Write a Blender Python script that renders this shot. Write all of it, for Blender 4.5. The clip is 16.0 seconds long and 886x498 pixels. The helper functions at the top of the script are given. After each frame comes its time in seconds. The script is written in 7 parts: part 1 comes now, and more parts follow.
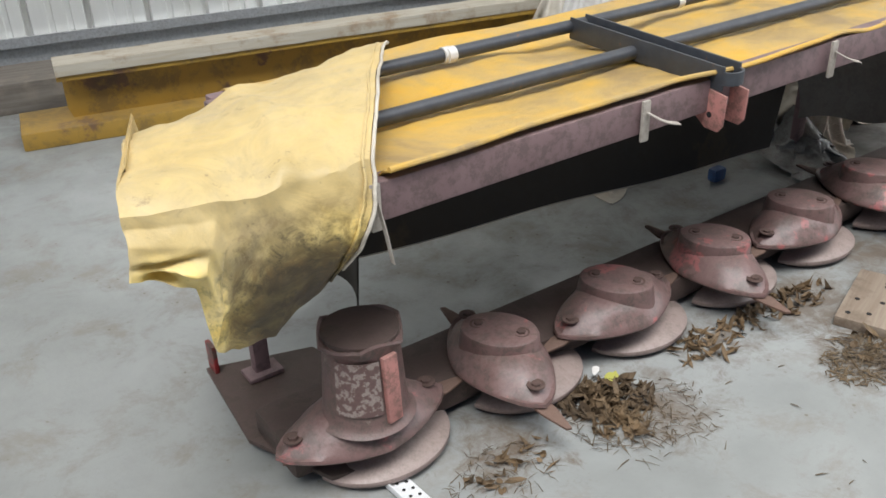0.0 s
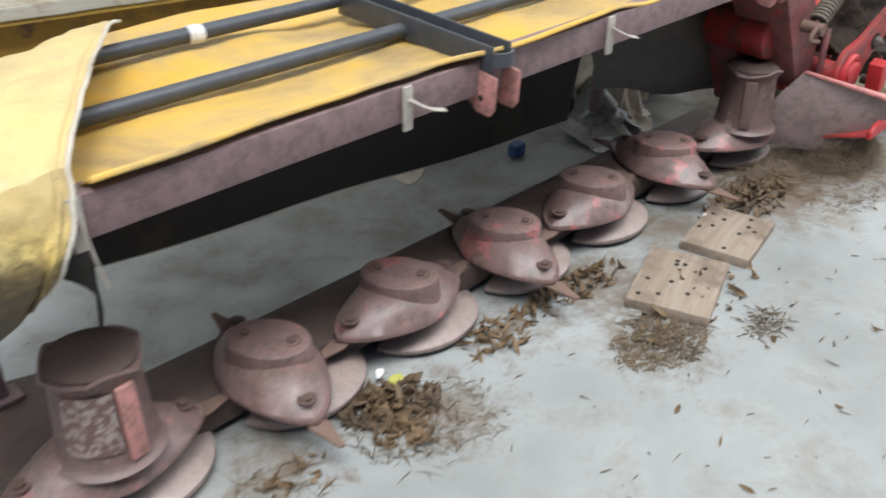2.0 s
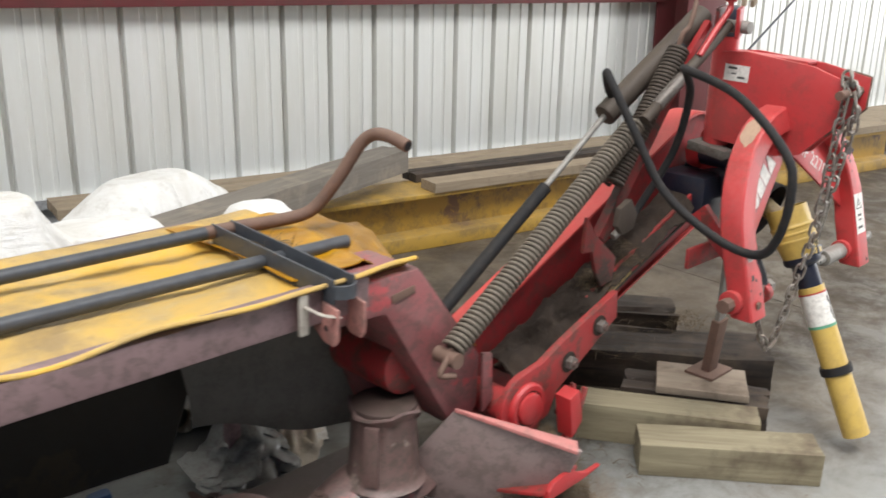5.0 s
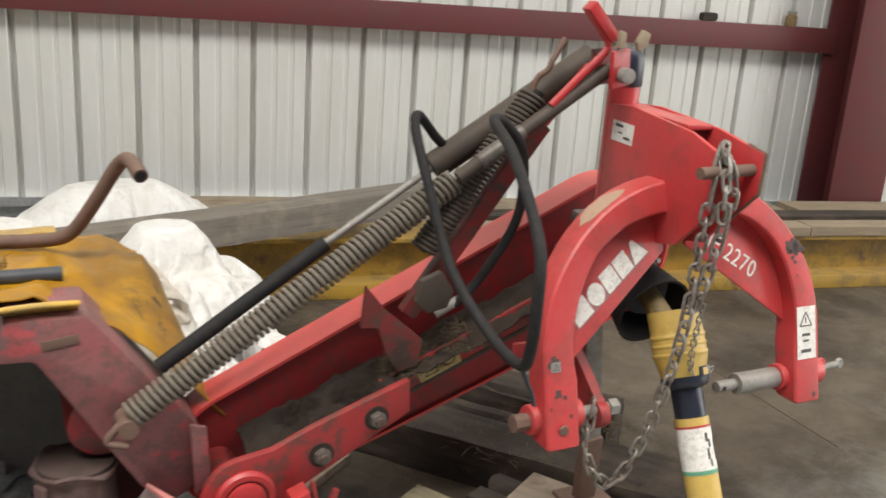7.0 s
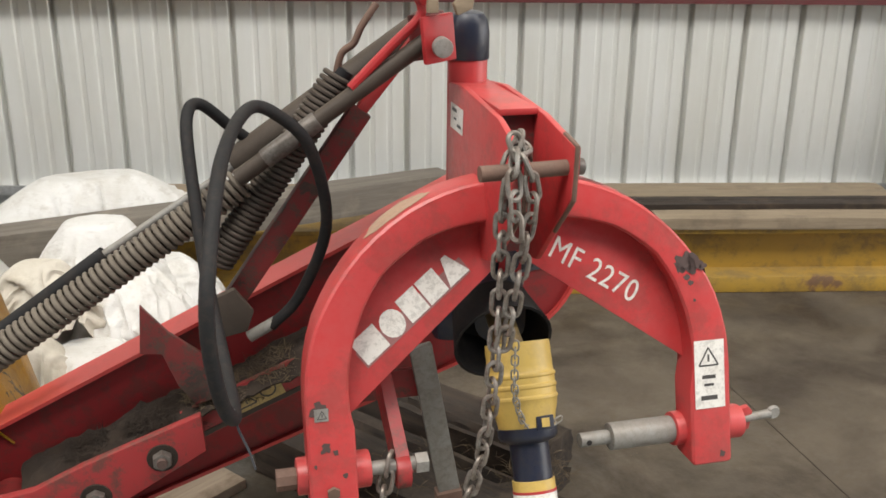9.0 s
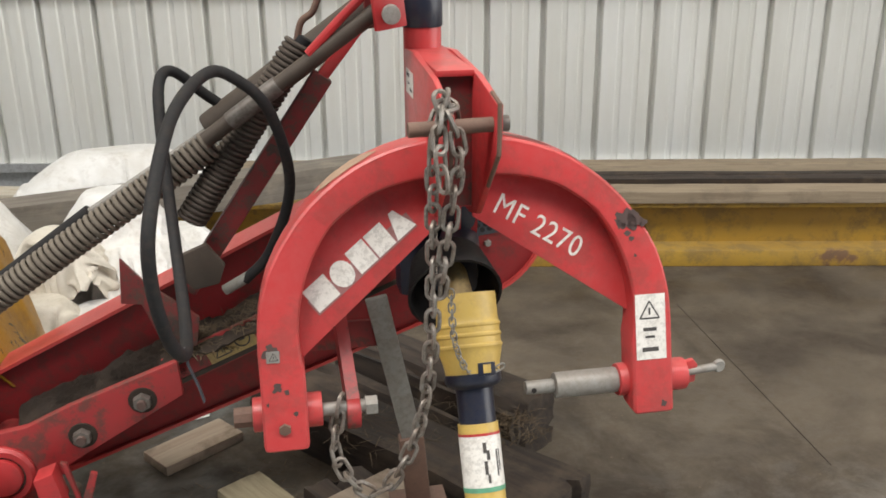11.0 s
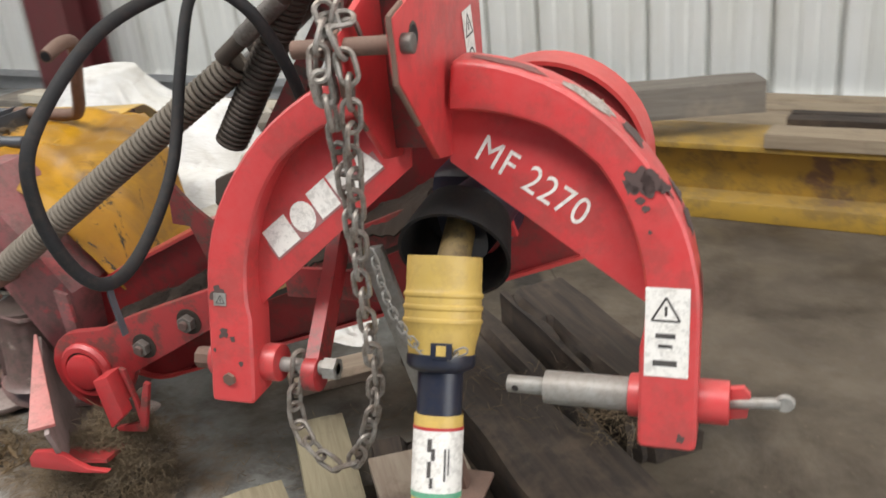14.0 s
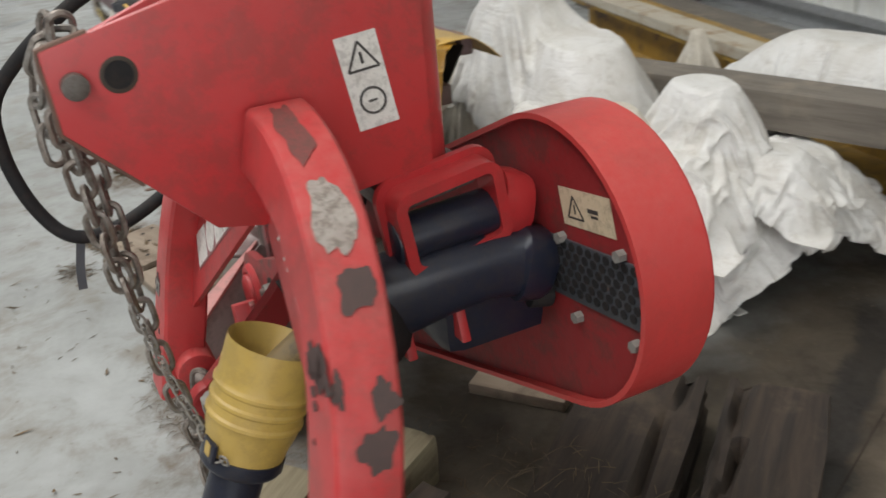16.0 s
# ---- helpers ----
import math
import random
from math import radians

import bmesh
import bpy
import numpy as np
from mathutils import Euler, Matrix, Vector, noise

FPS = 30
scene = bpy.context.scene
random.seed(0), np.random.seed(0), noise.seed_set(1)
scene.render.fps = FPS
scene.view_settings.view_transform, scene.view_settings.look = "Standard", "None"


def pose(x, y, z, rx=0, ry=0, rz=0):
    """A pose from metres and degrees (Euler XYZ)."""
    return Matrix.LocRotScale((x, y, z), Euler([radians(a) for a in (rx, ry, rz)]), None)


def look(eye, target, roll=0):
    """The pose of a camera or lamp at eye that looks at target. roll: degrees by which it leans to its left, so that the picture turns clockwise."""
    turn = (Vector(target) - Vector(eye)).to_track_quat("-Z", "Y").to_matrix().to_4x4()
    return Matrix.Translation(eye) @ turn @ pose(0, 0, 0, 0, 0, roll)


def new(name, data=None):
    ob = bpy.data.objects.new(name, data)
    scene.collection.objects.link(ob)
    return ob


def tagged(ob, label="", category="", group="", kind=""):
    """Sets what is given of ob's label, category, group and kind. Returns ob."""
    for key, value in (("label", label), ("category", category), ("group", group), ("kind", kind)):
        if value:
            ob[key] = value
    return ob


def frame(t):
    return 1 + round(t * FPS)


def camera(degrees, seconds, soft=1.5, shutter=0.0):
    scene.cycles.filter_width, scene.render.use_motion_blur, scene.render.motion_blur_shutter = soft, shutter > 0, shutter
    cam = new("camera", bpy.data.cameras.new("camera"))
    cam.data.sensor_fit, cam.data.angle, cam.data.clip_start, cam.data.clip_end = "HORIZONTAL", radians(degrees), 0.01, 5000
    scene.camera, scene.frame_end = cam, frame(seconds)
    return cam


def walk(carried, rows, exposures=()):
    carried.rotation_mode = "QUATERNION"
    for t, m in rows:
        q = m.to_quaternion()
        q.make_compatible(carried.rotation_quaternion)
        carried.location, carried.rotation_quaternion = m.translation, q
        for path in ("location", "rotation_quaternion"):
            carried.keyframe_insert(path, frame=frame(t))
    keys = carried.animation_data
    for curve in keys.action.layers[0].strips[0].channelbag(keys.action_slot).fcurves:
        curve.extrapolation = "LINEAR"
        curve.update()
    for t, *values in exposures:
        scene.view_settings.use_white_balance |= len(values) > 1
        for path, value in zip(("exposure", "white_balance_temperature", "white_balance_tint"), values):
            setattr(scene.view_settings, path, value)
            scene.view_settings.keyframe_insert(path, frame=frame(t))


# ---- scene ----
cam = camera(52.0, 16.0, 1.6, 0.5)
PATH = [
    (0, (0.74, 0.488, 1.377), (1.733, 1.939, 0.424), -1.9),
    (0.5, (0.742, 0.49, 1.381), (1.731, 1.934, 0.414), -2.0),
    (1, (0.749, 0.471, 1.378), (1.768, 1.891, 0.406), -2.2),
    (1.5, (0.81, 0.457, 1.369), (1.894, 1.807, 0.368), -2.4),
    (2, (0.997, 0.53, 1.356), (2.221, 1.734, 0.329), 1.1),
    (2.5, (1.21, 0.571, 1.36), (2.478, 1.735, 0.341), -0.2),
    (3, (1.444, 0.498, 1.393), (2.764, 1.736, 0.541), 3.3),
    (3.5, (1.605, 0.467, 1.399), (2.984, 1.678, 0.604), 2.8),
    (4, (1.858, 0.511, 1.392), (3.278, 1.755, 0.729), 1.5),
    (6.5, (3.299, -0.115, 1.437), (4.311, 1.504, 0.843), 4.0),
    (7, (3.618, -0.09, 1.415), (4.499, 1.615, 0.853), 4.0),
    (7.5, (3.897, -0.04, 1.385), (4.706, 1.698, 0.813), 0.9),
    (8, (4.179, -0.083, 1.391), (4.776, 1.722, 0.769), 1.8),
    (8.5, (4.353, -0.064, 1.38), (4.942, 1.756, 0.794), 2.1),
    (9, (4.505, -0.014, 1.409), (4.985, 1.823, 0.78), 0.6),
    (11.5, (4.696, -0.19, 1.369), (4.945, 1.676, 0.694), -1.1),
    (12, (4.704, -0.173, 1.354), (4.727, 1.685, 0.614), -3.2),
    (12.5, (4.724, -0.146, 1.356), (4.638, 1.702, 0.595), -3.2),
    (13, (4.869, -0.029, 1.355), (4.662, 1.806, 0.587), -2.8),
    (13.5, (5.156, 0.102, 1.331), (4.774, 1.883, 0.506), -4.2),
    (14, (5.494, 0.189, 1.279), (4.854, 1.925, 0.52), -5.5),
    (14.5, (5.668, 0.401, 1.327), (4.704, 1.978, 0.562), -2.4),
    (15, (5.835, 0.701, 1.33), (4.646, 2.086, 0.513), -3.0),
    (15.5, (5.9787, 0.9647, 1.3194), (4.5216, 2.0538, 0.4884), -3.51),
    (16, (6.034, 1.2323, 1.2947), (4.3935, 1.9915, 0.4388), -5.35),
]
EXPOSURES = [(0, -0.04, 6350, 10), (2, 0.22, 6180, 9), (3, 0.28, 6180, 9), (4, 0.28, 6250, 10), (6.5, 0.04, 6950, 10), (9, 0.0, 6950, 10), (13, 0.0, 6750, 10), (14, 0.12, 6650, 10), (15, 0.3, 6450, 11), (15.5, 0.1, 6400, 11), (16, -0.5, 6650, 9)]
walk(cam, [(t, look(e, g, r)) for t, e, g, r in PATH], EXPOSURES)

# ---- light: overcast daylight through the open front of the shed ----
world = bpy.data.worlds.new("world")
scene.world = world
world.use_nodes = True
wn, w_links = world.node_tree.nodes, world.node_tree.links
sky = wn.new("ShaderNodeTexSky")
sky.sky_type = "NISHITA"
sky.sun_disc = False
sky.sun_elevation, sky.sun_rotation = radians(66), radians(223)
w_links.new(sky.outputs[0], wn["Background"].inputs[0])
wn["Background"].inputs[1].default_value = 0.03


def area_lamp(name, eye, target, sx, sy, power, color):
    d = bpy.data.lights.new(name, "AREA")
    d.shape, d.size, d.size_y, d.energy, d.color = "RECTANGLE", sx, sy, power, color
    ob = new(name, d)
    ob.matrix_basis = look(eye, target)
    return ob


sun = bpy.data.lights.new("sun", "SUN")
sun.energy, sun.angle, sun.color = 2.3, radians(24), (1.0, 0.975, 0.94)
new("sun", sun).matrix_basis = look((-3.0, -3.2, 10.0), (0, 0, 0))
# front and both ends are assumed open; unseen area lamps stand in for their sky light
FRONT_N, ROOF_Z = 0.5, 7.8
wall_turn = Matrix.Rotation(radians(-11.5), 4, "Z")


def at_wall(s, n, z):
    return wall_turn @ Vector((s, n, z))


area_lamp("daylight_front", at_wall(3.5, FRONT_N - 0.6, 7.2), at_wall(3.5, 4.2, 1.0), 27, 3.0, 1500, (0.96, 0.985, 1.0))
area_lamp("daylight_left_end", at_wall(-10.6, 1.6, 4.6), at_wall(0, 1.6, 1.6), 7.0, 4.4, 70, (0.97, 0.985, 1.0))
area_lamp("daylight_right_end", at_wall(14.6, 1.0, 2.5), at_wall(5, 1.6, 1.2), 8.0, 4.2, 480, (0.97, 0.985, 1.0))


# ---- materials ----
def nodes_of(name):
    m = bpy.data.materials.new(name)
    m.use_nodes = True
    return m, m.node_tree.nodes, m.node_tree.links, m.node_tree.nodes["Principled BSDF"]


def noise_node(n, l, co, scale, detail=5, rough=0.6, dist=0.0):
    t = n.new("ShaderNodeTexNoise")
    t.inputs["Scale"].default_value, t.inputs["Detail"].default_value = scale, detail
    t.inputs["Roughness"].default_value, t.inputs["Distortion"].default_value = rough, dist
    l.new(co, t.inputs["Vector"])
    return t.outputs[0]


def ramp(n, l, src, stops):
    r = n.new("ShaderNodeValToRGB")
    el = r.color_ramp.elements
    while len(el) < len(stops):
        el.new(0.5)
    for e, (p, c) in zip(el, stops):
        e.position = p
        e.color = (*c, 1) if len(c) == 3 else c
    l.new(src, r.inputs[0])
    return r.outputs[0]


def mask(n, l, src, lo, hi):
    r = n.new("ShaderNodeMapRange")
    r.inputs[1].default_value, r.inputs[2].default_value = lo, hi
    l.new(src, r.inputs[0])
    return r.outputs[0]


def mix(n, l, fac, a, b):
    x = n.new("ShaderNodeMix")
    x.data_type = "RGBA"
    if isinstance(fac, (int, float)):
        x.inputs[0].default_value = fac
    else:
        l.new(fac, x.inputs[0])
    for s, v in ((6, a), (7, b)):
        if isinstance(v, tuple):
            x.inputs[s].default_value = (*v, 1)
        else:
            l.new(v, x.inputs[s])
    return x.outputs[2]


def mul(n, l, a, b):
    x = n.new("ShaderNodeMath")
    x.operation = "MULTIPLY"
    for i, v in enumerate((a, b)):
        if isinstance(v, (int, float)):
            x.inputs[i].default_value = v
        else:
            l.new(v, x.inputs[i])
    return x.outputs[0]


def coords(n, l, stretch=None, world_space=True):
    if world_space:
        g = n.new("ShaderNodeNewGeometry")
        co = g.outputs["Position"]
    else:
        co = n.new("ShaderNodeTexCoord").outputs["Object"]
    if stretch:
        m = n.new("ShaderNodeMapping")
        m.inputs["Scale"].default_value = stretch
        l.new(co, m.inputs[0])
        co = m.outputs[0]
    return co


def bump(n, l, b, src, strength, dist):
    x = n.new("ShaderNodeBump")
    x.inputs["Strength"].default_value, x.inputs["Distance"].default_value = strength, dist
    l.new(src, x.inputs["Height"])
    l.new(x.outputs[0], b.inputs["Normal"])


def upness(n, l, lo, hi):
    g = n.new("ShaderNodeNewGeometry")
    s = n.new("ShaderNodeSeparateXYZ")
    l.new(g.outputs["Normal"], s.inputs[0])
    return mask(n, l, s.outputs[2], lo, hi)


def painted(name, base, worn, dust, dust_amount, rough=0.45, metal=0.0, scale=6.0, chip=None, chip_at=0.66, bump_amount=0.15, grime=0.25):
    """Paint with tone variation, settled dust and worn or chipped spots."""
    m, n, l, b = nodes_of(name)
    co = coords(n, l)
    big, fine = noise_node(n, l, co, scale, 6, 0.6), noise_node(n, l, co, scale * 12, 4, 0.7)
    c = mix(n, l, mask(n, l, big, 0.35, 0.75), base, worn)
    if chip:
        c = mix(n, l, mul(n, l, mask(n, l, big, chip_at, chip_at + 0.03), mask(n, l, fine, 0.3, 0.5)), c, chip)
    if grime:
        dirt = noise_node(n, l, co, scale * 2.6, 10, 0.78, 0.15)
        c = mix(n, l, mul(n, l, mask(n, l, dirt, 0.48, 0.58), grime), c, (0.05, 0.035, 0.026))
    up = upness(n, l, -0.2, 0.9)
    d = mul(n, l, mask(n, l, fine, 0.25, 0.8), dust_amount)
    dd = n.new("ShaderNodeMath")
    dd.operation = "MULTIPLY_ADD"
    l.new(d, dd.inputs[0])
    l.new(up, dd.inputs[1])
    dd.inputs[2].default_value = dust_amount * 0.25
    c = mix(n, l, dd.outputs[0], c, dust)
    l.new(c, b.inputs["Base Color"])
    b.inputs["Metallic"].default_value = metal
    r = n.new("ShaderNodeMapRange")
    r.inputs[3].default_value, r.inputs[4].default_value = rough - 0.1, rough + 0.2
    l.new(fine, r.inputs[0])
    l.new(r.outputs[0], b.inputs["Roughness"])
    bump(n, l, b, fine, bump_amount, 0.002)
    return m


RED = painted("red_paint", (0.45, 0.017, 0.022), (0.38, 0.02, 0.026), (0.4, 0.13, 0.11), 0.22, 0.36, scale=5, chip=(0.16, 0.09, 0.08), chip_at=0.7, grime=0.2)
# red lightened for the light that falls on the guard's rim
RIM_RED = painted("lit_rim_red", (0.56, 0.035, 0.035), (0.48, 0.04, 0.04), (0.55, 0.22, 0.18), 0.22, 0.34, scale=5, grime=0.12)
RED_ARM = painted("dirty_red_arm_paint", (0.36, 0.014, 0.019), (0.26, 0.02, 0.024), (0.22, 0.09, 0.07), 0.3, 0.42, scale=7, chip=(0.1, 0.06, 0.05), chip_at=0.66, grime=0.75)
RED_ARCH = painted("red_paint_scuffed", (0.5, 0.02, 0.026), (0.44, 0.03, 0.035), (0.58, 0.27, 0.23), 0.26, 0.34, scale=4, chip=(0.2, 0.14, 0.13), chip_at=0.69, grime=0.3)
MAUVE = painted("dusty_red_paint", (0.08, 0.037, 0.034), (0.12, 0.066, 0.06), (0.2, 0.14, 0.122), 0.5, 0.58, scale=9, chip=(0.32, 0.07, 0.065), chip_at=0.63, grime=0.6)
MAUVE_RAIL = painted("faded_mauve_paint", (0.17, 0.1, 0.105), (0.2, 0.125, 0.13), (0.3, 0.23, 0.22), 0.4, 0.55, scale=12, grime=0.55)
PINK = painted("pink_primer", (0.45, 0.17, 0.15), (0.36, 0.16, 0.14), (0.42, 0.28, 0.23), 0.45, 0.6, scale=14, grime=0.6)
MAROON = painted("maroon_steel_paint", (0.12, 0.014, 0.018), (0.1, 0.015, 0.018), (0.2, 0.1, 0.09), 0.4, 0.5, scale=3)
YELLOW_STEEL = painted("yellow_beam_paint", (0.46, 0.265, 0.02), (0.36, 0.2, 0.02), (0.3, 0.22, 0.12), 0.5, 0.55, scale=2.5, chip=(0.14, 0.06, 0.03), chip_at=0.62, grime=0.5)
BLACK = painted("black_rubber", (0.012, 0.012, 0.013), (0.016, 0.016, 0.018), (0.08, 0.07, 0.06), 0.12, 0.65, scale=15)
DARK_STEEL = painted("dark_steel", (0.035, 0.042, 0.055), (0.06, 0.068, 0.082), (0.17, 0.165, 0.16), 0.3, 0.42, metal=0.2, scale=30, chip=(0.12, 0.07, 0.05), chip_at=0.66)
STEEL = painted("grey_steel", (0.3, 0.3, 0.285), (0.23, 0.21, 0.19), (0.3, 0.25, 0.2), 0.4, 0.5, metal=0.3, scale=30)
RUST = painted("rusty_steel", (0.16, 0.085, 0.06), (0.11, 0.06, 0.045), (0.28, 0.2, 0.16), 0.5, 0.75, metal=0.2, scale=25)
NAVY = painted("dark_blue_paint", (0.008, 0.011, 0.026), (0.013, 0.016, 0.032), (0.07, 0.07, 0.07), 0.18, 0.28, scale=20)
PTO_YELLOW = painted("yellow_plastic", (0.56, 0.37, 0.075), (0.5, 0.33, 0.08), (0.5, 0.4, 0.22), 0.3, 0.38, scale=10, grime=0.15)
PTO_DIRTY = painted("greasy_yoke", (0.3, 0.2, 0.06), (0.16, 0.11, 0.05), (0.25, 0.18, 0.1), 0.5, 0.5, scale=20, grime=0.7)
TIE = painted("grey_cloth_strap", (0.42, 0.38, 0.33), (0.34, 0.3, 0.26), (0.4, 0.35, 0.3), 0.4, 0.8, scale=30)
WHITE = painted("white_label", (0.78, 0.76, 0.72), (0.7, 0.67, 0.62), (0.5, 0.42, 0.36), 0.3, 0.5, scale=30, grime=0.3)
INK = painted("black_print", (0.03, 0.03, 0.03), (0.06, 0.055, 0.05), (0.2, 0.17, 0.15), 0.2, 0.5, scale=40)
CREAM_LABEL = painted("cream_label", (0.62, 0.52, 0.36), (0.55, 0.45, 0.3), (0.5, 0.4, 0.3), 0.3, 0.5, scale=30, grime=0.3)
LABEL_YELLOW = painted("yellow_label", (0.52, 0.38, 0.13), (0.5, 0.36, 0.14), (0.4, 0.3, 0.2), 0.4, 0.5, scale=30)
GALV = painted("galvanised_steel", (0.6, 0.61, 0.62), (0.5, 0.5, 0.5), (0.45, 0.42, 0.38), 0.3, 0.4, metal=0.6, scale=25)
STRIP_GALV = painted("bright_zinc_strip", (0.78, 0.79, 0.8), (0.7, 0.7, 0.7), (0.6, 0.57, 0.52), 0.2, 0.4, metal=0.1, scale=25, grime=0.1)
BLUE = painted("blue_plastic", (0.02, 0.09, 0.28), (0.03, 0.1, 0.25), (0.2, 0.2, 0.2), 0.3, 0.5)

SPRING = painted("dusty_spring_steel", (0.12, 0.098, 0.074), (0.08, 0.064, 0.05), (0.25, 0.21, 0.165), 0.6, 0.65, scale=18, grime=0.35)
CURTAIN = painted("black_dirty_rubber", (0.016, 0.014, 0.012), (0.03, 0.022, 0.014), (0.07, 0.05, 0.03), 0.4, 0.75, scale=3, chip=(0.05, 0.033, 0.016), chip_at=0.6, grime=0.0)
# caked dirt, its colour darkened further for the shade inside the arm
DIRT = painted("shade_darkened_dirt", (0.018, 0.012, 0.009), (0.04, 0.026, 0.017), (0.05, 0.035, 0.025), 0.3, 0.95, scale=30, bump_amount=0.9)
GREASE = painted("greasy_black_steel", (0.03, 0.024, 0.02), (0.05, 0.04, 0.033), (0.16, 0.12, 0.09), 0.45, 0.55, scale=22)
# grimy guard face red, darkened for the shade it stands in
GUARD_RED = painted("shaded_dirty_guard_red", (0.27, 0.011, 0.014), (0.21, 0.012, 0.014), (0.25, 0.07, 0.06), 0.1, 0.6, scale=5, chip=(0.1, 0.04, 0.035), chip_at=0.68, grime=0.45)
FLAP = painted("dusty_rubber_flap", (0.11, 0.098, 0.082), (0.15, 0.135, 0.115), (0.3, 0.265, 0.225), 0.55, 0.55, scale=7, grime=0.4)
SHOE_PLATE = painted("dusty_grey_pink_plate", (0.2, 0.13, 0.125), (0.27, 0.2, 0.19), (0.4, 0.34, 0.31), 0.55, 0.45, scale=8, chip=(0.34, 0.05, 0.05), chip_at=0.67, grime=0.5)
# dark red for grime, and for painted shade inside the mast
RED_GRIMY_SHADED = painted("grimy_shaded_red_paint", (0.2, 0.01, 0.013), (0.09, 0.012, 0.012), (0.14, 0.085, 0.065), 0.3, 0.5, scale=11, chip=(0.03, 0.02, 0.017), chip_at=0.57, grime=0.8)
DISC_RED = painted("dusty_disc_paint", (0.12, 0.056, 0.053), (0.19, 0.11, 0.102), (0.31, 0.23, 0.207), 0.42, 0.36, scale=9, chip=(0.4, 0.1, 0.1), chip_at=0.59, bump_amount=0.3, grime=0.85)
HINGE_RED = painted("dirty_hinge_paint", (0.25, 0.05, 0.056), (0.16, 0.075, 0.075), (0.33, 0.21, 0.195), 0.42, 0.46, scale=8, chip=(0.42, 0.04, 0.05), chip_at=0.58, grime=0.6)
SHOE = painted("dusty_skid_steel", (0.22, 0.15, 0.138), (0.29, 0.215, 0.195), (0.4, 0.33, 0.29), 0.6, 0.45, scale=10, chip=(0.1, 0.06, 0.05), chip_at=0.64, grime=0.4)
BAR_DIRT = painted("dirty_bar_paint", (0.06, 0.034, 0.03), (0.085, 0.055, 0.047), (0.13, 0.095, 0.08), 0.45, 0.6, scale=12, chip=(0.035, 0.024, 0.018), chip_at=0.55, bump_amount=0.5, grime=0.8)
DRUM = painted("worn_drum_paint", (0.12, 0.055, 0.052), (0.12, 0.075, 0.068), (0.27, 0.21, 0.185), 0.42, 0.42, scale=16, chip=(0.3, 0.23, 0.2), chip_at=0.64, bump_amount=0.4, grime=0.8)
NUT_DARK = painted("dark_rusty_nut", (0.07, 0.045, 0.04), (0.12, 0.07, 0.06), (0.25, 0.17, 0.14), 0.4, 0.6, metal=0.3, scale=60)


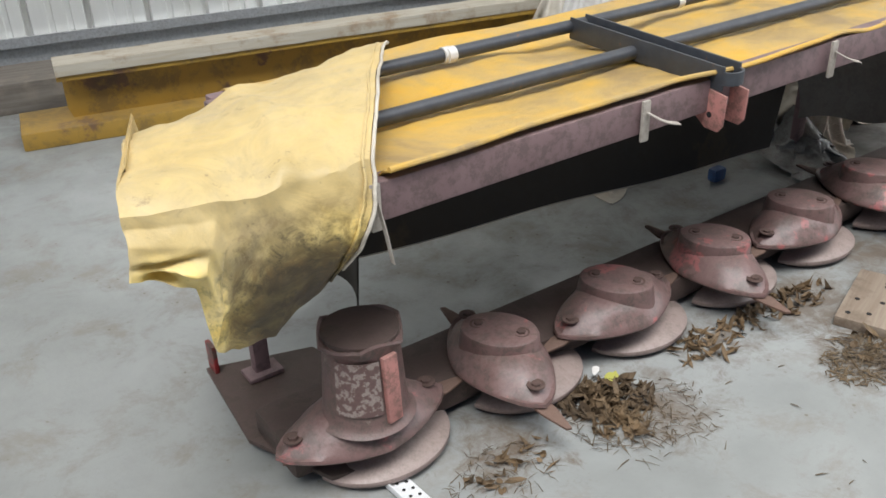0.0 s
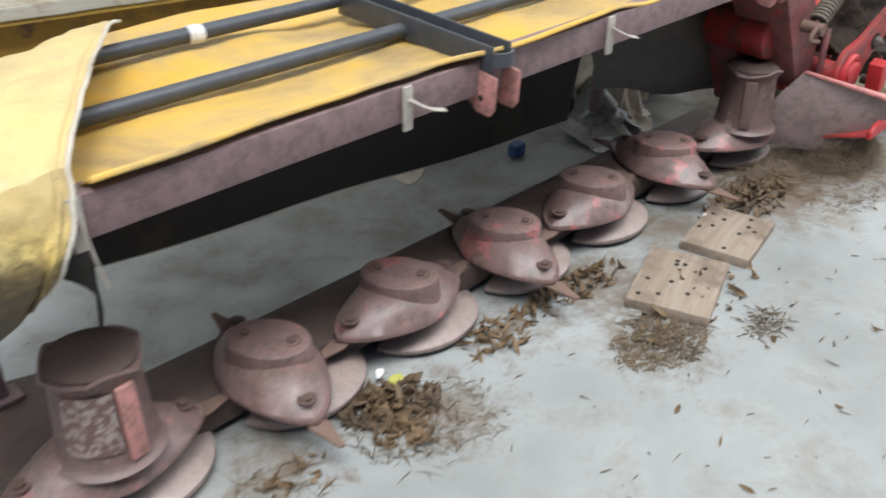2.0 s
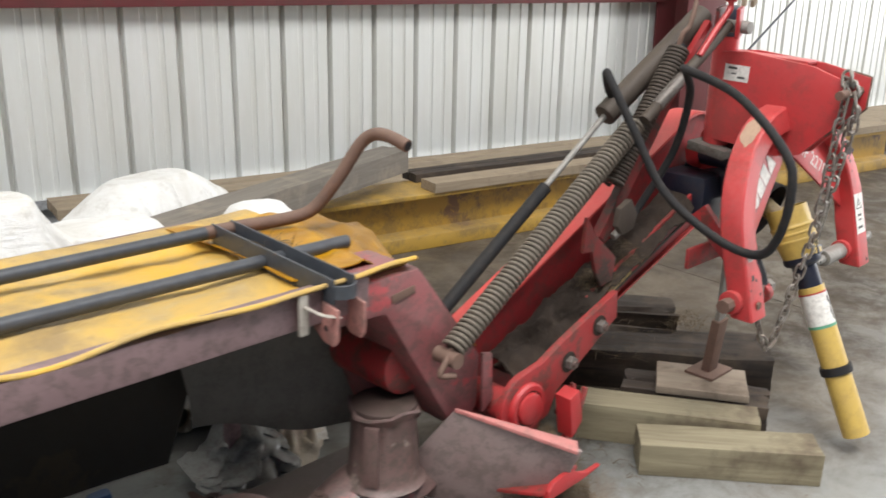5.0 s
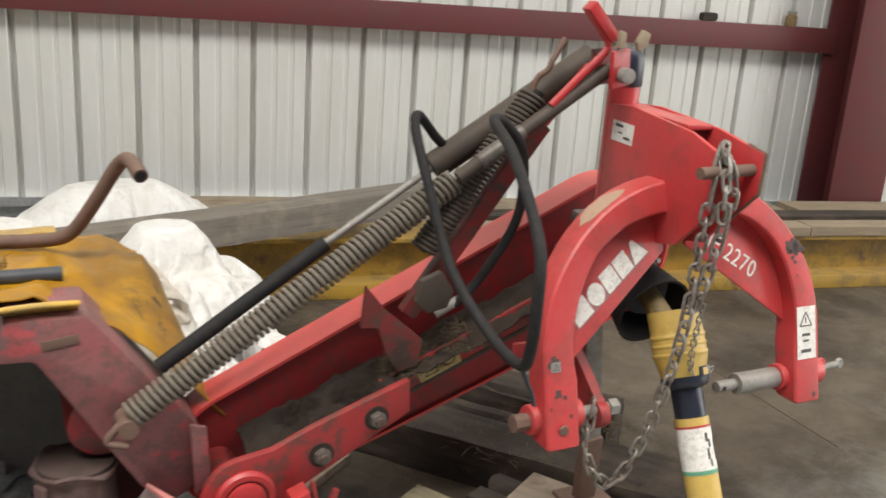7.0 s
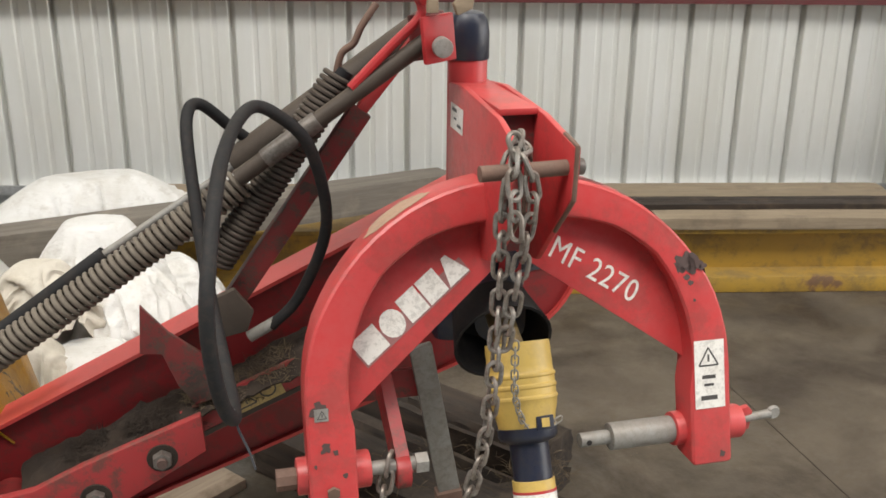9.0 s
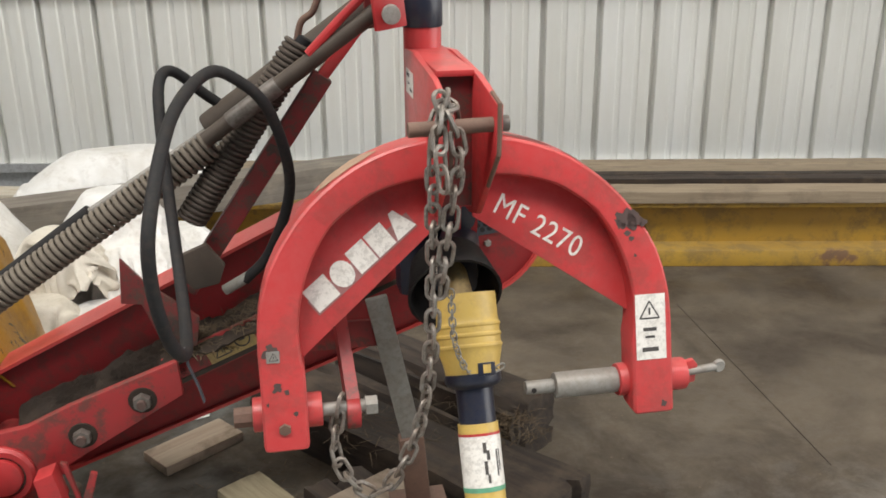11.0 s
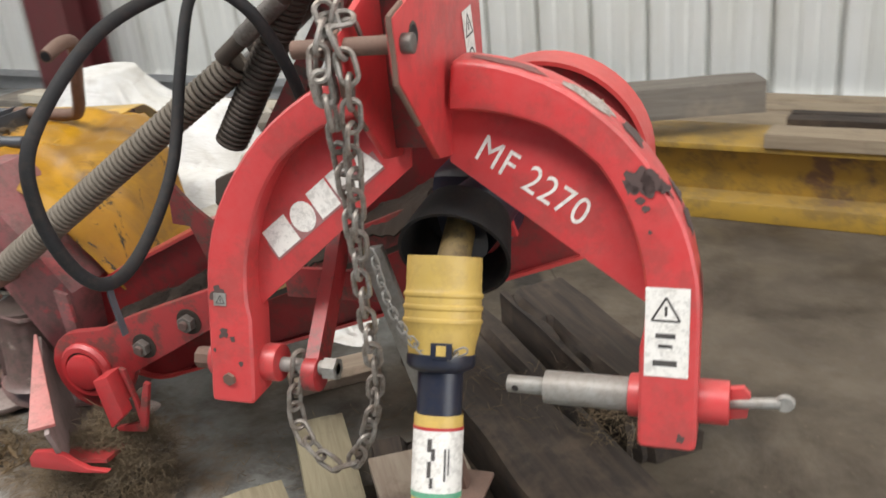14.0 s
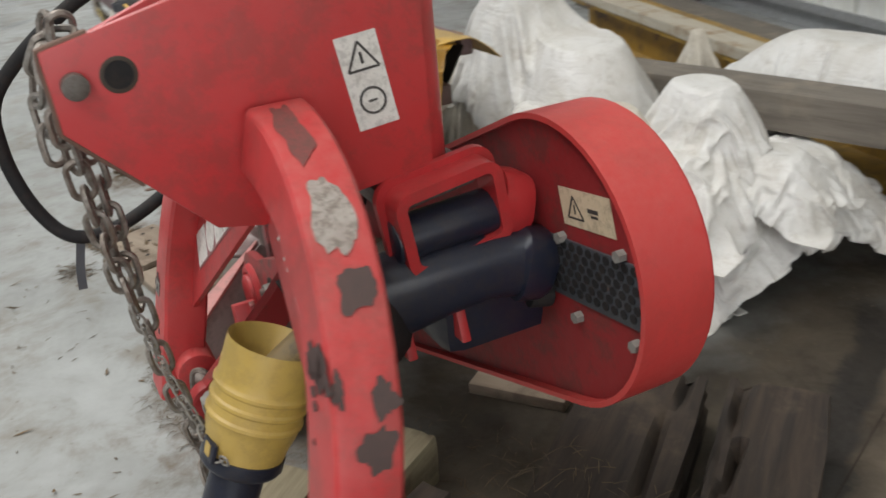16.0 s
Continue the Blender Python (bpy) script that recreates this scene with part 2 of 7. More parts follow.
def concrete():
    m, n, l, b = nodes_of("concrete_floor")
    co = coords(n, l)
    a, c2, f = noise_node(n, l, co, 0.9, 8, 0.62, 0.4), noise_node(n, l, co, 4.5, 9, 0.74, 0.3), noise_node(n, l, co, 60, 4, 0.7)
    col = ramp(n, l, a, [(0.32, (0.2, 0.203, 0.192)), (0.48, (0.27, 0.277, 0.266)), (0.62, (0.325, 0.334, 0.324)), (0.72, (0.39, 0.398, 0.388))])
    col = mix(n, l, mul(n, l, mask(n, l, c2, 0.5, 0.66), 0.5), col, (0.19, 0.155, 0.115))
    col = mix(n, l, mul(n, l, mask(n, l, c2, 0.32, 0.22), 0.5), col, (0.52, 0.51, 0.48))
    col = mix(n, l, mul(n, l, mask(n, l, f, 0.62, 0.72), 0.35), col, (0.2, 0.17, 0.14))
    sx = n.new("ShaderNodeSeparateXYZ")
    l.new(co, sx.inputs[0])
    wob = n.new("ShaderNodeMath")
    wob.operation = "MULTIPLY_ADD"
    l.new(a, wob.inputs[0])
    wob.inputs[1].default_value = 2.2
    l.new(sx.outputs[0], wob.inputs[2])
    wob2 = n.new("ShaderNodeMath")
    wob2.operation = "MULTIPLY_ADD"
    l.new(c2, wob2.inputs[0])
    wob2.inputs[1].default_value = 0.9
    l.new(sx.outputs[1], wob2.inputs[2])
    # brown dirt zone, darkened further to stand in for shade towards the wall
    dirt = mul(n, l, mask(n, l, wob.outputs[0], 4.9, 5.5), mask(n, l, wob2.outputs[0], 1.75, 2.2))
    c3 = noise_node(n, l, co, 2.6, 9, 0.7, 0.35)
    brown = mix(n, l, mask(n, l, c3, 0.38, 0.6), (0.05, 0.039, 0.027), (0.02, 0.016, 0.012))
    col = mix(n, l, mul(n, l, dirt, 0.97), col, brown)
    dusty = mul(n, l, mask(n, l, wob.outputs[0], 5.3, 6.1), mask(n, l, wob2.outputs[0], 1.0, 1.75))
    col = mix(n, l, mul(n, l, dusty, 0.75), col, mix(n, l, mask(n, l, c3, 0.4, 0.62), (0.13, 0.105, 0.078), (0.065, 0.05, 0.037)))
    lines = []
    for kx, ky, k0 in ((0.859, 0.513, -5.595), (0.513, -0.859, -0.08)):
        dv = n.new("ShaderNodeVectorMath")
        dv.operation = "DOT_PRODUCT"
        dv.inputs[1].default_value = (kx, ky, 0)
        l.new(co, dv.inputs[0])
        dm = n.new("ShaderNodeMath")
        dm.operation = "MULTIPLY_ADD"
        l.new(c2, dm.inputs[0])
        dm.inputs[1].default_value = 0.16
        l.new(dv.outputs["Value"], dm.inputs[2])
        da = n.new("ShaderNodeMath")
        da.operation = "ADD"
        l.new(dm.outputs[0], da.inputs[0])
        da.inputs[1].default_value = k0 - 0.08
        db = n.new("ShaderNodeMath")
        db.operation = "ABSOLUTE"
        l.new(da.outputs[0], db.inputs[0])
        lines.append(db.outputs[0])
    # dark streak along the first warped line, ended by the second
    streak = mul(n, l, mask(n, l, lines[0], 0.06, 0.035), mask(n, l, lines[1], 0.5, 0.36))
    col = mix(n, l, mul(n, l, streak, 0.8), col, (0.022, 0.02, 0.019))
    # brown chaff stains; those by discs and drum also stand in for shade
    for ox, oy, rr_ in ((2.7, 1.43, 0.2), (2.95, 1.28, 0.1), (1.7, 1.66, 0.14), (2.12, 1.62, 0.2), (1.35, 1.66, 0.08), (3.6, 1.62, 0.28), (2.8, 1.68, 0.24), (3.85, 1.72, 0.38), (4.1, 1.6, 0.34), (3.85, 1.78, 0.2), (4.1, 1.62, 0.18), (1.75, 1.76, 0.18), (2.45, 1.72, 0.16), (3.2, 1.75, 0.2)):
        vd = n.new("ShaderNodeVectorMath")
        vd.operation = "DISTANCE"
        vd.inputs[1].default_value = (ox, oy, 0)
        l.new(co, vd.inputs[0])
        ad = n.new("ShaderNodeMath")
        ad.operation = "MULTIPLY_ADD"
        l.new(noise_node(n, l, co, 16, 7, 0.75, 0.5), ad.inputs[0])
        ad.inputs[1].default_value = 0.7
        l.new(vd.outputs["Value"], ad.inputs[2])
        col = mix(n, l, mul(n, l, mask(n, l, ad.outputs[0], rr_ + 0.32, rr_ + 0.16), 0.7), col, (0.12, 0.08, 0.048))
    v = n.new("ShaderNodeTexVoronoi")
    v.inputs["Scale"].default_value = 26
    l.new(co, v.inputs["Vector"])
    specks = mul(n, l, mask(n, l, v.outputs["Distance"], 0.13, 0.08), mask(n, l, c2, 0.5, 0.56))
    col = mix(n, l, mul(n, l, specks, 0.7), col, (0.14, 0.11, 0.08))
    l.new(col, b.inputs["Base Color"])
    rr = n.new("ShaderNodeMapRange")
    rr.inputs[1].default_value, rr.inputs[2].default_value = 0.42, 0.62
    rr.inputs[3].default_value, rr.inputs[4].default_value = 0.36, 0.9
    l.new(c2, rr.inputs[0])
    l.new(rr.outputs[0], b.inputs["Roughness"])
    dull = n.new("ShaderNodeMath")
    dull.operation = "MAXIMUM"
    l.new(dirt, dull.inputs[0])
    l.new(dusty, dull.inputs[1])
    sp = n.new("ShaderNodeMapRange")
    sp.inputs[3].default_value, sp.inputs[4].default_value = 0.5, 0.2
    l.new(dull.outputs[0], sp.inputs[0])
    l.new(sp.outputs[0], b.inputs["Specular IOR Level"])
    bump(n, l, b, f, 0.25, 0.003)
    return m


CONCRETE = concrete()
for m_, k_ in ((BLACK, 0.25), (GREASE, 0.3)):
    m_.node_tree.nodes["Principled BSDF"].inputs["Specular IOR Level"].default_value = k_


def sheet_metal():
    m, n, l, b = nodes_of("white_sheet_metal")
    co = coords(n, l, (2.5, 2.5, 0.35))
    a, f = noise_node(n, l, co, 3, 6, 0.6), noise_node(n, l, coords(n, l), 45, 3, 0.6)
    col = ramp(n, l, a, [(0.25, (0.68, 0.67, 0.62)), (0.6, (0.76, 0.755, 0.72)), (0.85, (0.79, 0.79, 0.77))])
    col = mix(n, l, mul(n, l, mask(n, l, f, 0.66, 0.76), 0.12), col, (0.35, 0.3, 0.24))
    l.new(col, b.inputs["Base Color"])
    b.inputs["Roughness"].default_value = 0.3
    b.inputs["Metallic"].default_value = 0.2
    bump(n, l, b, a, 0.03, 0.004)
    return m


SHEET = sheet_metal()


def tarp_cloth():
    m, n, l, b = nodes_of("yellow_tarpaulin")
    co = coords(n, l)
    a, c2, f = noise_node(n, l, co, 3.2, 7, 0.65, 0.6), noise_node(n, l, coords(n, l, (1.0, 1.5, 1.5)), 7, 8, 0.72, 0.4), noise_node(n, l, co, 80, 4, 0.7)
    col = ramp(n, l, a, [(0.34, (0.68, 0.38, 0.04)), (0.45, (0.6, 0.37, 0.08)), (0.55, (0.48, 0.32, 0.11)), (0.66, (0.32, 0.22, 0.1))])
    col = mix(n, l, mul(n, l, mask(n, l, c2, 0.54, 0.72), 0.6), col, (0.42, 0.33, 0.19))
    col = mix(n, l, mul(n, l, mask(n, l, f, 0.55, 0.75), mask(n, l, a, 0.5, 0.65)), col, (0.24, 0.17, 0.09))
    l.new(col, b.inputs["Base Color"])
    b.inputs["Roughness"].default_value = 0.5
    bump(n, l, b, c2, 0.5, 0.016)
    return m


TARP = tarp_cloth()


def tarp_drape():
    m, n, l, b = nodes_of("pale_yellow_tarpaulin")
    co = coords(n, l)
    a, c2, f = noise_node(n, l, co, 4, 7, 0.65, 0.5), noise_node(n, l, co, 9, 8, 0.75, 0.8), noise_node(n, l, co, 70, 5, 0.75)
    col = ramp(n, l, a, [(0.32, (0.78, 0.55, 0.13)), (0.5, (0.8, 0.62, 0.24)), (0.66, (0.7, 0.57, 0.31))])
    s = n.new("ShaderNodeSeparateXYZ")
    l.new(co, s.inputs[0])
    wob = n.new("ShaderNodeMath")
    wob.operation = "MULTIPLY_ADD"
    l.new(a, wob.inputs[0])
    wob.inputs[1].default_value = 0.16
    l.new(s.outputs[2], wob.inputs[2])
    tan = mix(n, l, mask(n, l, c2, 0.4, 0.62), (0.54, 0.4, 0.19), (0.38, 0.29, 0.16))
    col = mix(n, l, mul(n, l, mask(n, l, wob.outputs[0], 0.74, 0.8), 0.75), col, tan)
    flap = n.new("ShaderNodeMath")
    flap.operation = "MULTIPLY_ADD"
    l.new(s.outputs[2], flap.inputs[0])
    flap.inputs[1].default_value = -0.2
    l.new(s.outputs[0], flap.inputs[2])
    low = mul(n, l, mask(n, l, wob.outputs[0], 0.83, 0.71), mask(n, l, flap.outputs[0], 1.045, 1.06))
    col = mix(n, l, mul(n, l, mul(n, l, low, mask(n, l, c2, 0.42, 0.56)), 0.8), col, (0.12, 0.075, 0.03))
    fleck = noise_node(n, l, co, 26, 9, 0.8, 0.4)
    col = mix(n, l, mul(n, l, mul(n, l, low, mask(n, l, fleck, 0.46, 0.58)), 0.85), col, (0.14, 0.085, 0.03))
    col = mix(n, l, mul(n, l, mul(n, l, mask(n, l, fleck, 0.54, 0.62), mask(n, l, a, 0.48, 0.6)), 0.6), col, (0.22, 0.15, 0.07))
    spot = n.new("ShaderNodeVectorMath")
    spot.operation = "DISTANCE"
    spot.inputs[1].default_value = (1.29, 1.73, 0.545)
    l.new(co, spot.inputs[0])
    sp = n.new("ShaderNodeMath")
    sp.operation = "MULTIPLY_ADD"
    l.new(fleck, sp.inputs[0])
    sp.inputs[1].default_value = 0.4
    l.new(spot.outputs["Value"], sp.inputs[2])
    col = mix(n, l, mul(n, l, mask(n, l, sp.outputs[0], 0.36, 0.27), 0.85), col, (0.035, 0.026, 0.018))
    col = mix(n, l, mul(n, l, mask(n, l, f, 0.6, 0.7), mask(n, l, c2, 0.48, 0.6)), col, (0.2, 0.14, 0.07))
    l.new(col, b.inputs["Base Color"])
    b.inputs["Roughness"].default_value = 0.45
    bump(n, l, b, c2, 0.3, 0.01)
    return m


DRAPE = tarp_drape()


def tarp_bright():
    m, n, l, b = nodes_of("bright_yellow_tarpaulin")
    co = coords(n, l)
    a, c2 = noise_node(n, l, co, 6, 6, 0.65, 0.5), noise_node(n, l, coords(n, l, (1, 1, 0.4)), 14, 7, 0.7, 1.2)
    col = mix(n, l, mask(n, l, a, 0.4, 0.7), (0.44, 0.22, 0.006), (0.31, 0.14, 0.01))
    col = mix(n, l, mul(n, l, mask(n, l, noise_node(n, l, co, 3.5, 7, 0.7, 0.8), 0.46, 0.6), 0.7), col, (0.2, 0.1, 0.02))
    sx = n.new("ShaderNodeSeparateXYZ")
    l.new(co, sx.inputs[0])
    col = mix(n, l, mul(n, l, mask(n, l, c2, 0.58, 0.6), mask(n, l, sx.outputs[0], 3.86, 3.94)), col, (0.035, 0.024, 0.014))
    l.new(col, b.inputs["Base Color"])
    b.inputs["Roughness"].default_value = 0.42
    bump(n, l, b, c2, 0.3, 0.008)
    return m


TARP_BRIGHT = tarp_bright()


def cloth(name, c1, c2c, rough):
    m, n, l, b = nodes_of(name)
    co = coords(n, l)
    a, f = noise_node(n, l, co, 6, 7, 0.65, 0.5), noise_node(n, l, co, 30, 5, 0.7)
    col = mix(n, l, mask(n, l, a, 0.42, 0.7), c1, c2c)
    spot = noise_node(n, l, co, 17, 9, 0.78, 0.2)
    col = mix(n, l, mul(n, l, mask(n, l, spot, 0.52, 0.64), 0.3), col, (0.3, 0.25, 0.19))
    l.new(col, b.inputs["Base Color"])
    b.inputs["Roughness"].default_value = rough
    w1 = noise_node(n, l, coords(n, l, (1.0, 2.4, 3.0)), 5, 5, 0.6, 1.6)
    hsum = n.new("ShaderNodeMath")
    hsum.operation = "MULTIPLY_ADD"
    l.new(w1, hsum.inputs[0])
    hsum.inputs[1].default_value = 3.0
    l.new(f, hsum.inputs[2])
    bump(n, l, b, hsum.outputs[0], 0.35, 0.01)
    return m


BAG = cloth("white_woven_plastic", (0.72, 0.705, 0.68), (0.58, 0.55, 0.5), 0.5)
BAG_DIRTY = cloth("cream_woven_plastic", (0.6, 0.55, 0.47), (0.44, 0.385, 0.3), 0.6)


def timber(name, c1, c2c, stain, long_axis=0, rough=0.8):
    m, n, l, b = nodes_of(name)
    st = [22.0, 22.0, 22.0]
    st[long_axis] = 1.6
    co = coords(n, l, tuple(st), world_space=False)
    g, a = noise_node(n, l, co, 2, 6, 0.65, 0.5), noise_node(n, l, coords(n, l, None, False), 7, 6, 0.65)
    col = mix(n, l, mask(n, l, g, 0.35, 0.68), c1, c2c)
    col = mix(n, l, mask(n, l, a, 0.52, 0.75), col, stain)
    l.new(col, b.inputs["Base Color"])
    b.inputs["Roughness"].default_value = rough
    bump(n, l, b, g, 0.6, 0.004)
    return m


WOOD_GREEN = timber("weathered_pale_timber", (0.26, 0.225, 0.145), (0.17, 0.137, 0.085), (0.09, 0.062, 0.04))
WOOD_DARK = timber("dark_weathered_timber", (0.046, 0.031, 0.021), (0.014, 0.01, 0.008), (0.085, 0.06, 0.04))
WOOD_GREY = timber("grey_weathered_timber", (0.2, 0.175, 0.145), (0.13, 0.11, 0.09), (0.26, 0.22, 0.17))
PLY = timber("plywood_face", (0.31, 0.25, 0.19), (0.22, 0.165, 0.12), (0.1, 0.065, 0.042))
WOOD_WHITE = timber("whitewashed_plank", (0.5, 0.46, 0.38), (0.42, 0.36, 0.27), (0.26, 0.16, 0.08))
WOOD_TAN = timber("tan_weathered_timber", (0.3, 0.235, 0.16), (0.22, 0.165, 0.11), (0.17, 0.13, 0.09))
FILM = painted("grey_plastic_film", (0.2, 0.2, 0.195), (0.12, 0.12, 0.115), (0.3, 0.29, 0.26), 0.3, 0.18, scale=14, grime=0.5)
STRAW = cloth("dry_straw", (0.14, 0.098, 0.054), (0.05, 0.034, 0.022), 0.85)
LEAF = cloth("dry_leaf", (0.17, 0.11, 0.055), (0.05, 0.033, 0.02), 0.8)

# ---- mesh helpers ----
V = Vector
WM = {}


def link(name, bm, material, parent=None, label="", at=None, smooth=35):
    me = bpy.data.meshes.new(name)
    bmesh.ops.recalc_face_normals(bm, faces=bm.faces)
    bm.to_mesh(me)
    bm.free()
    me.materials.append(material)
    if smooth:
        me.polygons.foreach_set("use_smooth", [True] * len(me.polygons))
        me.set_sharp_from_angle(angle=radians(smooth))
    return place(name, me, parent, label, at)


def place(name, me, parent=None, label="", at=None):
    ob = new(name, me)
    m = at or Matrix.Identity(4)
    WM[ob] = m
    ob.matrix_basis = m
    if parent:
        ob.parent = parent
        ob.matrix_parent_inverse = WM[parent].inverted()
    if label:
        ob["label"] = label
    return ob


def part(name, bm, material, parent, label="", at=None, smooth=35):
    return link(name, bm, material, parent, label, at, smooth)


def thing(name, base, label, category, group="", kind=""):
    ob = new(name)
    ob.empty_display_size = 0.1
    WM[ob] = Matrix.Translation(base)
    ob.matrix_basis = WM[ob]
    return tagged(ob, label, category, group, kind)


def bevel(bm, width, segments=2, angle=30):
    es = [e for e in bm.edges if len(e.link_faces) == 2 and e.calc_face_angle(0) > radians(angle)]
    if es:
        bmesh.ops.bevel(bm, geom=es, offset=width, segments=segments, profile=0.6, affect="EDGES", clamp_overlap=True)
    return bm


def box(size, at=None, bev=0.0, bm=None, seg=2):
    b = bmesh.new()
    bmesh.ops.create_cube(b, size=1, matrix=Matrix.Diagonal((*size, 1)))
    if bev:
        bevel(b, bev, seg)
    if at is not None:
        b.transform(at if isinstance(at, Matrix) else Matrix.Translation(at))
    return join(bm, b)


def join(bm, b):
    if bm is None:
        return b
    me = bpy.data.meshes.new("tmp")
    b.to_mesh(me)
    b.free()
    bm.from_mesh(me)
    bpy.data.meshes.remove(me)
    return bm


def beam(p0, p1, w, h, up=(0, 0, 1), bev=0.004, bm=None):
    """A rectangular bar from p0 to p1, w across and h along up."""
    p0, p1 = V(p0), V(p1)
    x = (p1 - p0).normalized()
    y = V(up).cross(x).normalized()
    z = x.cross(y)
    m = Matrix((x, y, z)).transposed().to_4x4()
    m.translation = (p0 + p1) / 2
    return box(((p1 - p0).length, w, h), m, bev, bm)


def rod(p0, p1, r0, r1=None, seg=20, bm=None, bev=0.0):
    p0, p1 = V(p0), V(p1)
    b = bmesh.new()
    d = p1 - p0
    bmesh.ops.create_cone(b, cap_ends=True, segments=seg, radius1=r0, radius2=r0 if r1 is None else r1, depth=d.length)
    if bev:
        bevel(b, bev, 2, 50)
    b.transform(Matrix.Translation((p0 + p1) / 2) @ d.to_track_quat("Z", "Y").to_matrix().to_4x4())
    return join(bm, b)


def lathe(profile, p0, axis, seg=28, bm=None):
    """Profile of (along, radius) turned round the axis from p0."""
    axis = V(axis).normalized()
    q = axis.to_track_quat("Z", "Y").to_matrix()
    b = bmesh.new()
    rings = []
    for a, r in profile:
        rings.append([b.verts.new(V(p0) + q @ V((r * math.cos(2 * math.pi * i / seg), r * math.sin(2 * math.pi * i / seg), a))) for i in range(seg)])
    for r0, r1 in zip(rings, rings[1:]):
        for i in range(seg):
            b.faces.new((r0[i], r0[(i + 1) % seg], r1[(i + 1) % seg], r1[i]))
    for r in (rings[0], rings[-1]):
        b.faces.new(r)
    return join(bm, b)


def spline(pts, n=8):
    """Smooth points through the given ones."""
    p = [V(q) for q in pts]
    p = [2 * p[0] - p[1]] + p + [2 * p[-1] - p[-2]]
    out = []
    for i in range(1, len(p) - 2):
        for k in range(n):
            t = k / n
            a, b, c, d = p[i - 1], p[i], p[i + 1], p[i + 2]
            out.append(0.5 * (2 * b + (c - a) * t + (2 * a - 5 * b + 4 * c - d) * t * t + (3 * b - a - 3 * c + d) * t ** 3))
    out.append(p[-2])
    return out


def sweep(path, r, seg=12, bm=None, cap=True, profile=None):
    """A round (or given) profile swept along points."""
    b = bmesh.new()
    path = [V(p) for p in path]
    tang = [(path[min(i + 1, len(path) - 1)] - path[max(i - 1, 0)]).normalized() for i in range(len(path))]
    ref = V((0, 0, 1)) if abs(tang[0].z) < 0.9 else V((1, 0, 0))
    u = ref.cross(tang[0]).normalized()
    rings = []
    prof = profile or [(r * math.cos(2 * math.pi * k / seg), r * math.sin(2 * math.pi * k / seg)) for k in range(seg)]
    for i, (p, t) in enumerate(zip(path, tang)):
        u = (u - t * u.dot(t)).normalized()
        w = t.cross(u)
        rings.append([b.verts.new(p + u * x + w * y) for x, y in prof])
    k = len(prof)
    for r0, r1 in zip(rings, rings[1:]):
        for i in range(k):
            b.faces.new((r0[i], r0[(i + 1) % k], r1[(i + 1) % k], r1[i]))
    if cap:
        b.faces.new(rings[0])
        b.faces.new(rings[-1])
    return join(bm, b)


def prism(pts, origin, u, v, depth, bev=0.0, bm=None):
    """A plate: the outline pts in the plane of u and v through origin, depth thick along u x v."""
    u, v = V(u).normalized(), V(v).normalized()
    n = u.cross(v)
    b = bmesh.new()
    f = b.faces.new([b.verts.new(V(origin) + u * a + v * c) for a, c in pts])
    r = bmesh.ops.extrude_face_region(b, geom=[f])
    bmesh.ops.translate(b, verts=[g for g in r["geom"] if isinstance(g, bmesh.types.BMVert)], vec=n * depth)
    bmesh.ops.recalc_face_normals(b, faces=b.faces)
    if bev:
        bevel(b, bev, 2, 40)
    return join(bm, b)


def grid_surface(fn, nu, nv, thick=0.0, bm=None):
    b = bmesh.new()
    vs = [[b.verts.new(fn(i / nu, j / nv)) for j in range(nv + 1)] for i in range(nu + 1)]
    for i in range(nu):
        for j in range(nv):
            b.faces.new((vs[i][j], vs[i + 1][j], vs[i + 1][j + 1], vs[i][j + 1]))
    if thick:
        bmesh.ops.recalc_face_normals(b, faces=b.faces)
        bmesh.ops.solidify(b, geom=b.faces[:], thickness=thick)
    return join(bm, b)


def fbm(x, y, z=0.0, s=1.0):
    return noise.fractal(V((x * s, y * s, z * s)), 0.8, 2.1, 4)


def bolt(p, axis, r=0.014, h=0.012, bm=None):
    b = rod(p, V(p) + V(axis).normalized() * h, r, r * 0.95, 6, bm)
    return b


# ---- setting ----
A = radians(-11.5)
WALL_N = 5.82
WALL = Matrix.Rotation(A, 4, "Z")  # local x runs along the back wall, local y towards it


def wl(s, n, z=0.0):
    return WALL @ V((s, n, z))


bm = grid_surface(lambda a, b: V((-30 + 60 * a, -30 + 60 * b, 0.0)), 4, 4)
tagged(link("floor", bm, CONCRETE, smooth=0), "grey stained concrete shed floor with dust and straw", "floor", kind="structure")

for k_, (a_, b_) in enumerate((((6.19, 2.9), (6.12, 1.75)), ((4.75, 3.2), (5.28, 2.03)))):
    d_ = V((b_[0] - a_[0], b_[1] - a_[1], 0))
    tagged(link("floor_joint", box((d_.length, 0.0028, 0.0012), Matrix.Translation(((a_[0] + b_[0]) / 2, (a_[1] + b_[1]) / 2, 0.0008)) @ Matrix.Rotation(math.atan2(d_.y, d_.x), 4, "Z")), DIRT, smooth=0), "dark open joint in the concrete floor", "joint", "floor joints", kind="structure")


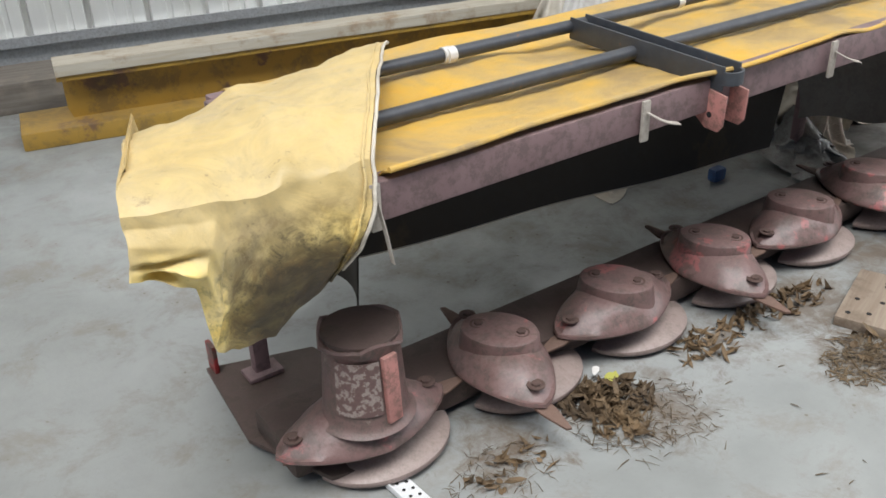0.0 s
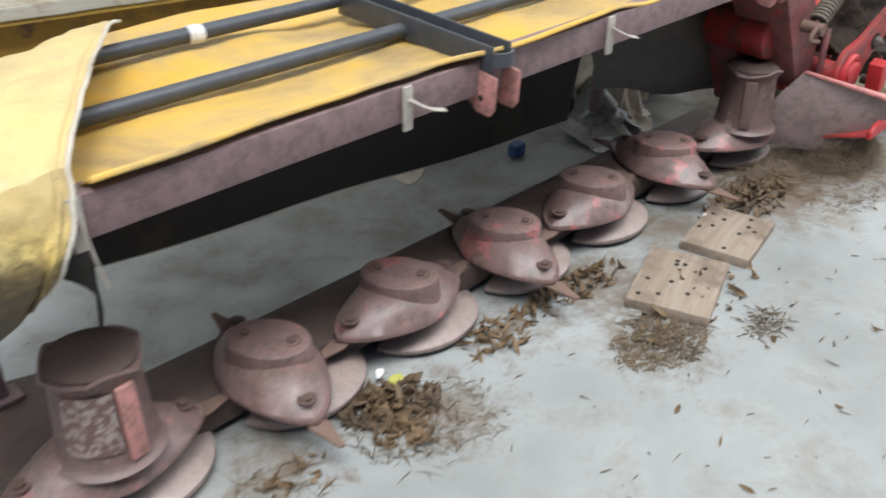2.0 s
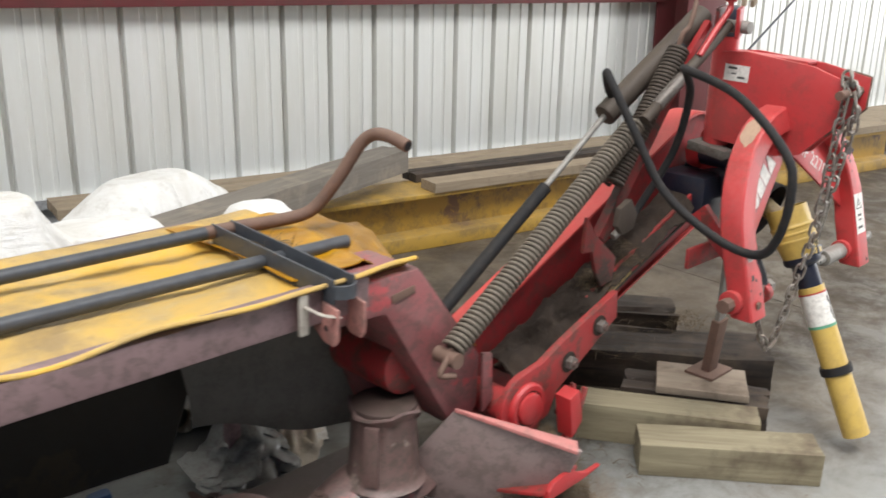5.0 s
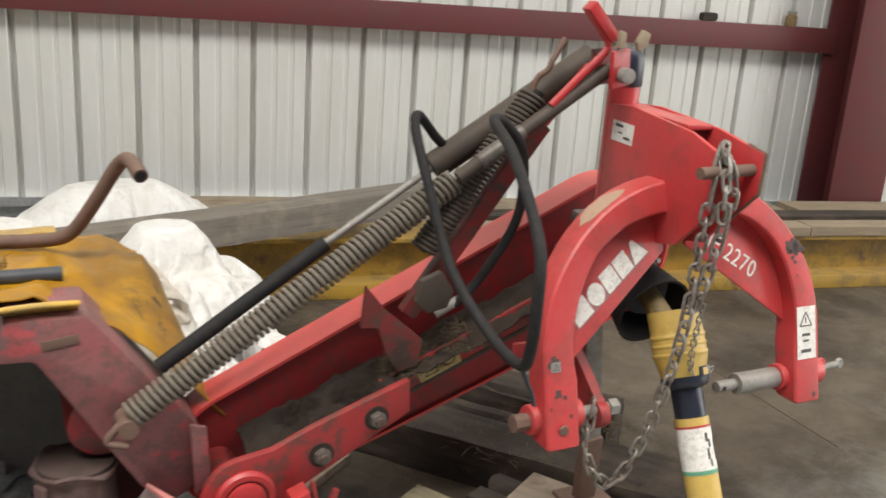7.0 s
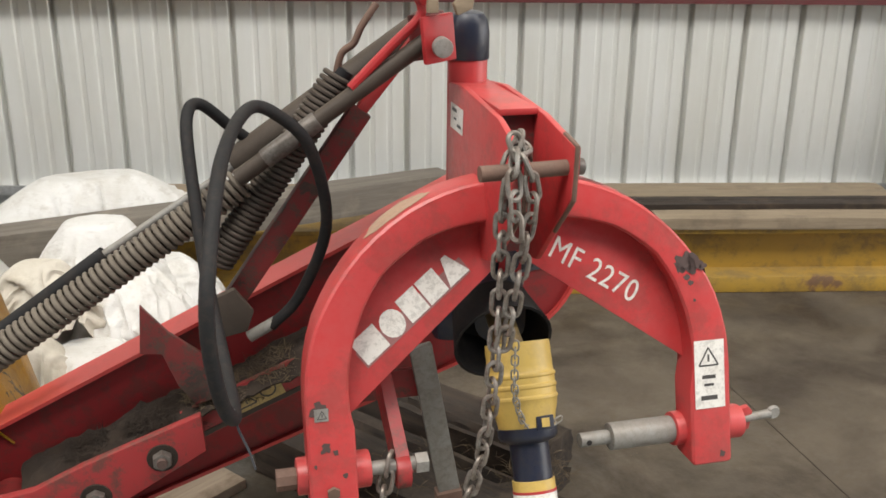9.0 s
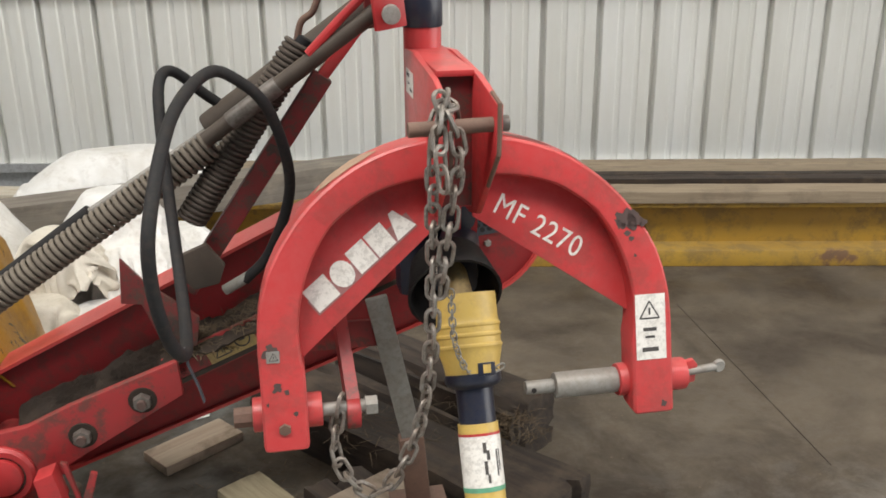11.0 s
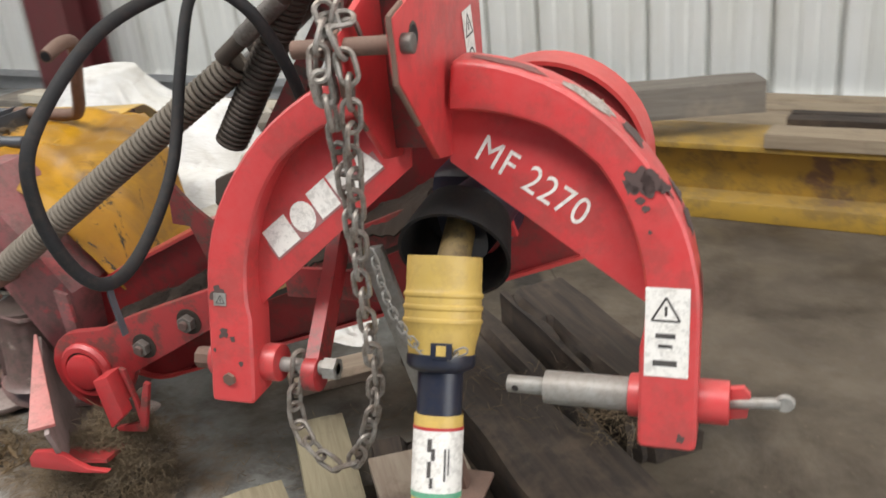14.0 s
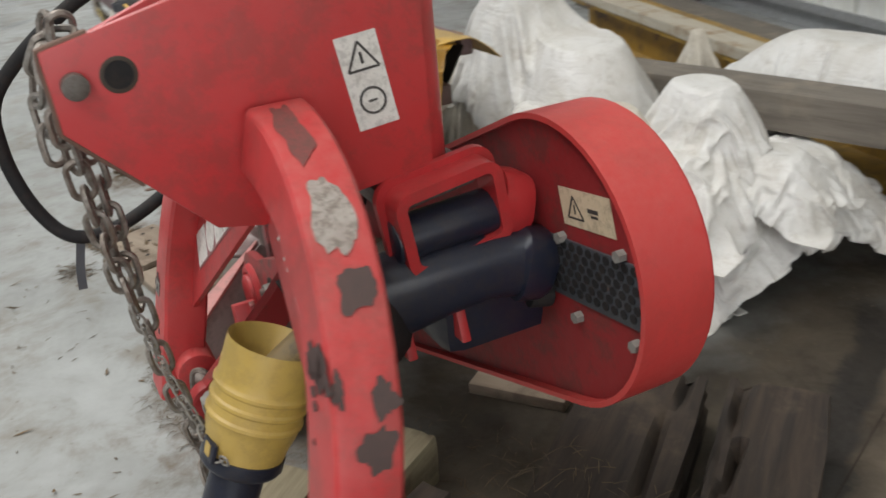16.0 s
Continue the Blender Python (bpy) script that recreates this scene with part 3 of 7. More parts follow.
def sheet_profile():
    """Three pitches of ribbed sheet: narrow deep flutes and two low swages in each pan."""
    pts = []
    for k in range(3):
        o = 0.305 * k
        pts += [(o + 0.0, 0.05), (o + 0.011, 0.05), (o + 0.017, 0.004), (o + 0.021, 0.0), (o + 0.098, 0.0), (o + 0.105, 0.009), (o + 0.127, 0.009), (o + 0.134, 0.0),
                (o + 0.193, 0.0), (o + 0.2, 0.009), (o + 0.22, 0.009), (o + 0.227, 0.0), (o + 0.284, 0.0), (o + 0.288, 0.004), (o + 0.294, 0.05)]
    return pts + [(0.915, 0.05)]


base = link("wall_back", box((19.0, 0.06, 0.14), Matrix.Identity(4), 0.006), GALV, at=WALL @ Matrix.Translation((5.0, WALL_N + 0.02, 0.07)))
tagged(base, "white ribbed sheet metal back wall of a shed", "wall", kind="structure")
bm = bmesh.new()
prof = sheet_profile()
lo = [bm.verts.new((x, y, 0.14)) for x, y in prof]
hi = [bm.verts.new((x, y, ROOF_Z)) for x, y in prof]
for i in range(len(prof) - 1):
    bm.faces.new((lo[i], lo[i + 1], hi[i + 1], hi[i]))
first = part("wall_sheet", bm, SHEET, base, at=WALL @ Matrix.Translation((0.305 * 0.7 - 0.915 * 5, WALL_N, 0)), smooth=0)
for k in range(1, 20):
    place("wall_sheet", first.data, base, at=WALL @ Matrix.Translation((0.305 * 0.7 + 0.915 * (k - 5), WALL_N, 0)))
tagged(link("baseboard_flashing", prism([(0, 0), (0.075, 0), (0.075, 0.02), (0.012, 0.05), (0, 0.05)], wl(-4.5, WALL_N - 0.075, 0.12), WALL.to_3x3() @ V((0, 1, 0)), (0, 0, 1), 19.0), GALV),
       "dull galvanised flashing along the wall's foot", "flashing", kind="structure")
# girt: a maroon Z section along the wall
tagged(link("trim_girt", prism([(0.0, 0.0), (0.012, 0.0), (0.012, 0.14), (0.1, 0.14), (0.1, 0.152), (0.0, 0.152)], wl(-4.5, WALL_N - 0.105, 1.145), WALL.to_3x3() @ V((0, 1, 0)), (0, 0, 1), 12.0, 0.002), MAROON),
       "maroon steel girt running along the sheet wall", "girt", kind="structure")
# columns
for s_c in (7.65, -0.26):
    wn_ = WALL.to_3x3() @ V((0, 1, 0))
    bm = beam(wl(s_c, 5.45, 0.0), wl(s_c, 5.45, ROOF_Z), 0.4, 0.014, up=wn_, bev=0.002)
    beam(wl(s_c, 5.75, 0.0), wl(s_c, 5.75, ROOF_Z), 0.4, 0.014, up=wn_, bev=0.002, bm=bm)
    beam(wl(s_c, 5.6, 0.0), wl(s_c, 5.6, ROOF_Z), 0.014, 0.29, up=wn_, bev=0.0, bm=bm)
    tagged(link("column", bm, MAROON), "maroon painted steel column before the sheet wall", "column", "shed columns", kind="structure")
for k_, (a_, b_) in enumerate(((( 7.75, 5.5, 0.42), (9.6, 5.5, 1.85)), ((7.75, 5.55, 0.55), (9.6, 5.55, 0.3)))):
    tagged(link("trim_brace", rod(wl(*a_), wl(*b_), 0.009, seg=10), DARK_STEEL), "thin dark steel brace rod beside the column", "brace", "wall braces", kind="structure")
# odds and ends kept on the girt
jar = thing("jar", wl(7.18, 5.76, 1.297), "small pale glass jar with a lid standing on the girt", "jar")
part("jar_body", lathe([(0, 0.03), (0.004, 0.034), (0.06, 0.034), (0.07, 0.026), (0.076, 0.026)], wl(7.18, 5.76, 1.297), (0, 0, 1), 20), PTO_DIRTY, jar)
part("lid", lathe([(0.074, 0.029), (0.09, 0.029), (0.092, 0.02)], wl(7.18, 5.76, 1.297), (0, 0, 1), 20), STEEL, jar, "grey metal lid")
tagged(link("rag", box((0.12, 0.05, 0.05), WALL @ Matrix.Translation((6.6, 5.765, 1.324)) @ Matrix.Rotation(0.2, 4, "Z"), 0.018), WOOD_DARK), "dark dirty bundle lying on the girt", "rag")
# unseen roof, its height and front edge chosen to shape the light
tagged(link("ceiling", box((26.4, 5.5, 0.1), WALL @ Matrix.Translation((2.4, 3.25, ROOF_Z + 0.05))), SHEET, smooth=0), "unseen sheet metal roof lining, added to shape the light", "ceiling", kind="structure")


# ---- yellow steel beam, timbers and bags along the wall ----
wy = WALL.to_3x3() @ V((0, 1, 0))
wx = WALL.to_3x3() @ V((1, 0, 0))
ib = thing("steel_beam", wl(3.5, 4.62), "long yellow painted steel beam with rusty edges on the floor", "beam")
part("bottom_flange", prism([(0, 0), (8.4, 0), (8.4, 0.3), (0, 0.3)], wl(0.42, 4.5, 0.0), wx, wy, 0.075, 0.008), YELLOW_STEEL, ib)
part("web", prism([(0.0, 0.0), (8.2, 0.0), (8.2, 0.21), (-0.02, 0.21), (-0.02, 0.06)], wl(0.64, 4.64, 0.06), wx, (0, 0, 1), 0.016, 0.002), YELLOW_STEEL, ib)
part("top_flange", prism([(0, 0), (8.25, 0), (8.25, 0.3), (0, 0.3)], wl(0.6, 4.52, 0.262), wx, wy, 0.022, 0.003), YELLOW_STEEL, ib)


def rough_timber(ln, w, h, seed, cracks=2, amp=0.004, depth=0.012):
    """A weathered squared timber: uneven faces, worn edges and long drying cracks."""
    random.seed(seed)
    b = bmesh.new()
    bmesh.ops.create_cube(b, size=1)
    xs = [e for e in b.edges if abs(e.verts[0].co.x - e.verts[1].co.x) > 0.5]
    bmesh.ops.subdivide_edges(b, edges=xs, cuts=min(60, int(ln / 0.025)), use_grid_fill=True)
    for ax_, cuts in ((1, 12), (2, 10)):
        es = [e for e in b.edges if abs(e.verts[0].co[ax_] - e.verts[1].co[ax_]) > 0.5]
        bmesh.ops.subdivide_edges(b, edges=es, cuts=cuts, use_grid_fill=True)
    lines = [(random.choice((1, 2)), random.uniform(-0.35, 0.35), random.uniform(0, 50), random.uniform(0.3, 0.8) * random.choice((-1, 1))) for _ in range(cracks)]
    for v_ in b.verts:
        c = v_.co.copy()
        p = V((c.x * ln, c.y * w, c.z * h))
        n_ = noise.noise_vector(V((p.x * 5, p.y * 22, p.z * 22)) + V((seed, seed * 2, 0)))
        ey, ez = abs(c.y) * 2, abs(c.z) * 2
        if ey > 0.99 and ez > 0.99:
            p.y *= 0.985
            p.z *= 0.985
        for ax_, pos, ph, reach in lines:
            q = (c.z if ax_ == 2 else c.y) - pos - 0.05 * math.sin(p.x * 9 + ph)
            side = c.y if ax_ == 2 else c.z
            if abs(q) < 0.05 and side > 0.49 * (1 if ax_ == 1 else 0) and c.x * reach > -0.2 * abs(reach):
                k = depth * (1 - abs(q) / 0.05)
                if ax_ == 1:
                    p.z -= k
                else:
                    p.y -= k * (1 if c.y > 0 else -1)
            if ax_ == 1 and abs(c.x) > 0.49 and abs(q) < 0.05:
                p.x -= depth * 0.8 * (1 if c.x > 0 else -1) * (1 - abs(q) / 0.05)
        v_.co = p + n_ * amp
    return b


random.seed(3)
for s, ln in ((0.6, 2.5), (4.72, 1.9), (6.63, 2.1)):
    pk = link("plank", rough_timber(ln, 0.14, 0.05, int(s * 7) + 2, 1, 0.002, 0.004), WOOD_WHITE if s < 2 else WOOD_TAN, at=WALL @ Matrix.Translation((s + ln / 2, 4.57 + 0.012 * random.random(), 0.31)) @ Matrix.Rotation(radians(0.4 * random.uniform(-1, 1)), 4, "Z"))
    tagged(pk, "whitewashed rust-stained plank lying on the yellow beam" if s < 2 else "tan weathered plank lying on the yellow beam", "plank", "planks on the beam")

for i, (s0, n0, z0, ln, w, h, rz, mt) in enumerate(((6.45, 4.82, 0.307, 3.4, 0.14, 0.045, 0.0, WOOD_DARK), (4.9, 5.02, 0.228, 3.4, 0.26, 0.05, 0.3, WOOD_TAN), (5.0, 5.31, 0.229, 3.9, 0.27, 0.05, -0.2, WOOD_TAN), (8.75, 5.17, 0.228, 3.4, 0.5, 0.05, 0.3, WOOD_TAN), (1.3, 5.2, 0.07, 3.6, 0.34, 0.14, 0.5, WOOD_GREY), (5.9, 5.2, 0.1, 5.6, 0.5, 0.2, 0.0, WOOD_GREY))):
    tm = link("timber", rough_timber(ln, w, h, i + 1, 2, 0.003), mt, at=WALL @ Matrix.Translation((s0, n0, z0)) @ Matrix.Rotation(radians(rz), 4, "Z"))
    tagged(tm, "weathered timber lying between beam and wall", "timber", "timbers by the wall")


def heap_height(x, y, lumps, ground):
    """Height of the stuffing under a bag: soft domes (s, n, half s, half n, height, turn), over the ground."""
    z = np.full(x.shape, ground)
    for cs, cn, hs, hn, h, turn in lumps:
        c, s_ = math.cos(radians(turn)), math.sin(radians(turn))
        dx, dy = x - cs, y - cn
        r = (np.abs((c * dx + s_ * dy) / hs) ** 2.6 + np.abs((-s_ * dx + c * dy) / hn) ** 2.6) ** (1 / 2.6)
        z = np.maximum(z, ground + (h - ground) * np.clip(1.25 - 0.8 * r ** 1.7, 0, 1) ** 0.8)
    return z


def draped_bag(center, size, lumps, seed, material, label, rz=0.0, slack=1.2, ground=0.0, steps=90, crumple=0.05, stiff=0.25, step=0.017, category="bag"):
    """An empty woven plastic bag let fall over a heap: a sheet of springs settles, buckles and creases."""
    rng = np.random.default_rng(seed)
    nu, nv = max(8, int(size[0] / step)), max(8, int(size[1] / step))
    gu, gv = np.meshgrid((np.arange(nu) / (nu - 1) - 0.5) * size[0], (np.arange(nv) / (nv - 1) - 0.5) * size[1], indexing="ij")
    c, s_ = math.cos(radians(rz)), math.sin(radians(rz))
    x, y = center[0] + (c * gu - s_ * gv) / slack, center[1] + (s_ * gu + c * gv) / slack
    bend = np.zeros((nu, nv))
    for k in range(10):
        a_, f_, ph = rng.uniform(0, math.pi), (6, 8, 10, 13, 16, 20, 25, 31, 38, 48)[k], rng.uniform(0, 6.3)
        warp = 1.6 * np.sin(5 * gu + ph) * np.cos(6 * gv + 2 * ph) + 0.7 * np.sin(13 * gv - ph)
        local = np.clip(0.5 + np.sin(4 * gu + 3 * ph) * np.sin(5 * gv + 5 * ph), 0, 1)
        bend += (1 - np.abs(np.sin(f_ / 2 * (math.cos(a_) * gu + math.sin(a_) * gv) + ph + warp))) ** 2 * local * 9 / (f_ + 4)
    pos = np.stack([x, y, heap_height(x, y, lumps, ground) + 0.02 + crumple * bend], axis=-1)
    pos += rng.normal(0, 0.0015, pos.shape)
    old = pos.copy()
    du, dv = size[0] / (nu - 1), size[1] / (nv - 1)
    springs = []
    for di, dj, ln, k in ((1, 0, du, 1.0), (0, 1, dv, 1.0), (1, 1, math.hypot(du, dv), 0.5), (1, -1, math.hypot(du, dv), 0.5), (3, 0, 3 * du, stiff), (0, 3, 3 * dv, stiff)):
        for par in range(2):
            ii = np.arange(nu - di)
            ii = ii[(ii // di) % 2 == par] if di else ii
            jj = np.arange(max(0, -dj), nv - max(0, dj))
            if not di:
                jj = jj[(jj // dj) % 2 == par]
            a0, b0 = np.meshgrid(ii, jj, indexing="ij")
            springs.append((a0, b0, a0 + di, b0 + dj, ln, k, abs(di) + abs(dj) > 2))
    for it in range(steps):
        vel = np.clip((pos - old) * 0.93, -0.012, 0.012)
        old = pos.copy()
        pos = pos + vel
        pos[..., 2] -= 0.0011
        for sub in range(3):
            for a0, b0, a1, b1, ln, k, soft_ in springs:
                d = pos[a1, b1] - pos[a0, b0]
                dist = np.sqrt((d * d).sum(-1)) + 1e-9
                f_ = (dist - ln) / dist * 0.5 * k
                if soft_:
                    f_ = np.where(dist < 0.72 * ln, (dist - 0.72 * ln) / dist * 0.5 * k, np.where(dist > ln, f_, 0))
                d *= f_[..., None]
                pos[a0, b0] += d
                pos[a1, b1] -= d
            hz = heap_height(pos[..., 0], pos[..., 1], lumps, ground) + 0.004
            low = pos[..., 2] < hz
            pos[..., 2] = np.where(low, hz, pos[..., 2])
            pos[..., :2] = np.where(low[..., None], pos[..., :2] * 0.05 + old[..., :2] * 0.95, pos[..., :2])
    fine = np.empty((2 * nu - 1, 2 * nv - 1, 3))
    fine[::2, ::2] = pos
    fine[1::2, ::2] = (pos[1:] + pos[:-1]) / 2
    fine[:, 1::2] = (fine[:, 2::2] + fine[:, :-2:2]) / 2
    for k in range(2):
        fine[1:-1, 1:-1] = 0.6 * fine[1:-1, 1:-1] + 0.1 * (fine[2:, 1:-1] + fine[:-2, 1:-1] + fine[1:-1, 2:] + fine[1:-1, :-2])
    normal = np.cross(np.gradient(fine, axis=0), np.gradient(fine, axis=1))
    normal /= np.sqrt((normal * normal).sum(-1, keepdims=True)) + 1e-9
    mu, mv = 2 * nu - 1, 2 * nv - 1
    bm = bmesh.new()
    layers = []
    for sheet in (fine, fine - 0.0025 * normal):
        layers.append([[bm.verts.new(wl(*sheet[a_, b_])) for b_ in range(mv)] for a_ in range(mu)])
    top, under = layers
    for a_ in range(mu - 1):
        for b_ in range(mv - 1):
            bm.faces.new((top[a_][b_], top[a_ + 1][b_], top[a_ + 1][b_ + 1], top[a_][b_ + 1]))
            bm.faces.new((under[a_][b_ + 1], under[a_ + 1][b_ + 1], under[a_ + 1][b_], under[a_][b_]))
    rim = [(a_, 0) for a_ in range(mu)] + [(mu - 1, b_) for b_ in range(1, mv)] + [(a_, mv - 1) for a_ in range(mu - 2, -1, -1)] + [(0, b_) for b_ in range(mv - 2, 0, -1)]
    for (a0, b0), (a1, b1) in zip(rim, rim[1:] + rim[:1]):
        bm.faces.new((top[a1][b1], top[a0][b0], under[a0][b0], under[a1][b1]))
    return tagged(link("bag", bm, material, smooth=60), label, category, "bags behind the mower")


LEFT = [(2.6, 3.5, 0.2, 0.24, 0.74, 0), (2.9, 3.6, 0.34, 0.24, 0.6, -8)]
OVER = [(3.25, 4.33, 0.34, 0.16, 0.57, 25)]
FRONT = [(3.32, 3.88, 0.4, 0.42, 0.3, 0), (3.52, 3.95, 0.2, 0.26, 0.34, 20)]
draped_bag((3.36, 3.86), (1.2, 1.2), FRONT, 17, BAG, "white plastic bag spread over the floor at the heap's foot", 4, 1.35, crumple=0.08)
draped_bag((2.46, 3.4), (0.95, 0.95), [(2.46, 3.4, 0.16, 0.17, 0.54, 0)], 1, BAG_DIRTY, "cream crumpled woven plastic bag standing behind the mower", 20, 1.5, crumple=0.07)
draped_bag((2.82, 3.56), (1.4, 1.05), LEFT, 4, BAG, "white stiff woven plastic bag heaped behind the mower", 6, 1.2, stiff=0.4)
draped_bag((3.24, 4.31), (1.0, 0.62), OVER, 6, BAG, "large white folded plastic bag lying over the grey timber", 25, 1.15, ground=0.34, stiff=0.4)
draped_bag((3.1, 3.4), (1.1, 0.85), [(3.04, 3.4, 0.3, 0.16, 0.42, -12)], 11, BAG, "white crumpled plastic bag in the heap", -15, 1.5, crumple=0.08)
draped_bag((3.35, 3.28), (0.9, 0.8), [(3.32, 3.28, 0.22, 0.15, 0.34, 20)], 19, BAG_DIRTY, "cream crumpled plastic bag low in the heap", 35, 1.6, crumple=0.08)
draped_bag((3.55, 3.38), (0.8, 0.75), [(3.52, 3.36, 0.17, 0.16, 0.29, 0)], 15, BAG, "white crumpled plastic bag at the heap's edge", 12, 1.6, crumple=0.08)
draped_bag((3.52, 3.66), (0.8, 0.8), [(3.46, 3.72, 0.19, 0.14, 0.57, 10), (3.56, 3.6, 0.17, 0.14, 0.42, 0)], 7, BAG, "white plastic bag standing crumpled against the timber", 27, 1.5, ground=0.2, crumple=0.08)
draped_bag((3.35, 3.5), (0.62, 0.6), [(3.35, 3.5, 0.14, 0.12, 0.5, 0)], 9, BAG_DIRTY, "cream tightly crumpled plastic bag in the heap", 30, 1.9, ground=0.25, crumple=0.1)
draped_bag((3.64, 3.85), (0.5, 0.48), [(3.63, 3.84, 0.15, 0.13, 0.4, 38)], 29, BAG, "small white plastic bag lying in front of the timber", 38, 1.3, ground=0.22, crumple=0.06)
draped_bag((2.7, 4.14), (0.5, 0.5), [(2.7, 4.14, 0.05, 0.05, 0.52, 0)], 13, BAG_DIRTY, "small pointed cream plastic bag behind the heap", 0, 1.3, ground=0.25)
tm = link("timber", rough_timber(2.2, 0.16, 0.12, 5, 2, 0.003, 0.008), WOOD_GREY, at=WALL @ Matrix.Translation((3.68, 4.254, 0.42)) @ pose(0, 0, 0, 0, 0, 28.8))
tagged(tm, "thick grey weathered timber lying askew over beam and bags", "timber", "timbers by the wall")

# ---- disc mower ----
mower = thing("disc_mower", (2.6, 1.95, 0.0), "red dusty disc mower resting on a concrete floor", "mower")
Y0 = 1.885   # line of the disc centres
X0, DX = 1.47, 0.379
ZD = 0.108

# cutter bar
part("cutter_bar", box((2.6, 0.2, 0.075), (2.6, 1.99, 0.06), 0.018), BAR_DIRT, mower, "brown-red dusty steel cutter bar")


def disc_mesh():
    b = bmesh.new()
    seg = 48
    prof = [(0.965, -0.006), (1.0, 0.0), (0.99, 0.008), (0.93, 0.017), (0.84, 0.034), (0.72, 0.05), (0.56, 0.062), (0.4, 0.066), (0.0, 0.067)]
    rings = []
    for k, (r, z) in enumerate(prof[:-1]):
        ring = []
        for i in range(seg):
            a = 2 * math.pi * i / seg
            c, s_ = math.cos(a), math.sin(a)
            rr = 1 / ((abs(c) / 0.21) ** 1.5 + (abs(s_) / 0.118) ** 1.5) ** (1 / 1.5)
            dip = 0.012 * max(0, abs(c) - 0.86) / 0.14 * (1 if 2 < k < 6 else 0)
            ring.append(b.verts.new((rr * r * c, rr * r * s_, z - dip)))
        rings.append(ring)
    for r0, r1 in zip(rings, rings[1:]):
        for i in range(seg):
            b.faces.new((r0[i], r0[(i + 1) % seg], r1[(i + 1) % seg], r1[i]))
    b.faces.new(rings[-1])
    b.faces.new(rings[0])
    return b


def cap_mesh():
    b = bmesh.new()
    seg = 32
    rings = []
    for r, z in ((0.093, 0.025), (0.088, 0.055), (0.0855, 0.08), (0.083, 0.0865), (0.079, 0.089), (0.04, 0.0912), (0.012, 0.092)):
        rings.append([b.verts.new((r * 1.12 * math.cos(2 * math.pi * i / seg), r * 0.86 * math.sin(2 * math.pi * i / seg), z)) for i in range(seg)])
    for r0, r1 in zip(rings, rings[1:]):
        for i in range(seg):
            b.faces.new((r0[i], r0[(i + 1) % seg], r1[(i + 1) % seg], r1[i]))
    b.faces.new(rings[-1])
    return b


def nut_mesh(r, h):
    b = lathe([(0, r * 1.3), (0.0025, r * 1.26), (0.0025, r * 1.02), (0.0015, r * 0.95), (0.0015, 0.002)], (0, 0, 0), (0, 0, 1), 20)
    rod((0, 0, 0.001), (0, 0, h), r * 0.72, r * 0.66, 6, b)
    return b


def blade_mesh():
    return prism([(-0.02, -0.02), (0.04, -0.021), (0.108, -0.01), (0.112, 0.002), (0.04, 0.02), (-0.02, 0.02)], (0, 0, 0), (1, 0, 0), (0, 1, 0), 0.006, 0.001)


def shoe_mesh():
    """Curved skid plate under a disc's front edge."""
    prof = [(0.45, 0.062), (0.8, 0.05), (0.95, 0.04), (1.0, 0.034), (1.005, 0.026), (0.985, 0.018), (0.9, 0.008), (0.45, 0.004)]

    def f(u, v):
        a = radians(185 + 172 * u)
        i_ = min(int(v * 7), 6)
        t = v * 7 - i_
        r, z = prof[i_][0] * (1 - t) + prof[i_ + 1][0] * t, prof[i_][1] * (1 - t) + prof[i_ + 1][1] * t
        return V((0.172 * math.cos(a) * r, 0.15 * math.sin(a) * r, z * (0.75 + 0.25 * math.sin(math.pi * u))))
    return grid_surface(f, 28, 14)


def me_of(name, bm, material, smooth=35):
    ob = link(name, bm, material, smooth=smooth)
    me = ob.data
    WM.pop(ob)
    bpy.data.objects.remove(ob)
    return me


disc_me, cap_me = me_of("disc", disc_mesh(), DISC_RED), me_of("cap", cap_mesh(), DISC_RED)
nut_me, blade_me, shoe_me = me_of("bolt", nut_mesh(0.0165, 0.007), NUT_DARK), me_of("blade", blade_mesh(), RUST), me_of("skid_shoe", shoe_mesh(), SHOE)
TURN = [-1, 81, 4, 80, 5, 83, -10]
for k in range(7):
    cx = X0 + DX * k
    cy = Y0 if k < 6 else Y0 - 0.035
    m = Matrix.Translation((cx, cy, ZD)) @ Matrix.Rotation(radians(TURN[k]), 4, "Z")
    d = place("disc", disc_me, mower, at=m)
    for sx in (-1, 1):
        place("bolt", nut_me, d, at=m @ Matrix.Translation((sx * 0.165, 0, 0.034)))
        place("blade", blade_me, d, at=m @ Matrix.Translation((sx * 0.175, 0.0, -0.012)) @ Matrix.Rotation(radians(90 - 90 * sx + (165 if k == 0 and sx < 0 else 8)), 4, "Z"))
    if 0 < k < 6:
        mc = Matrix.Translation((cx, cy, ZD)) @ Matrix.Rotation(radians(-58), 4, "Z")
        place("cap", cap_me, d, at=mc)
        for sx in (-1, 1):
            place("bolt", nut_me, d, at=mc @ Matrix.Translation((sx * 0.053, 0.0, 0.0885)))
    place("skid_shoe", shoe_me, mower, at=Matrix.Translation((cx + (0.08 if k else 0.05), Y0 + 0.025, 0.0)) @ Matrix.Rotation(radians(9), 4, "Z"))


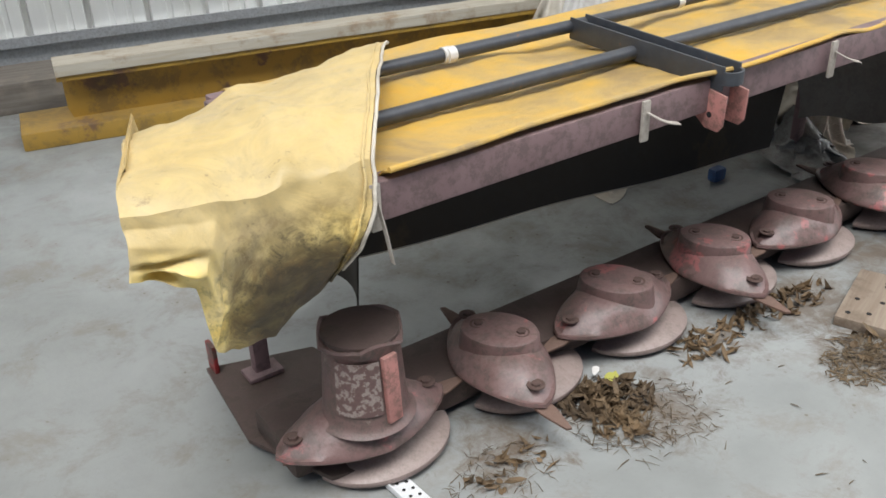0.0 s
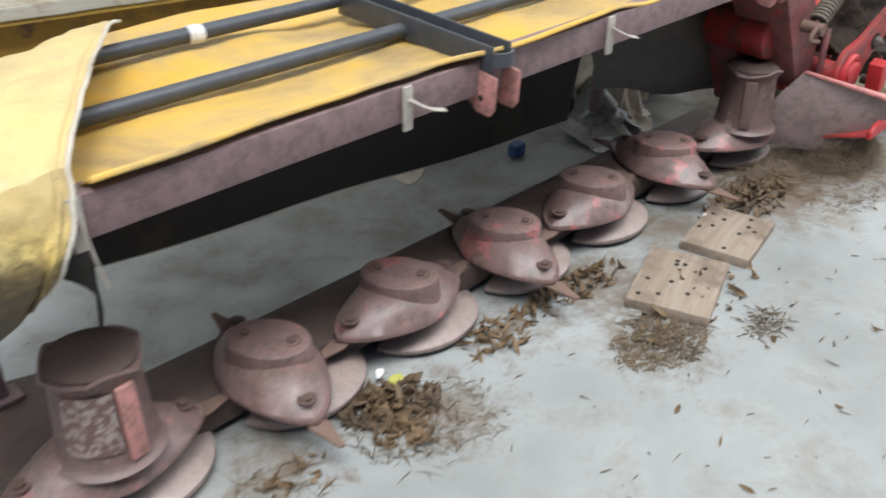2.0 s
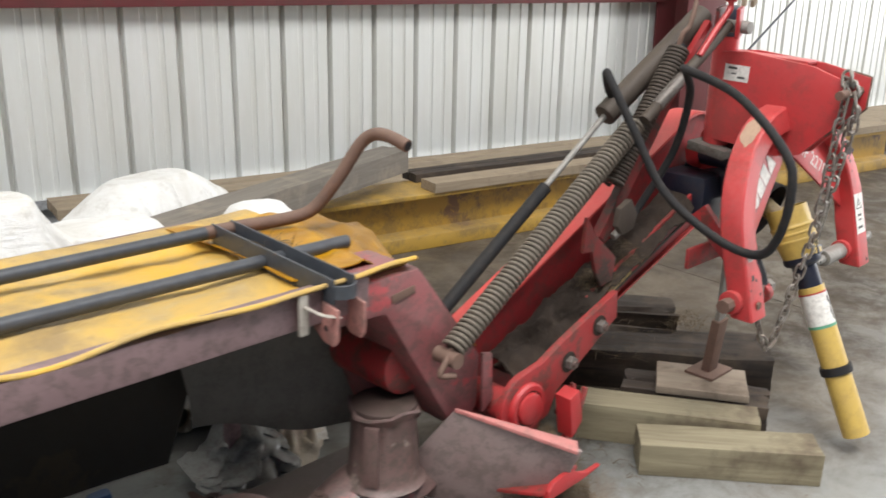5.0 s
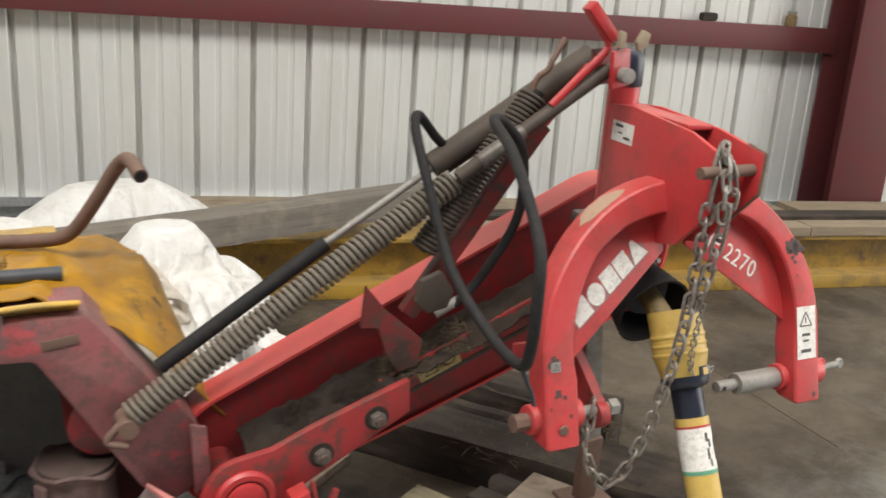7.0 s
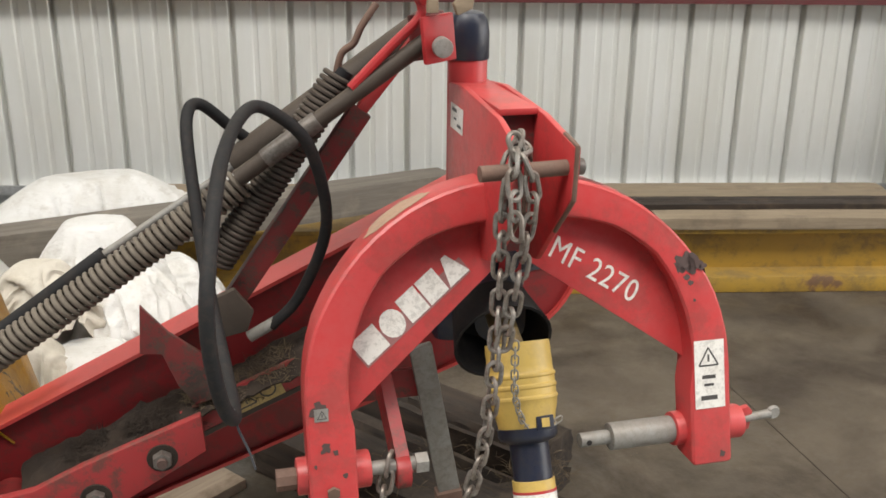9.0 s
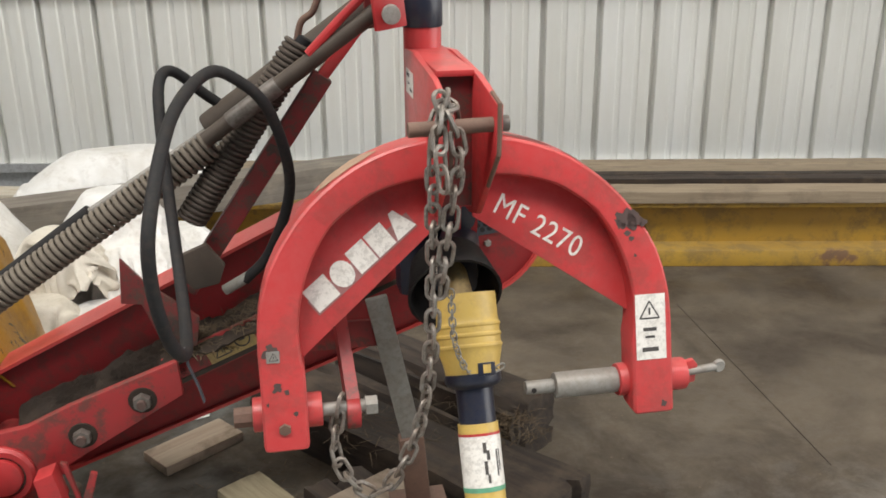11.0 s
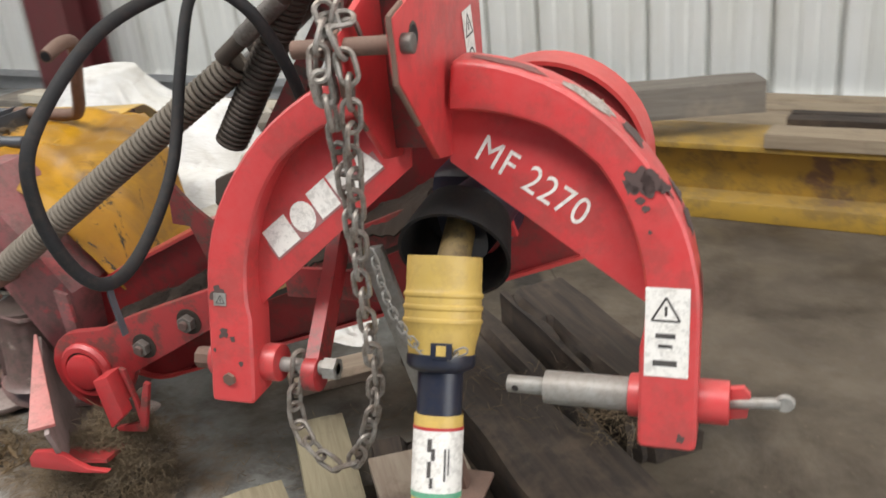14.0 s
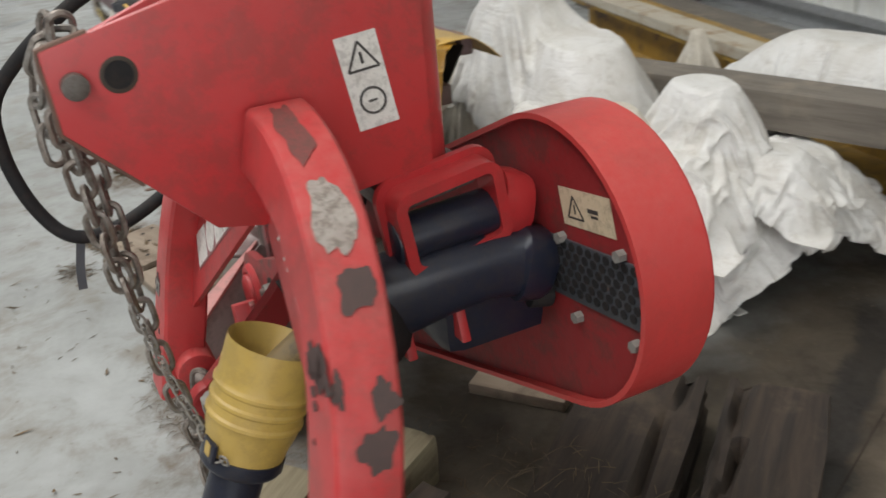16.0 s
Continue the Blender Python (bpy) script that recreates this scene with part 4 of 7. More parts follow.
def drum(cx, cy):
    b = bmesh.new()
    prof = [(0.108, 0.158), (0.098, 0.165), (0.092, 0.178), (0.087, 0.24), (0.081, 0.334), (0.086, 0.344), (0.091, 0.356), (0.088, 0.362), (0.074, 0.356)]
    seg = 36
    rings = []
    for j, (r, z) in enumerate(prof):
        ring = []
        for i in range(seg):
            a = 2 * math.pi * i / seg
            hexed = 1 / max(abs(math.cos((a % (math.pi / 3)) - math.pi / 6)), 0.5)
            k = 0.0 if j < 5 else 0.75
            rr = r * (1 - k + k * hexed * 0.95)
            ring.append(b.verts.new((cx + rr * math.cos(a), cy + rr * math.sin(a), z + (0.009 * math.sin(3 * a + 0.6) if j in (6, 7) else 0))))
        rings.append(ring)
    for r0, r1 in zip(rings, rings[1:]):
        for i in range(seg):
            b.faces.new((r0[i], r0[(i + 1) % seg], r1[(i + 1) % seg], r1[i]))
    b.faces.new(rings[-1])
    return b


FLECKED = painted("flecked_worn_paint", (0.12, 0.06, 0.055), (0.16, 0.1, 0.09), (0.22, 0.17, 0.15), 0.4, 0.6, scale=70, chip=(0.34, 0.28, 0.25), chip_at=0.5, bump_amount=0.5)
for k, a, cy in ((0, -80, Y0 - 0.02), (6, -150, Y0 - 0.06)):
    cx = X0 + DX * k
    dm = part("drum", drum(cx, cy), DRUM, mower, "dusty red tapered steel swath drum")
    c, s_ = math.cos(radians(a)), math.sin(radians(a))
    part("drum_top", rod((cx, cy, 0.352), (cx, cy, 0.3655), 0.082, seg=24, bev=0.002), BAR_DIRT, dm, "dark dirty drum top")
    part("drum_rib", beam((cx + 0.093 * c, cy + 0.093 * s_, 0.178), (cx + 0.085 * c, cy + 0.085 * s_, 0.335), 0.036, 0.014, up=(c, s_, 0), bev=0.003), PINK if k == 0 else DRUM, dm, "bare pinkish steel rib")
    if k == 0:
        part("worn_patch", grid_surface(lambda u, v: V((cx + (0.0935 - 0.0085 * v) * math.cos(radians(-158 + 62 * u)), cy + (0.0935 - 0.0085 * v) * math.sin(radians(-158 + 62 * u)), 0.205 + 0.125 * v)), 14, 4, 0.0006), FLECKED, dm, "flecked worn paint")

# outer end plate with its post
part("end_plate", prism([(1.3, 2.38), (1.56, 2.3), (1.62, 2.0), (1.5, 1.8), (1.36, 1.84), (1.27, 2.06)], (0, 0, 0.03), (1, 0, 0), (0, 1, 0), 0.012, 0.003), BAR_DIRT, mower)
part("post", box((0.04, 0.03, 0.5), (1.405, 2.275, 0.29), 0.004), MAUVE_RAIL, mower)
part("post_foot", box((0.09, 0.06, 0.012), (1.405, 2.27, 0.05), 0.003), MAUVE_RAIL, mower)
part("reflector", box((0.012, 0.045, 0.08), (1.315, 2.36, 0.08), 0.003), RED_ARM, mower, "small red reflector")
part("frame_bar", beam((1.405, 2.3, 0.56), (3.7, 2.36, 0.56), 0.06, 0.06, bev=0.006), MAUVE, mower)
part("post", box((0.04, 0.03, 0.5), (3.62, 2.34, 0.3), 0.004), MAUVE_RAIL, mower)

# protective frame on top
part("front_rail", beam((1.43, 1.74, 0.703), (3.62, 1.752, 0.71), 0.045, 0.075, bev=0.005), MAUVE_RAIL, mower, "faded mauve painted front rail of square tube")
part("end_rail", beam((1.43, 1.74, 0.69), (1.43, 2.4, 0.69), 0.04, 0.05, bev=0.005), MAUVE_RAIL, mower)
part("rear_rail", beam((1.43, 2.42, 0.69), (3.7, 2.45, 0.69), 0.04, 0.05, bev=0.005), MAUVE_RAIL, mower)
part("top_tube", rod((1.5, 1.972, 0.745), (3.745, 1.962, 0.748), 0.0165, bev=0.003), DARK_STEEL, mower, "dark grey steel tube")
part("top_tube", sweep(spline([(1.6, 2.21, 0.76), (2.6, 2.2, 0.76), (3.5, 2.192, 0.765)], 6), 0.0165, 14), DARK_STEEL, mower, "dark steel tube")
part("bent_handle", sweep(spline([(3.49, 2.192, 0.765), (3.57, 2.19, 0.765), (3.72, 2.17, 0.766), (3.78, 2.14, 0.79), (3.83, 2.1, 0.87), (3.872, 2.07, 0.95), (3.893, 2.04, 0.982), (3.902, 1.99, 0.985), (3.91, 1.925, 0.968)], 6), 0.0168, 14), RUST, mower, "rusty tube bent up into a handle")
part("tube_mouth", rod((3.9098, 1.9262, 0.9683), (3.9102, 1.9238, 0.9676), 0.0125, seg=14), BLACK, mower)
for x, yaw in ((2.345, 0), (3.53, 0)):
    cb = part("cross_bar", beam((x + 0.01, 2.2, 0.745), (x - 0.012, 1.7, 0.746), 0.05, 0.008, bev=0.002), DARK_STEEL, mower, "dark grey channel cross bar")
    part("lip", beam((x - 0.015, 2.2, 0.757), (x - 0.038, 1.69, 0.75), 0.006, 0.055, bev=0.002), DARK_STEEL, cb)
    part("lip", beam((x + 0.037, 2.2, 0.757), (x + 0.015, 1.69, 0.75), 0.006, 0.055, bev=0.002), DARK_STEEL, cb)
    br = part("bracket", prism([(1.675, 0.715), (1.77, 0.73), (1.77, 0.665), (1.725, 0.632), (1.69, 0.63), (1.678, 0.645)], (x - 0.042, 0, 0), (0, 1, 0), (0, 0, 1), 0.007, 0.002), PINK, mower, "pinkish steel bracket with holes")
    part("bracket_plate", prism([(1.675, 0.715), (1.77, 0.73), (1.77, 0.665), (1.725, 0.632), (1.69, 0.63), (1.678, 0.645)], (x + 0.03, 0, 0), (0, 1, 0), (0, 0, 1), 0.007, 0.002), PINK, br)
    part("bar_end", sweep([(x - 0.0115 - 0.0265 * math.cos(radians(15 * k_)), 1.692 - 0.022 * math.sin(radians(15 * k_)), 0.75) for k_ in range(13)], 0, profile=[(-0.003, -0.013), (0.003, -0.013), (0.003, 0.016), (-0.003, 0.016)]), DARK_STEEL, cb)
    for xx in (x - 0.0425, x - 0.0355):
        part("hole", rod((xx, 1.715, 0.665), (xx + 0.0008, 1.715, 0.665), 0.007, seg=12), BLACK, br)
for x, y, z in ((2.096, 1.714, 0.7), (2.739, 1.714, 0.705), (3.43, 1.716, 0.71), (1.44, 1.714, 0.7)):
    t = part("tie", box((0.022, 0.008, 0.09), (x, y - 0.002, z), 0.003), TIE, mower, "grey cloth tie")
    tip = [(x + 0.008, y - 0.02, z - 0.05), (x + 0.02, y - 0.016, z - 0.11)] if x < 2 else [(x + 0.03, y - 0.03, z), (x + 0.075, y - 0.03, z - 0.015)]
    part("tie_end", sweep(spline([(x, y - 0.006, z + 0.02)] + tip, 4), 0, profile=[(-0.006, -0.001), (0.006, -0.001), (0.006, 0.001), (-0.006, 0.001)]), TIE, t)
for x, y in ((1.942, 2.205), (2.73, 2.2), (1.95, 2.2)):
    part("tie", rod((x - 0.011, y, 0.76), (x + 0.011, y, 0.76), 0.0195, seg=16), BAG, mower, "white cloth tie")

# black curtain hanging at the rear of the frame
def skirt(u, v):
    x = 1.6 + 1.8 * u + 0.32 * (1 - v) * u ** 4
    hem = 0.265 - 0.15 * u - 0.004 * math.sin(11 * u)
    z = 0.7 + (hem - 0.7) * v
    y = 2.43 - 0.13 * v + 0.004 * math.sin(13 * u + 2 * v) * v
    return V((x, y, z))


sk = part("curtain", grid_surface(skirt, 70, 14, 0.004), CURTAIN, mower, "black rubber rear curtain with a pale hem")
part("hem", sweep([skirt(i / 70, 1.0) for i in range(71)], 0.0045, 6), BAG_DIRTY, sk, "pale hem")
part("curtain_end", grid_surface(lambda u, v: V((1.6 + 0.06 * math.sin(3 * u) * v - 0.03 * v, 2.05 + 0.3 * u, 0.62 - 0.36 * v)), 10, 8, 0.004), CURTAIN, sk)
part("inner_curtain", grid_surface(lambda u, v: V((3.44 + 0.44 * u, 2.27 - 0.27 * u + 0.04 * math.sin(5 * v), 0.66 - (0.42 + 0.04 * u) * v + 0.012 * math.sin(9 * u) * v)), 22, 12, 0.004), FLAP, mower, "grey-brown dusty rubber inner flap")
part("top_lining", box((2.2, 0.62, 0.008), (2.55, 2.1, 0.672), 0.002), BLACK, mower, "black lining under the cover")


def silver(u, v):
    x = 3.47 + 0.3 * u
    top = 0.05 + 0.15 * math.exp(-((u - 0.7) / 0.28) ** 2)
    fold = abs(noise.noise(V((x * 13, v * 3.4, 1.0)))) + 0.5 * abs(noise.noise(V((x * 27, v * 7, 4.0))))
    return V((x + 0.02 * noise.noise(V((x * 9, v * 5, 6.0))), 2.42 - 0.2 * v - 0.07 * fold, top * (1 - v) * (1 - 0.35 * fold) + 0.006))


tagged(link("plastic_sheet", grid_surface(silver, 60, 44), FILM, smooth=30), "crumpled pale plastic sheet under the mower's inner end", "plastic sheet")

# ---- yellow tarpaulin ----
tarp = thing("tarpaulin", (2.6, 2.1, 0.7), "dirty yellow tarpaulin draped over the mower frame", "tarpaulin")


def tarp_top(u, v):
    x = 1.47 + 2.29 * u
    y = 2.52 - 0.795 * v
    z = 0.733 - 0.016 * math.sin(v * math.pi) + 0.02 * fbm(x, y * 1.5, 0, 2.2) * math.sin(math.pi * min(1, v * 1.05)) + (0.012 if v > 0.97 else 0)
    if v < 0.12:
        z -= 1.2 * (0.12 - v) ** 1.3
    if v > 0.93:
        k = (v - 0.93) / 0.07
        z += k * (0.012 + 0.009 * noise.noise(V((x * 4.3, 0, 5))) - 0.016 * math.exp(-(((x - 2.92) / 0.09) ** 2)))
        y -= k * 0.014 * (noise.noise(V((x * 3.1, 2, 0))) + 0.5 * noise.noise(V((x * 8, 4, 0))))
    return V((x, y + 0.008 * math.sin(7 * x), z))


part("top_sheet", grid_surface(tarp_top, 120, 44, 0.003), TARP, tarp)
part("front_hem", sweep([tarp_top(i / 80, 1.0) + V((0, -0.004, 0.003)) for i in range(81)], 0.006, 8), TARP, tarp, "rolled front hem")


def lerp_list(xs, ys, t):
    return float(np.interp(t, xs, ys))


def drape(u, v):
    """u from the seam to the outer fold, v from the ridge to the bottom."""
    bx = lerp_list([0, 0.2, 0.5, 0.63, 0.66, 1], [1.385, 1.25, 1.18, 1.137, 1.12, 1.02], u)
    bz = lerp_list([0, 0.2, 0.5, 0.63, 0.66, 1], [0.575, 0.49, 0.485, 0.505, 0.635, 0.69], u)
    rx, ry, rz = lerp_list([0, 0.5, 1], [1.8, 1.45, 1.15], u), lerp_list([0, 1], [2.24, 2.12], u), lerp_list([0, 0.5, 1], [0.81, 0.8, 0.77], u)
    fx, fz = lerp_list([0, 0.5, 1], [1.44, 1.24, 1.035], u), lerp_list([0, 0.5, 1], [0.8, 0.79, 0.8], u)
    fy = lerp_list([0, 1], [1.725, 1.78], u)
    if v < 0.5:
        t = v / 0.5
        p = V((rx, ry, rz)).lerp(V((fx, fy, fz)), t)
        p.z += 0.03 * math.sin(math.pi * t) * (1 - 0.6 * u)
        if t > 0.8:
            p.z -= 0.02 * ((t - 0.8) / 0.2) ** 2
    else:
        t = (v - 0.5) / 0.5
        p = V((fx, fy, fz - 0.02)).lerp(V((bx, 1.755, bz)), t)
        p.y -= 0.035 * math.sin(math.pi * t) * (1 - u)
    w = 0.4 + 0.6 * v
    p.y -= 0.03 * w * fbm(p.x * 1.2, p.z, 3.0, 3.5)
    p.y -= 0.05 * math.exp(-(((u - 0.78) / 0.12) ** 2 + ((v - 0.87) / 0.06) ** 2))
    p.y += 0.055 * math.exp(-(((u - 0.8 - 0.5 * (v - 0.9)) / 0.07) ** 2 + ((v - 0.93) / 0.07) ** 2))
    p.y += 0.04 * math.exp(-(((v - 0.84 - 0.35 * (u - 0.82)) / 0.035) ** 2 + ((u - 0.84) / 0.11) ** 2))
    p.y -= 0.018 * math.exp(-(((u - 0.6) / 0.05) ** 2)) * max(0.0, v - 0.55) * 2
    p.z += 0.016 * math.exp(-(((u - 0.45 + 0.5 * (v - 0.3)) / 0.07) ** 2)) * (1 if v < 0.5 else 0.3)
    if u > 0.62 and v > 0.6:
        p.y -= 0.016 * min(1.0, (u - 0.62) / 0.012) * min(1.0, (v - 0.6) / 0.12)
    p.x += 0.012 * w * fbm(p.z, p.y, 8.0, 6.0)
    p.z += 0.012 * fbm(p.x, p.y, 1.0, 5.0)
    return p


dr = part("hanging_end", grid_surface(drape, 90, 90, 0.003), DRAPE, tarp, "pale yellow folded end stained brown")
part("seam", sweep([drape(0.0, i / 60) + V((0.004, -0.003, 0)) for i in range(61)], 0.0035, 8), BAG_DIRTY, dr, "white frayed seam edge")
part("seam", sweep([drape(0.035, i / 60) + V((0.0, -0.004, 0.001)) for i in range(61)], 0.003, 6), DRAPE, dr)


def drape_back(u, v):
    a, b = drape(u, 0.0), drape(u, 0.0)
    return V((a.x + 0.1 * v * u, a.y + 0.22 * v, a.z - 0.25 * v ** 1.4))


part("rear_flap", grid_surface(drape_back, 40, 12, 0.003), DRAPE, tarp)
part("outer_fold", grid_surface(lambda u, v: drape(1.0, v).lerp(V((1.2, 2.2 + 0.05 * v, drape(1.0, v).z - 0.03)), u), 14, 40, 0.003), DRAPE, tarp)


def tarp_end(u, v):
    """Loose cloth past the last cross bar, falling towards the hinge."""
    x = 3.5 + 0.57 * u
    back = 2.55 - 0.4 * u
    y = back + (1.82 - back) * v
    zb = lerp_list([3.5, 3.85, 3.93, 3.98, 4.04, 4.07], [0.72, 0.75, 0.73, 0.64, 0.47, 0.38], x)
    zf = lerp_list([3.5, 3.69, 3.85, 4.07], [0.745, 0.735, 0.63, 0.42], x)
    z = zb + (zf - zb) * v ** 0.8 - 0.28 * max(0, 0.2 - v) ** 1.2
    z += 0.045 * fbm(x, y, 2.0, 2.2) * min(1, u * 3) + 0.025 * (0.3 - abs(noise.noise(V((x * 9 - y * 4, y * 7, 8.0))))) * min(1, u * 3) + 0.05 * (0.4 - abs(noise.noise(V((x * 5, y * 4, 3.0))))) * min(1, u * 3)
    return V((x + 0.03 * noise.noise(V((y * 3, x * 2, 4.0))), y, z))


part("loose_end", grid_surface(tarp_end, 60, 60, 0.003), TARP_BRIGHT, tarp, "bright yellow crumpled loose end")

# ---- hinge and lifting arm ----
hinge = part("hinge_box", prism([(3.5, 0.645), (3.5, 0.7), (3.63, 0.732), (3.775, 0.732), (3.99, 0.45), (3.985, 0.3), (3.91, 0.26), (3.86, 0.33), (3.67, 0.64)], (0, 1.73, 0), (1, 0, 0), (0, 0, 1), -0.2, 0.016), HINGE_RED, mower, "dirty red bent hinge box section")
part("hinge_slot", box((0.07, 0.003, 0.02), Matrix.Translation((3.72, 1.7285, 0.68)) @ Matrix.Rotation(radians(-8), 4, "Y"), 0.001), RUST, hinge)
part("hinge_tongue", prism([(3.965, 0.47), (4.0, 0.46), (4.01, 0.33), (3.975, 0.3)], (0, 1.7, 0), (1, 0, 0), (0, 0, 1), -0.012, 0.003), HINGE_RED, hinge)
hk = part("hinge_barrel", rod((3.8, 1.8, 0.45), (3.8, 2.02, 0.45), 0.075, seg=28, bev=0.012), RED_ARM, mower, "red round hinge barrel")
part("barrel_arm", beam((3.8, 1.95, 0.42), (3.9, 1.95, 0.2), 0.12, 0.1, up=(0, 1, 0), bev=0.015), HINGE_RED, hk)
part("spring_lug", rod((3.835, 1.66, 0.5), (3.835, 1.78, 0.5), 0.02), RUST, mower)

# shoe at the inner end
part("inner_shoe", prism([(0, 0.0), (0.335, 0.0), (0.36, 0.1), (0.33, 0.26), (0.1, 0.3), (0.0, 0.2)], (3.871, 1.705, 0.337), V((0.62, -0.738, -0.266)), V((-0.25, 0.45, -0.7)), 0.012, 0.003), SHOE_PLATE, mower, "grey-pink dusty inner shoe plate with a red edge")
bm = prism([(0, -0.003), (0.32, -0.03), (0.32, 0.026), (0, 0.004)], (3.871, 1.705, 0.338), V((0.645, -0.765, -0.27)), V((0.765, 0.645, 0)), 0.01, 0.003)
part("shoe_edge", bm, painted("pink_red_edge", (0.5, 0.14, 0.13), (0.42, 0.15, 0.14), (0.5, 0.3, 0.26), 0.4, 0.5, scale=14, grime=0.4), mower, "pink-red plate edge")
part("shoe_runner", prism([(3.985, 0.135), (3.988, 0.16), (4.005, 0.178), (4.045, 0.185), (4.085, 0.18), (4.115, 0.163), (4.145, 0.152), (4.2, 0.154), (4.195, 0.148), (4.12, 0.139)], (0, 1.497, 0), (1, 0, 0), (0, 0, 1), 0.014, 0.003), RED, mower, "red upturned skid tip")
part("runner_floor", prism([(0, 0), (0.17, 0.03), (0.14, 0.16), (-0.04, 0.2)], (3.99, 1.497, 0.138), (1, 0, 0.05), (0, 1, -0.25), 0.01, 0.002), RED_ARM, mower)

STEEL_DIRTY = painted("oily_grey_steel", (0.16, 0.15, 0.14), (0.09, 0.075, 0.065), (0.2, 0.16, 0.13), 0.35, 0.45, metal=0.4, scale=50, grime=0.5)
# arm side plate with boss and bolts
AY = 1.66
end_arc = [(4.065 + 0.092 * math.cos(radians(a_)), 0.303 + 0.098 * math.sin(radians(a_))) for a_ in range(100, 271, 17)]
arm = part("arm_plate", prism(end_arc + [(4.085, 0.2), (4.115, 0.21), (4.135, 0.24), (4.165, 0.25), (4.2, 0.312), (4.455, 0.455), (4.45, 0.535), (4.22, 0.452), (4.13, 0.412)], (0, AY, 0), (1, 0, 0), (0, 0, 1), 0.022, 0.004), RED_ARM, mower, "red hinge arm plate with bolts")
part("boss", lathe([(0, 0.068), (0.016, 0.068), (0.024, 0.062), (0.024, 0.05), (0.016, 0.048), (0.016, 0.045), (0.03, 0.043), (0.033, 0.037), (0.033, 0.008)], (4.069, AY - 0.012, 0.307), (0, -1, 0)), RED, arm)
part("boss_groove", lathe([(0.0155, 0.051), (0.0192, 0.051), (0.0192, 0.043), (0.0155, 0.043)], (4.069, AY - 0.012, 0.307), (0, -1, 0)), GREASE, arm)
for x, z in ((4.241, 0.382), (4.371, 0.452)):
    b = part("bolt", rod((x, AY - 0.02, z), (x, AY - 0.0245, z), 0.031, 0.029, 24), DIRT, arm, "greasy black washer")
    part("nut", rod((x, AY - 0.0245, z), (x, AY - 0.042, z), 0.0205, 0.019, 6, bev=0.002), STEEL_DIRTY, b)
    part("bolt_tip", rod((x, AY - 0.042, z), (x, AY - 0.049, z), 0.011, 0.0095, 14), NUT_DARK, b)
part("lock_lug", prism([(4.150, 0.33), (4.189, 0.344), (4.210, 0.249), (4.169, 0.211)], (0, 1.607, 0), (1, 0, 0), (0, 0, 1), 0.05, 0.003), RED, arm, "thin red lock plate")
part("lock_hook", prism([(4.199, 0.349), (4.218, 0.271), (4.222, 0.212), (4.152, 0.192), (4.157, 0.182), (4.232, 0.19), (4.269, 0.314), (4.256, 0.319), (4.230, 0.249), (4.212, 0.345)], (0, 1.6, 0), (1, 0, 0), (0, 0, 1), 0.012, 0.002), RED_ARM, arm, "red bent lock hook")
part("lock_bolt", rod((4.207, 1.59, 0.255), (4.207, 1.64, 0.255), 0.017, seg=14), GREASE, arm)

# belt guard: long red case from the hinge up to a large rounded end
def guard_outline(grow=0.0, n=26):
    """A stadium between a small lower end and a large upper end."""
    c0, r0, c1, r1 = V((4.1, 0.33)), 0.145 + grow, V((5.112, 0.749)), 0.198 + grow
    d = c1 - c0
    base_a, off = math.atan2(d.y, d.x), math.acos((r0 - r1) / d.length)
    pts = []
    for i in range(n + 1):
        a = base_a - off + (2 * off) * i / n
        pts.append((c1.x + r1 * math.cos(a), c1.y + r1 * math.sin(a)))
    for i in range(n // 2 + 1):
        a = base_a + off + (2 * math.pi - 2 * off) * i / (n // 2)
        pts.append((c0.x + r0 * math.cos(a), c0.y + r0 * math.sin(a)))
    return pts


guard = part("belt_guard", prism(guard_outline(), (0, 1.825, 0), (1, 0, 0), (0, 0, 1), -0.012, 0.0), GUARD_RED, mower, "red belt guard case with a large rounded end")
out, inn = guard_outline(0.004), guard_outline(-0.004)
bm = bmesh.new()
ring = [[bm.verts.new((p[0], y, p[1])) for p in o] for o, y in ((out, 1.812), (out, 1.912), (inn, 1.912), (inn, 1.812))]
for r0, r1 in zip(ring, ring[1:] + ring[:1]):
    for i in range(len(out)):
        j = (i + 1) % len(out)
        bm.faces.new((r0[i], r0[j], r1[j], r1[i]))
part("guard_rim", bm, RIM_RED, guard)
part("guard_back", prism(guard_outline(), (0, 1.912, 0), (1, 0, 0), (0, 0, 1), -0.006, 0.0), RED, guard)
# perforated grille in the guard's face
bm = bmesh.new()
g0, gu, gv = V((5.062, 1.8215, 0.704)), V((0.99, 0, 0.13)), V((-0.13, 0, 0.99))
for i in range(13):
    for j in range(6):
        c = g0 + gu * (0.0185 * (i + 0.5 * (j % 2))) + gv * (0.0125 * j + 0.006)
        rod(c, c + V((0, -0.002, 0)), 0.0064, seg=8, bm=bm)
part("grille", box((0.262, 0.004, 0.084), Matrix.Translation((5.176, 1.823, 0.753)) @ Matrix.Rotation(radians(-7.5), 4, "Y"), 0.001), DARK_STEEL, guard, "dark perforated steel grille")
gh = part("grille_perforation", bm, BLACK, guard)
gh["kind"] = "stuff"
for x, z in ((5.256, 0.813), (5.131, 0.791), (5.287, 0.705), (5.166, 0.688)):
    part("screw", bolt((x, 1.824, z), (0, -1, 0), 0.0085, 0.011), STEEL, guard)

# box beams of the arm
part("arm_beam", beam((4.42, 1.718, 0.472), (4.98, 1.718, 0.702), 0.012, 0.075, bev=0.003), RED_ARM, mower, "long red arm plate")
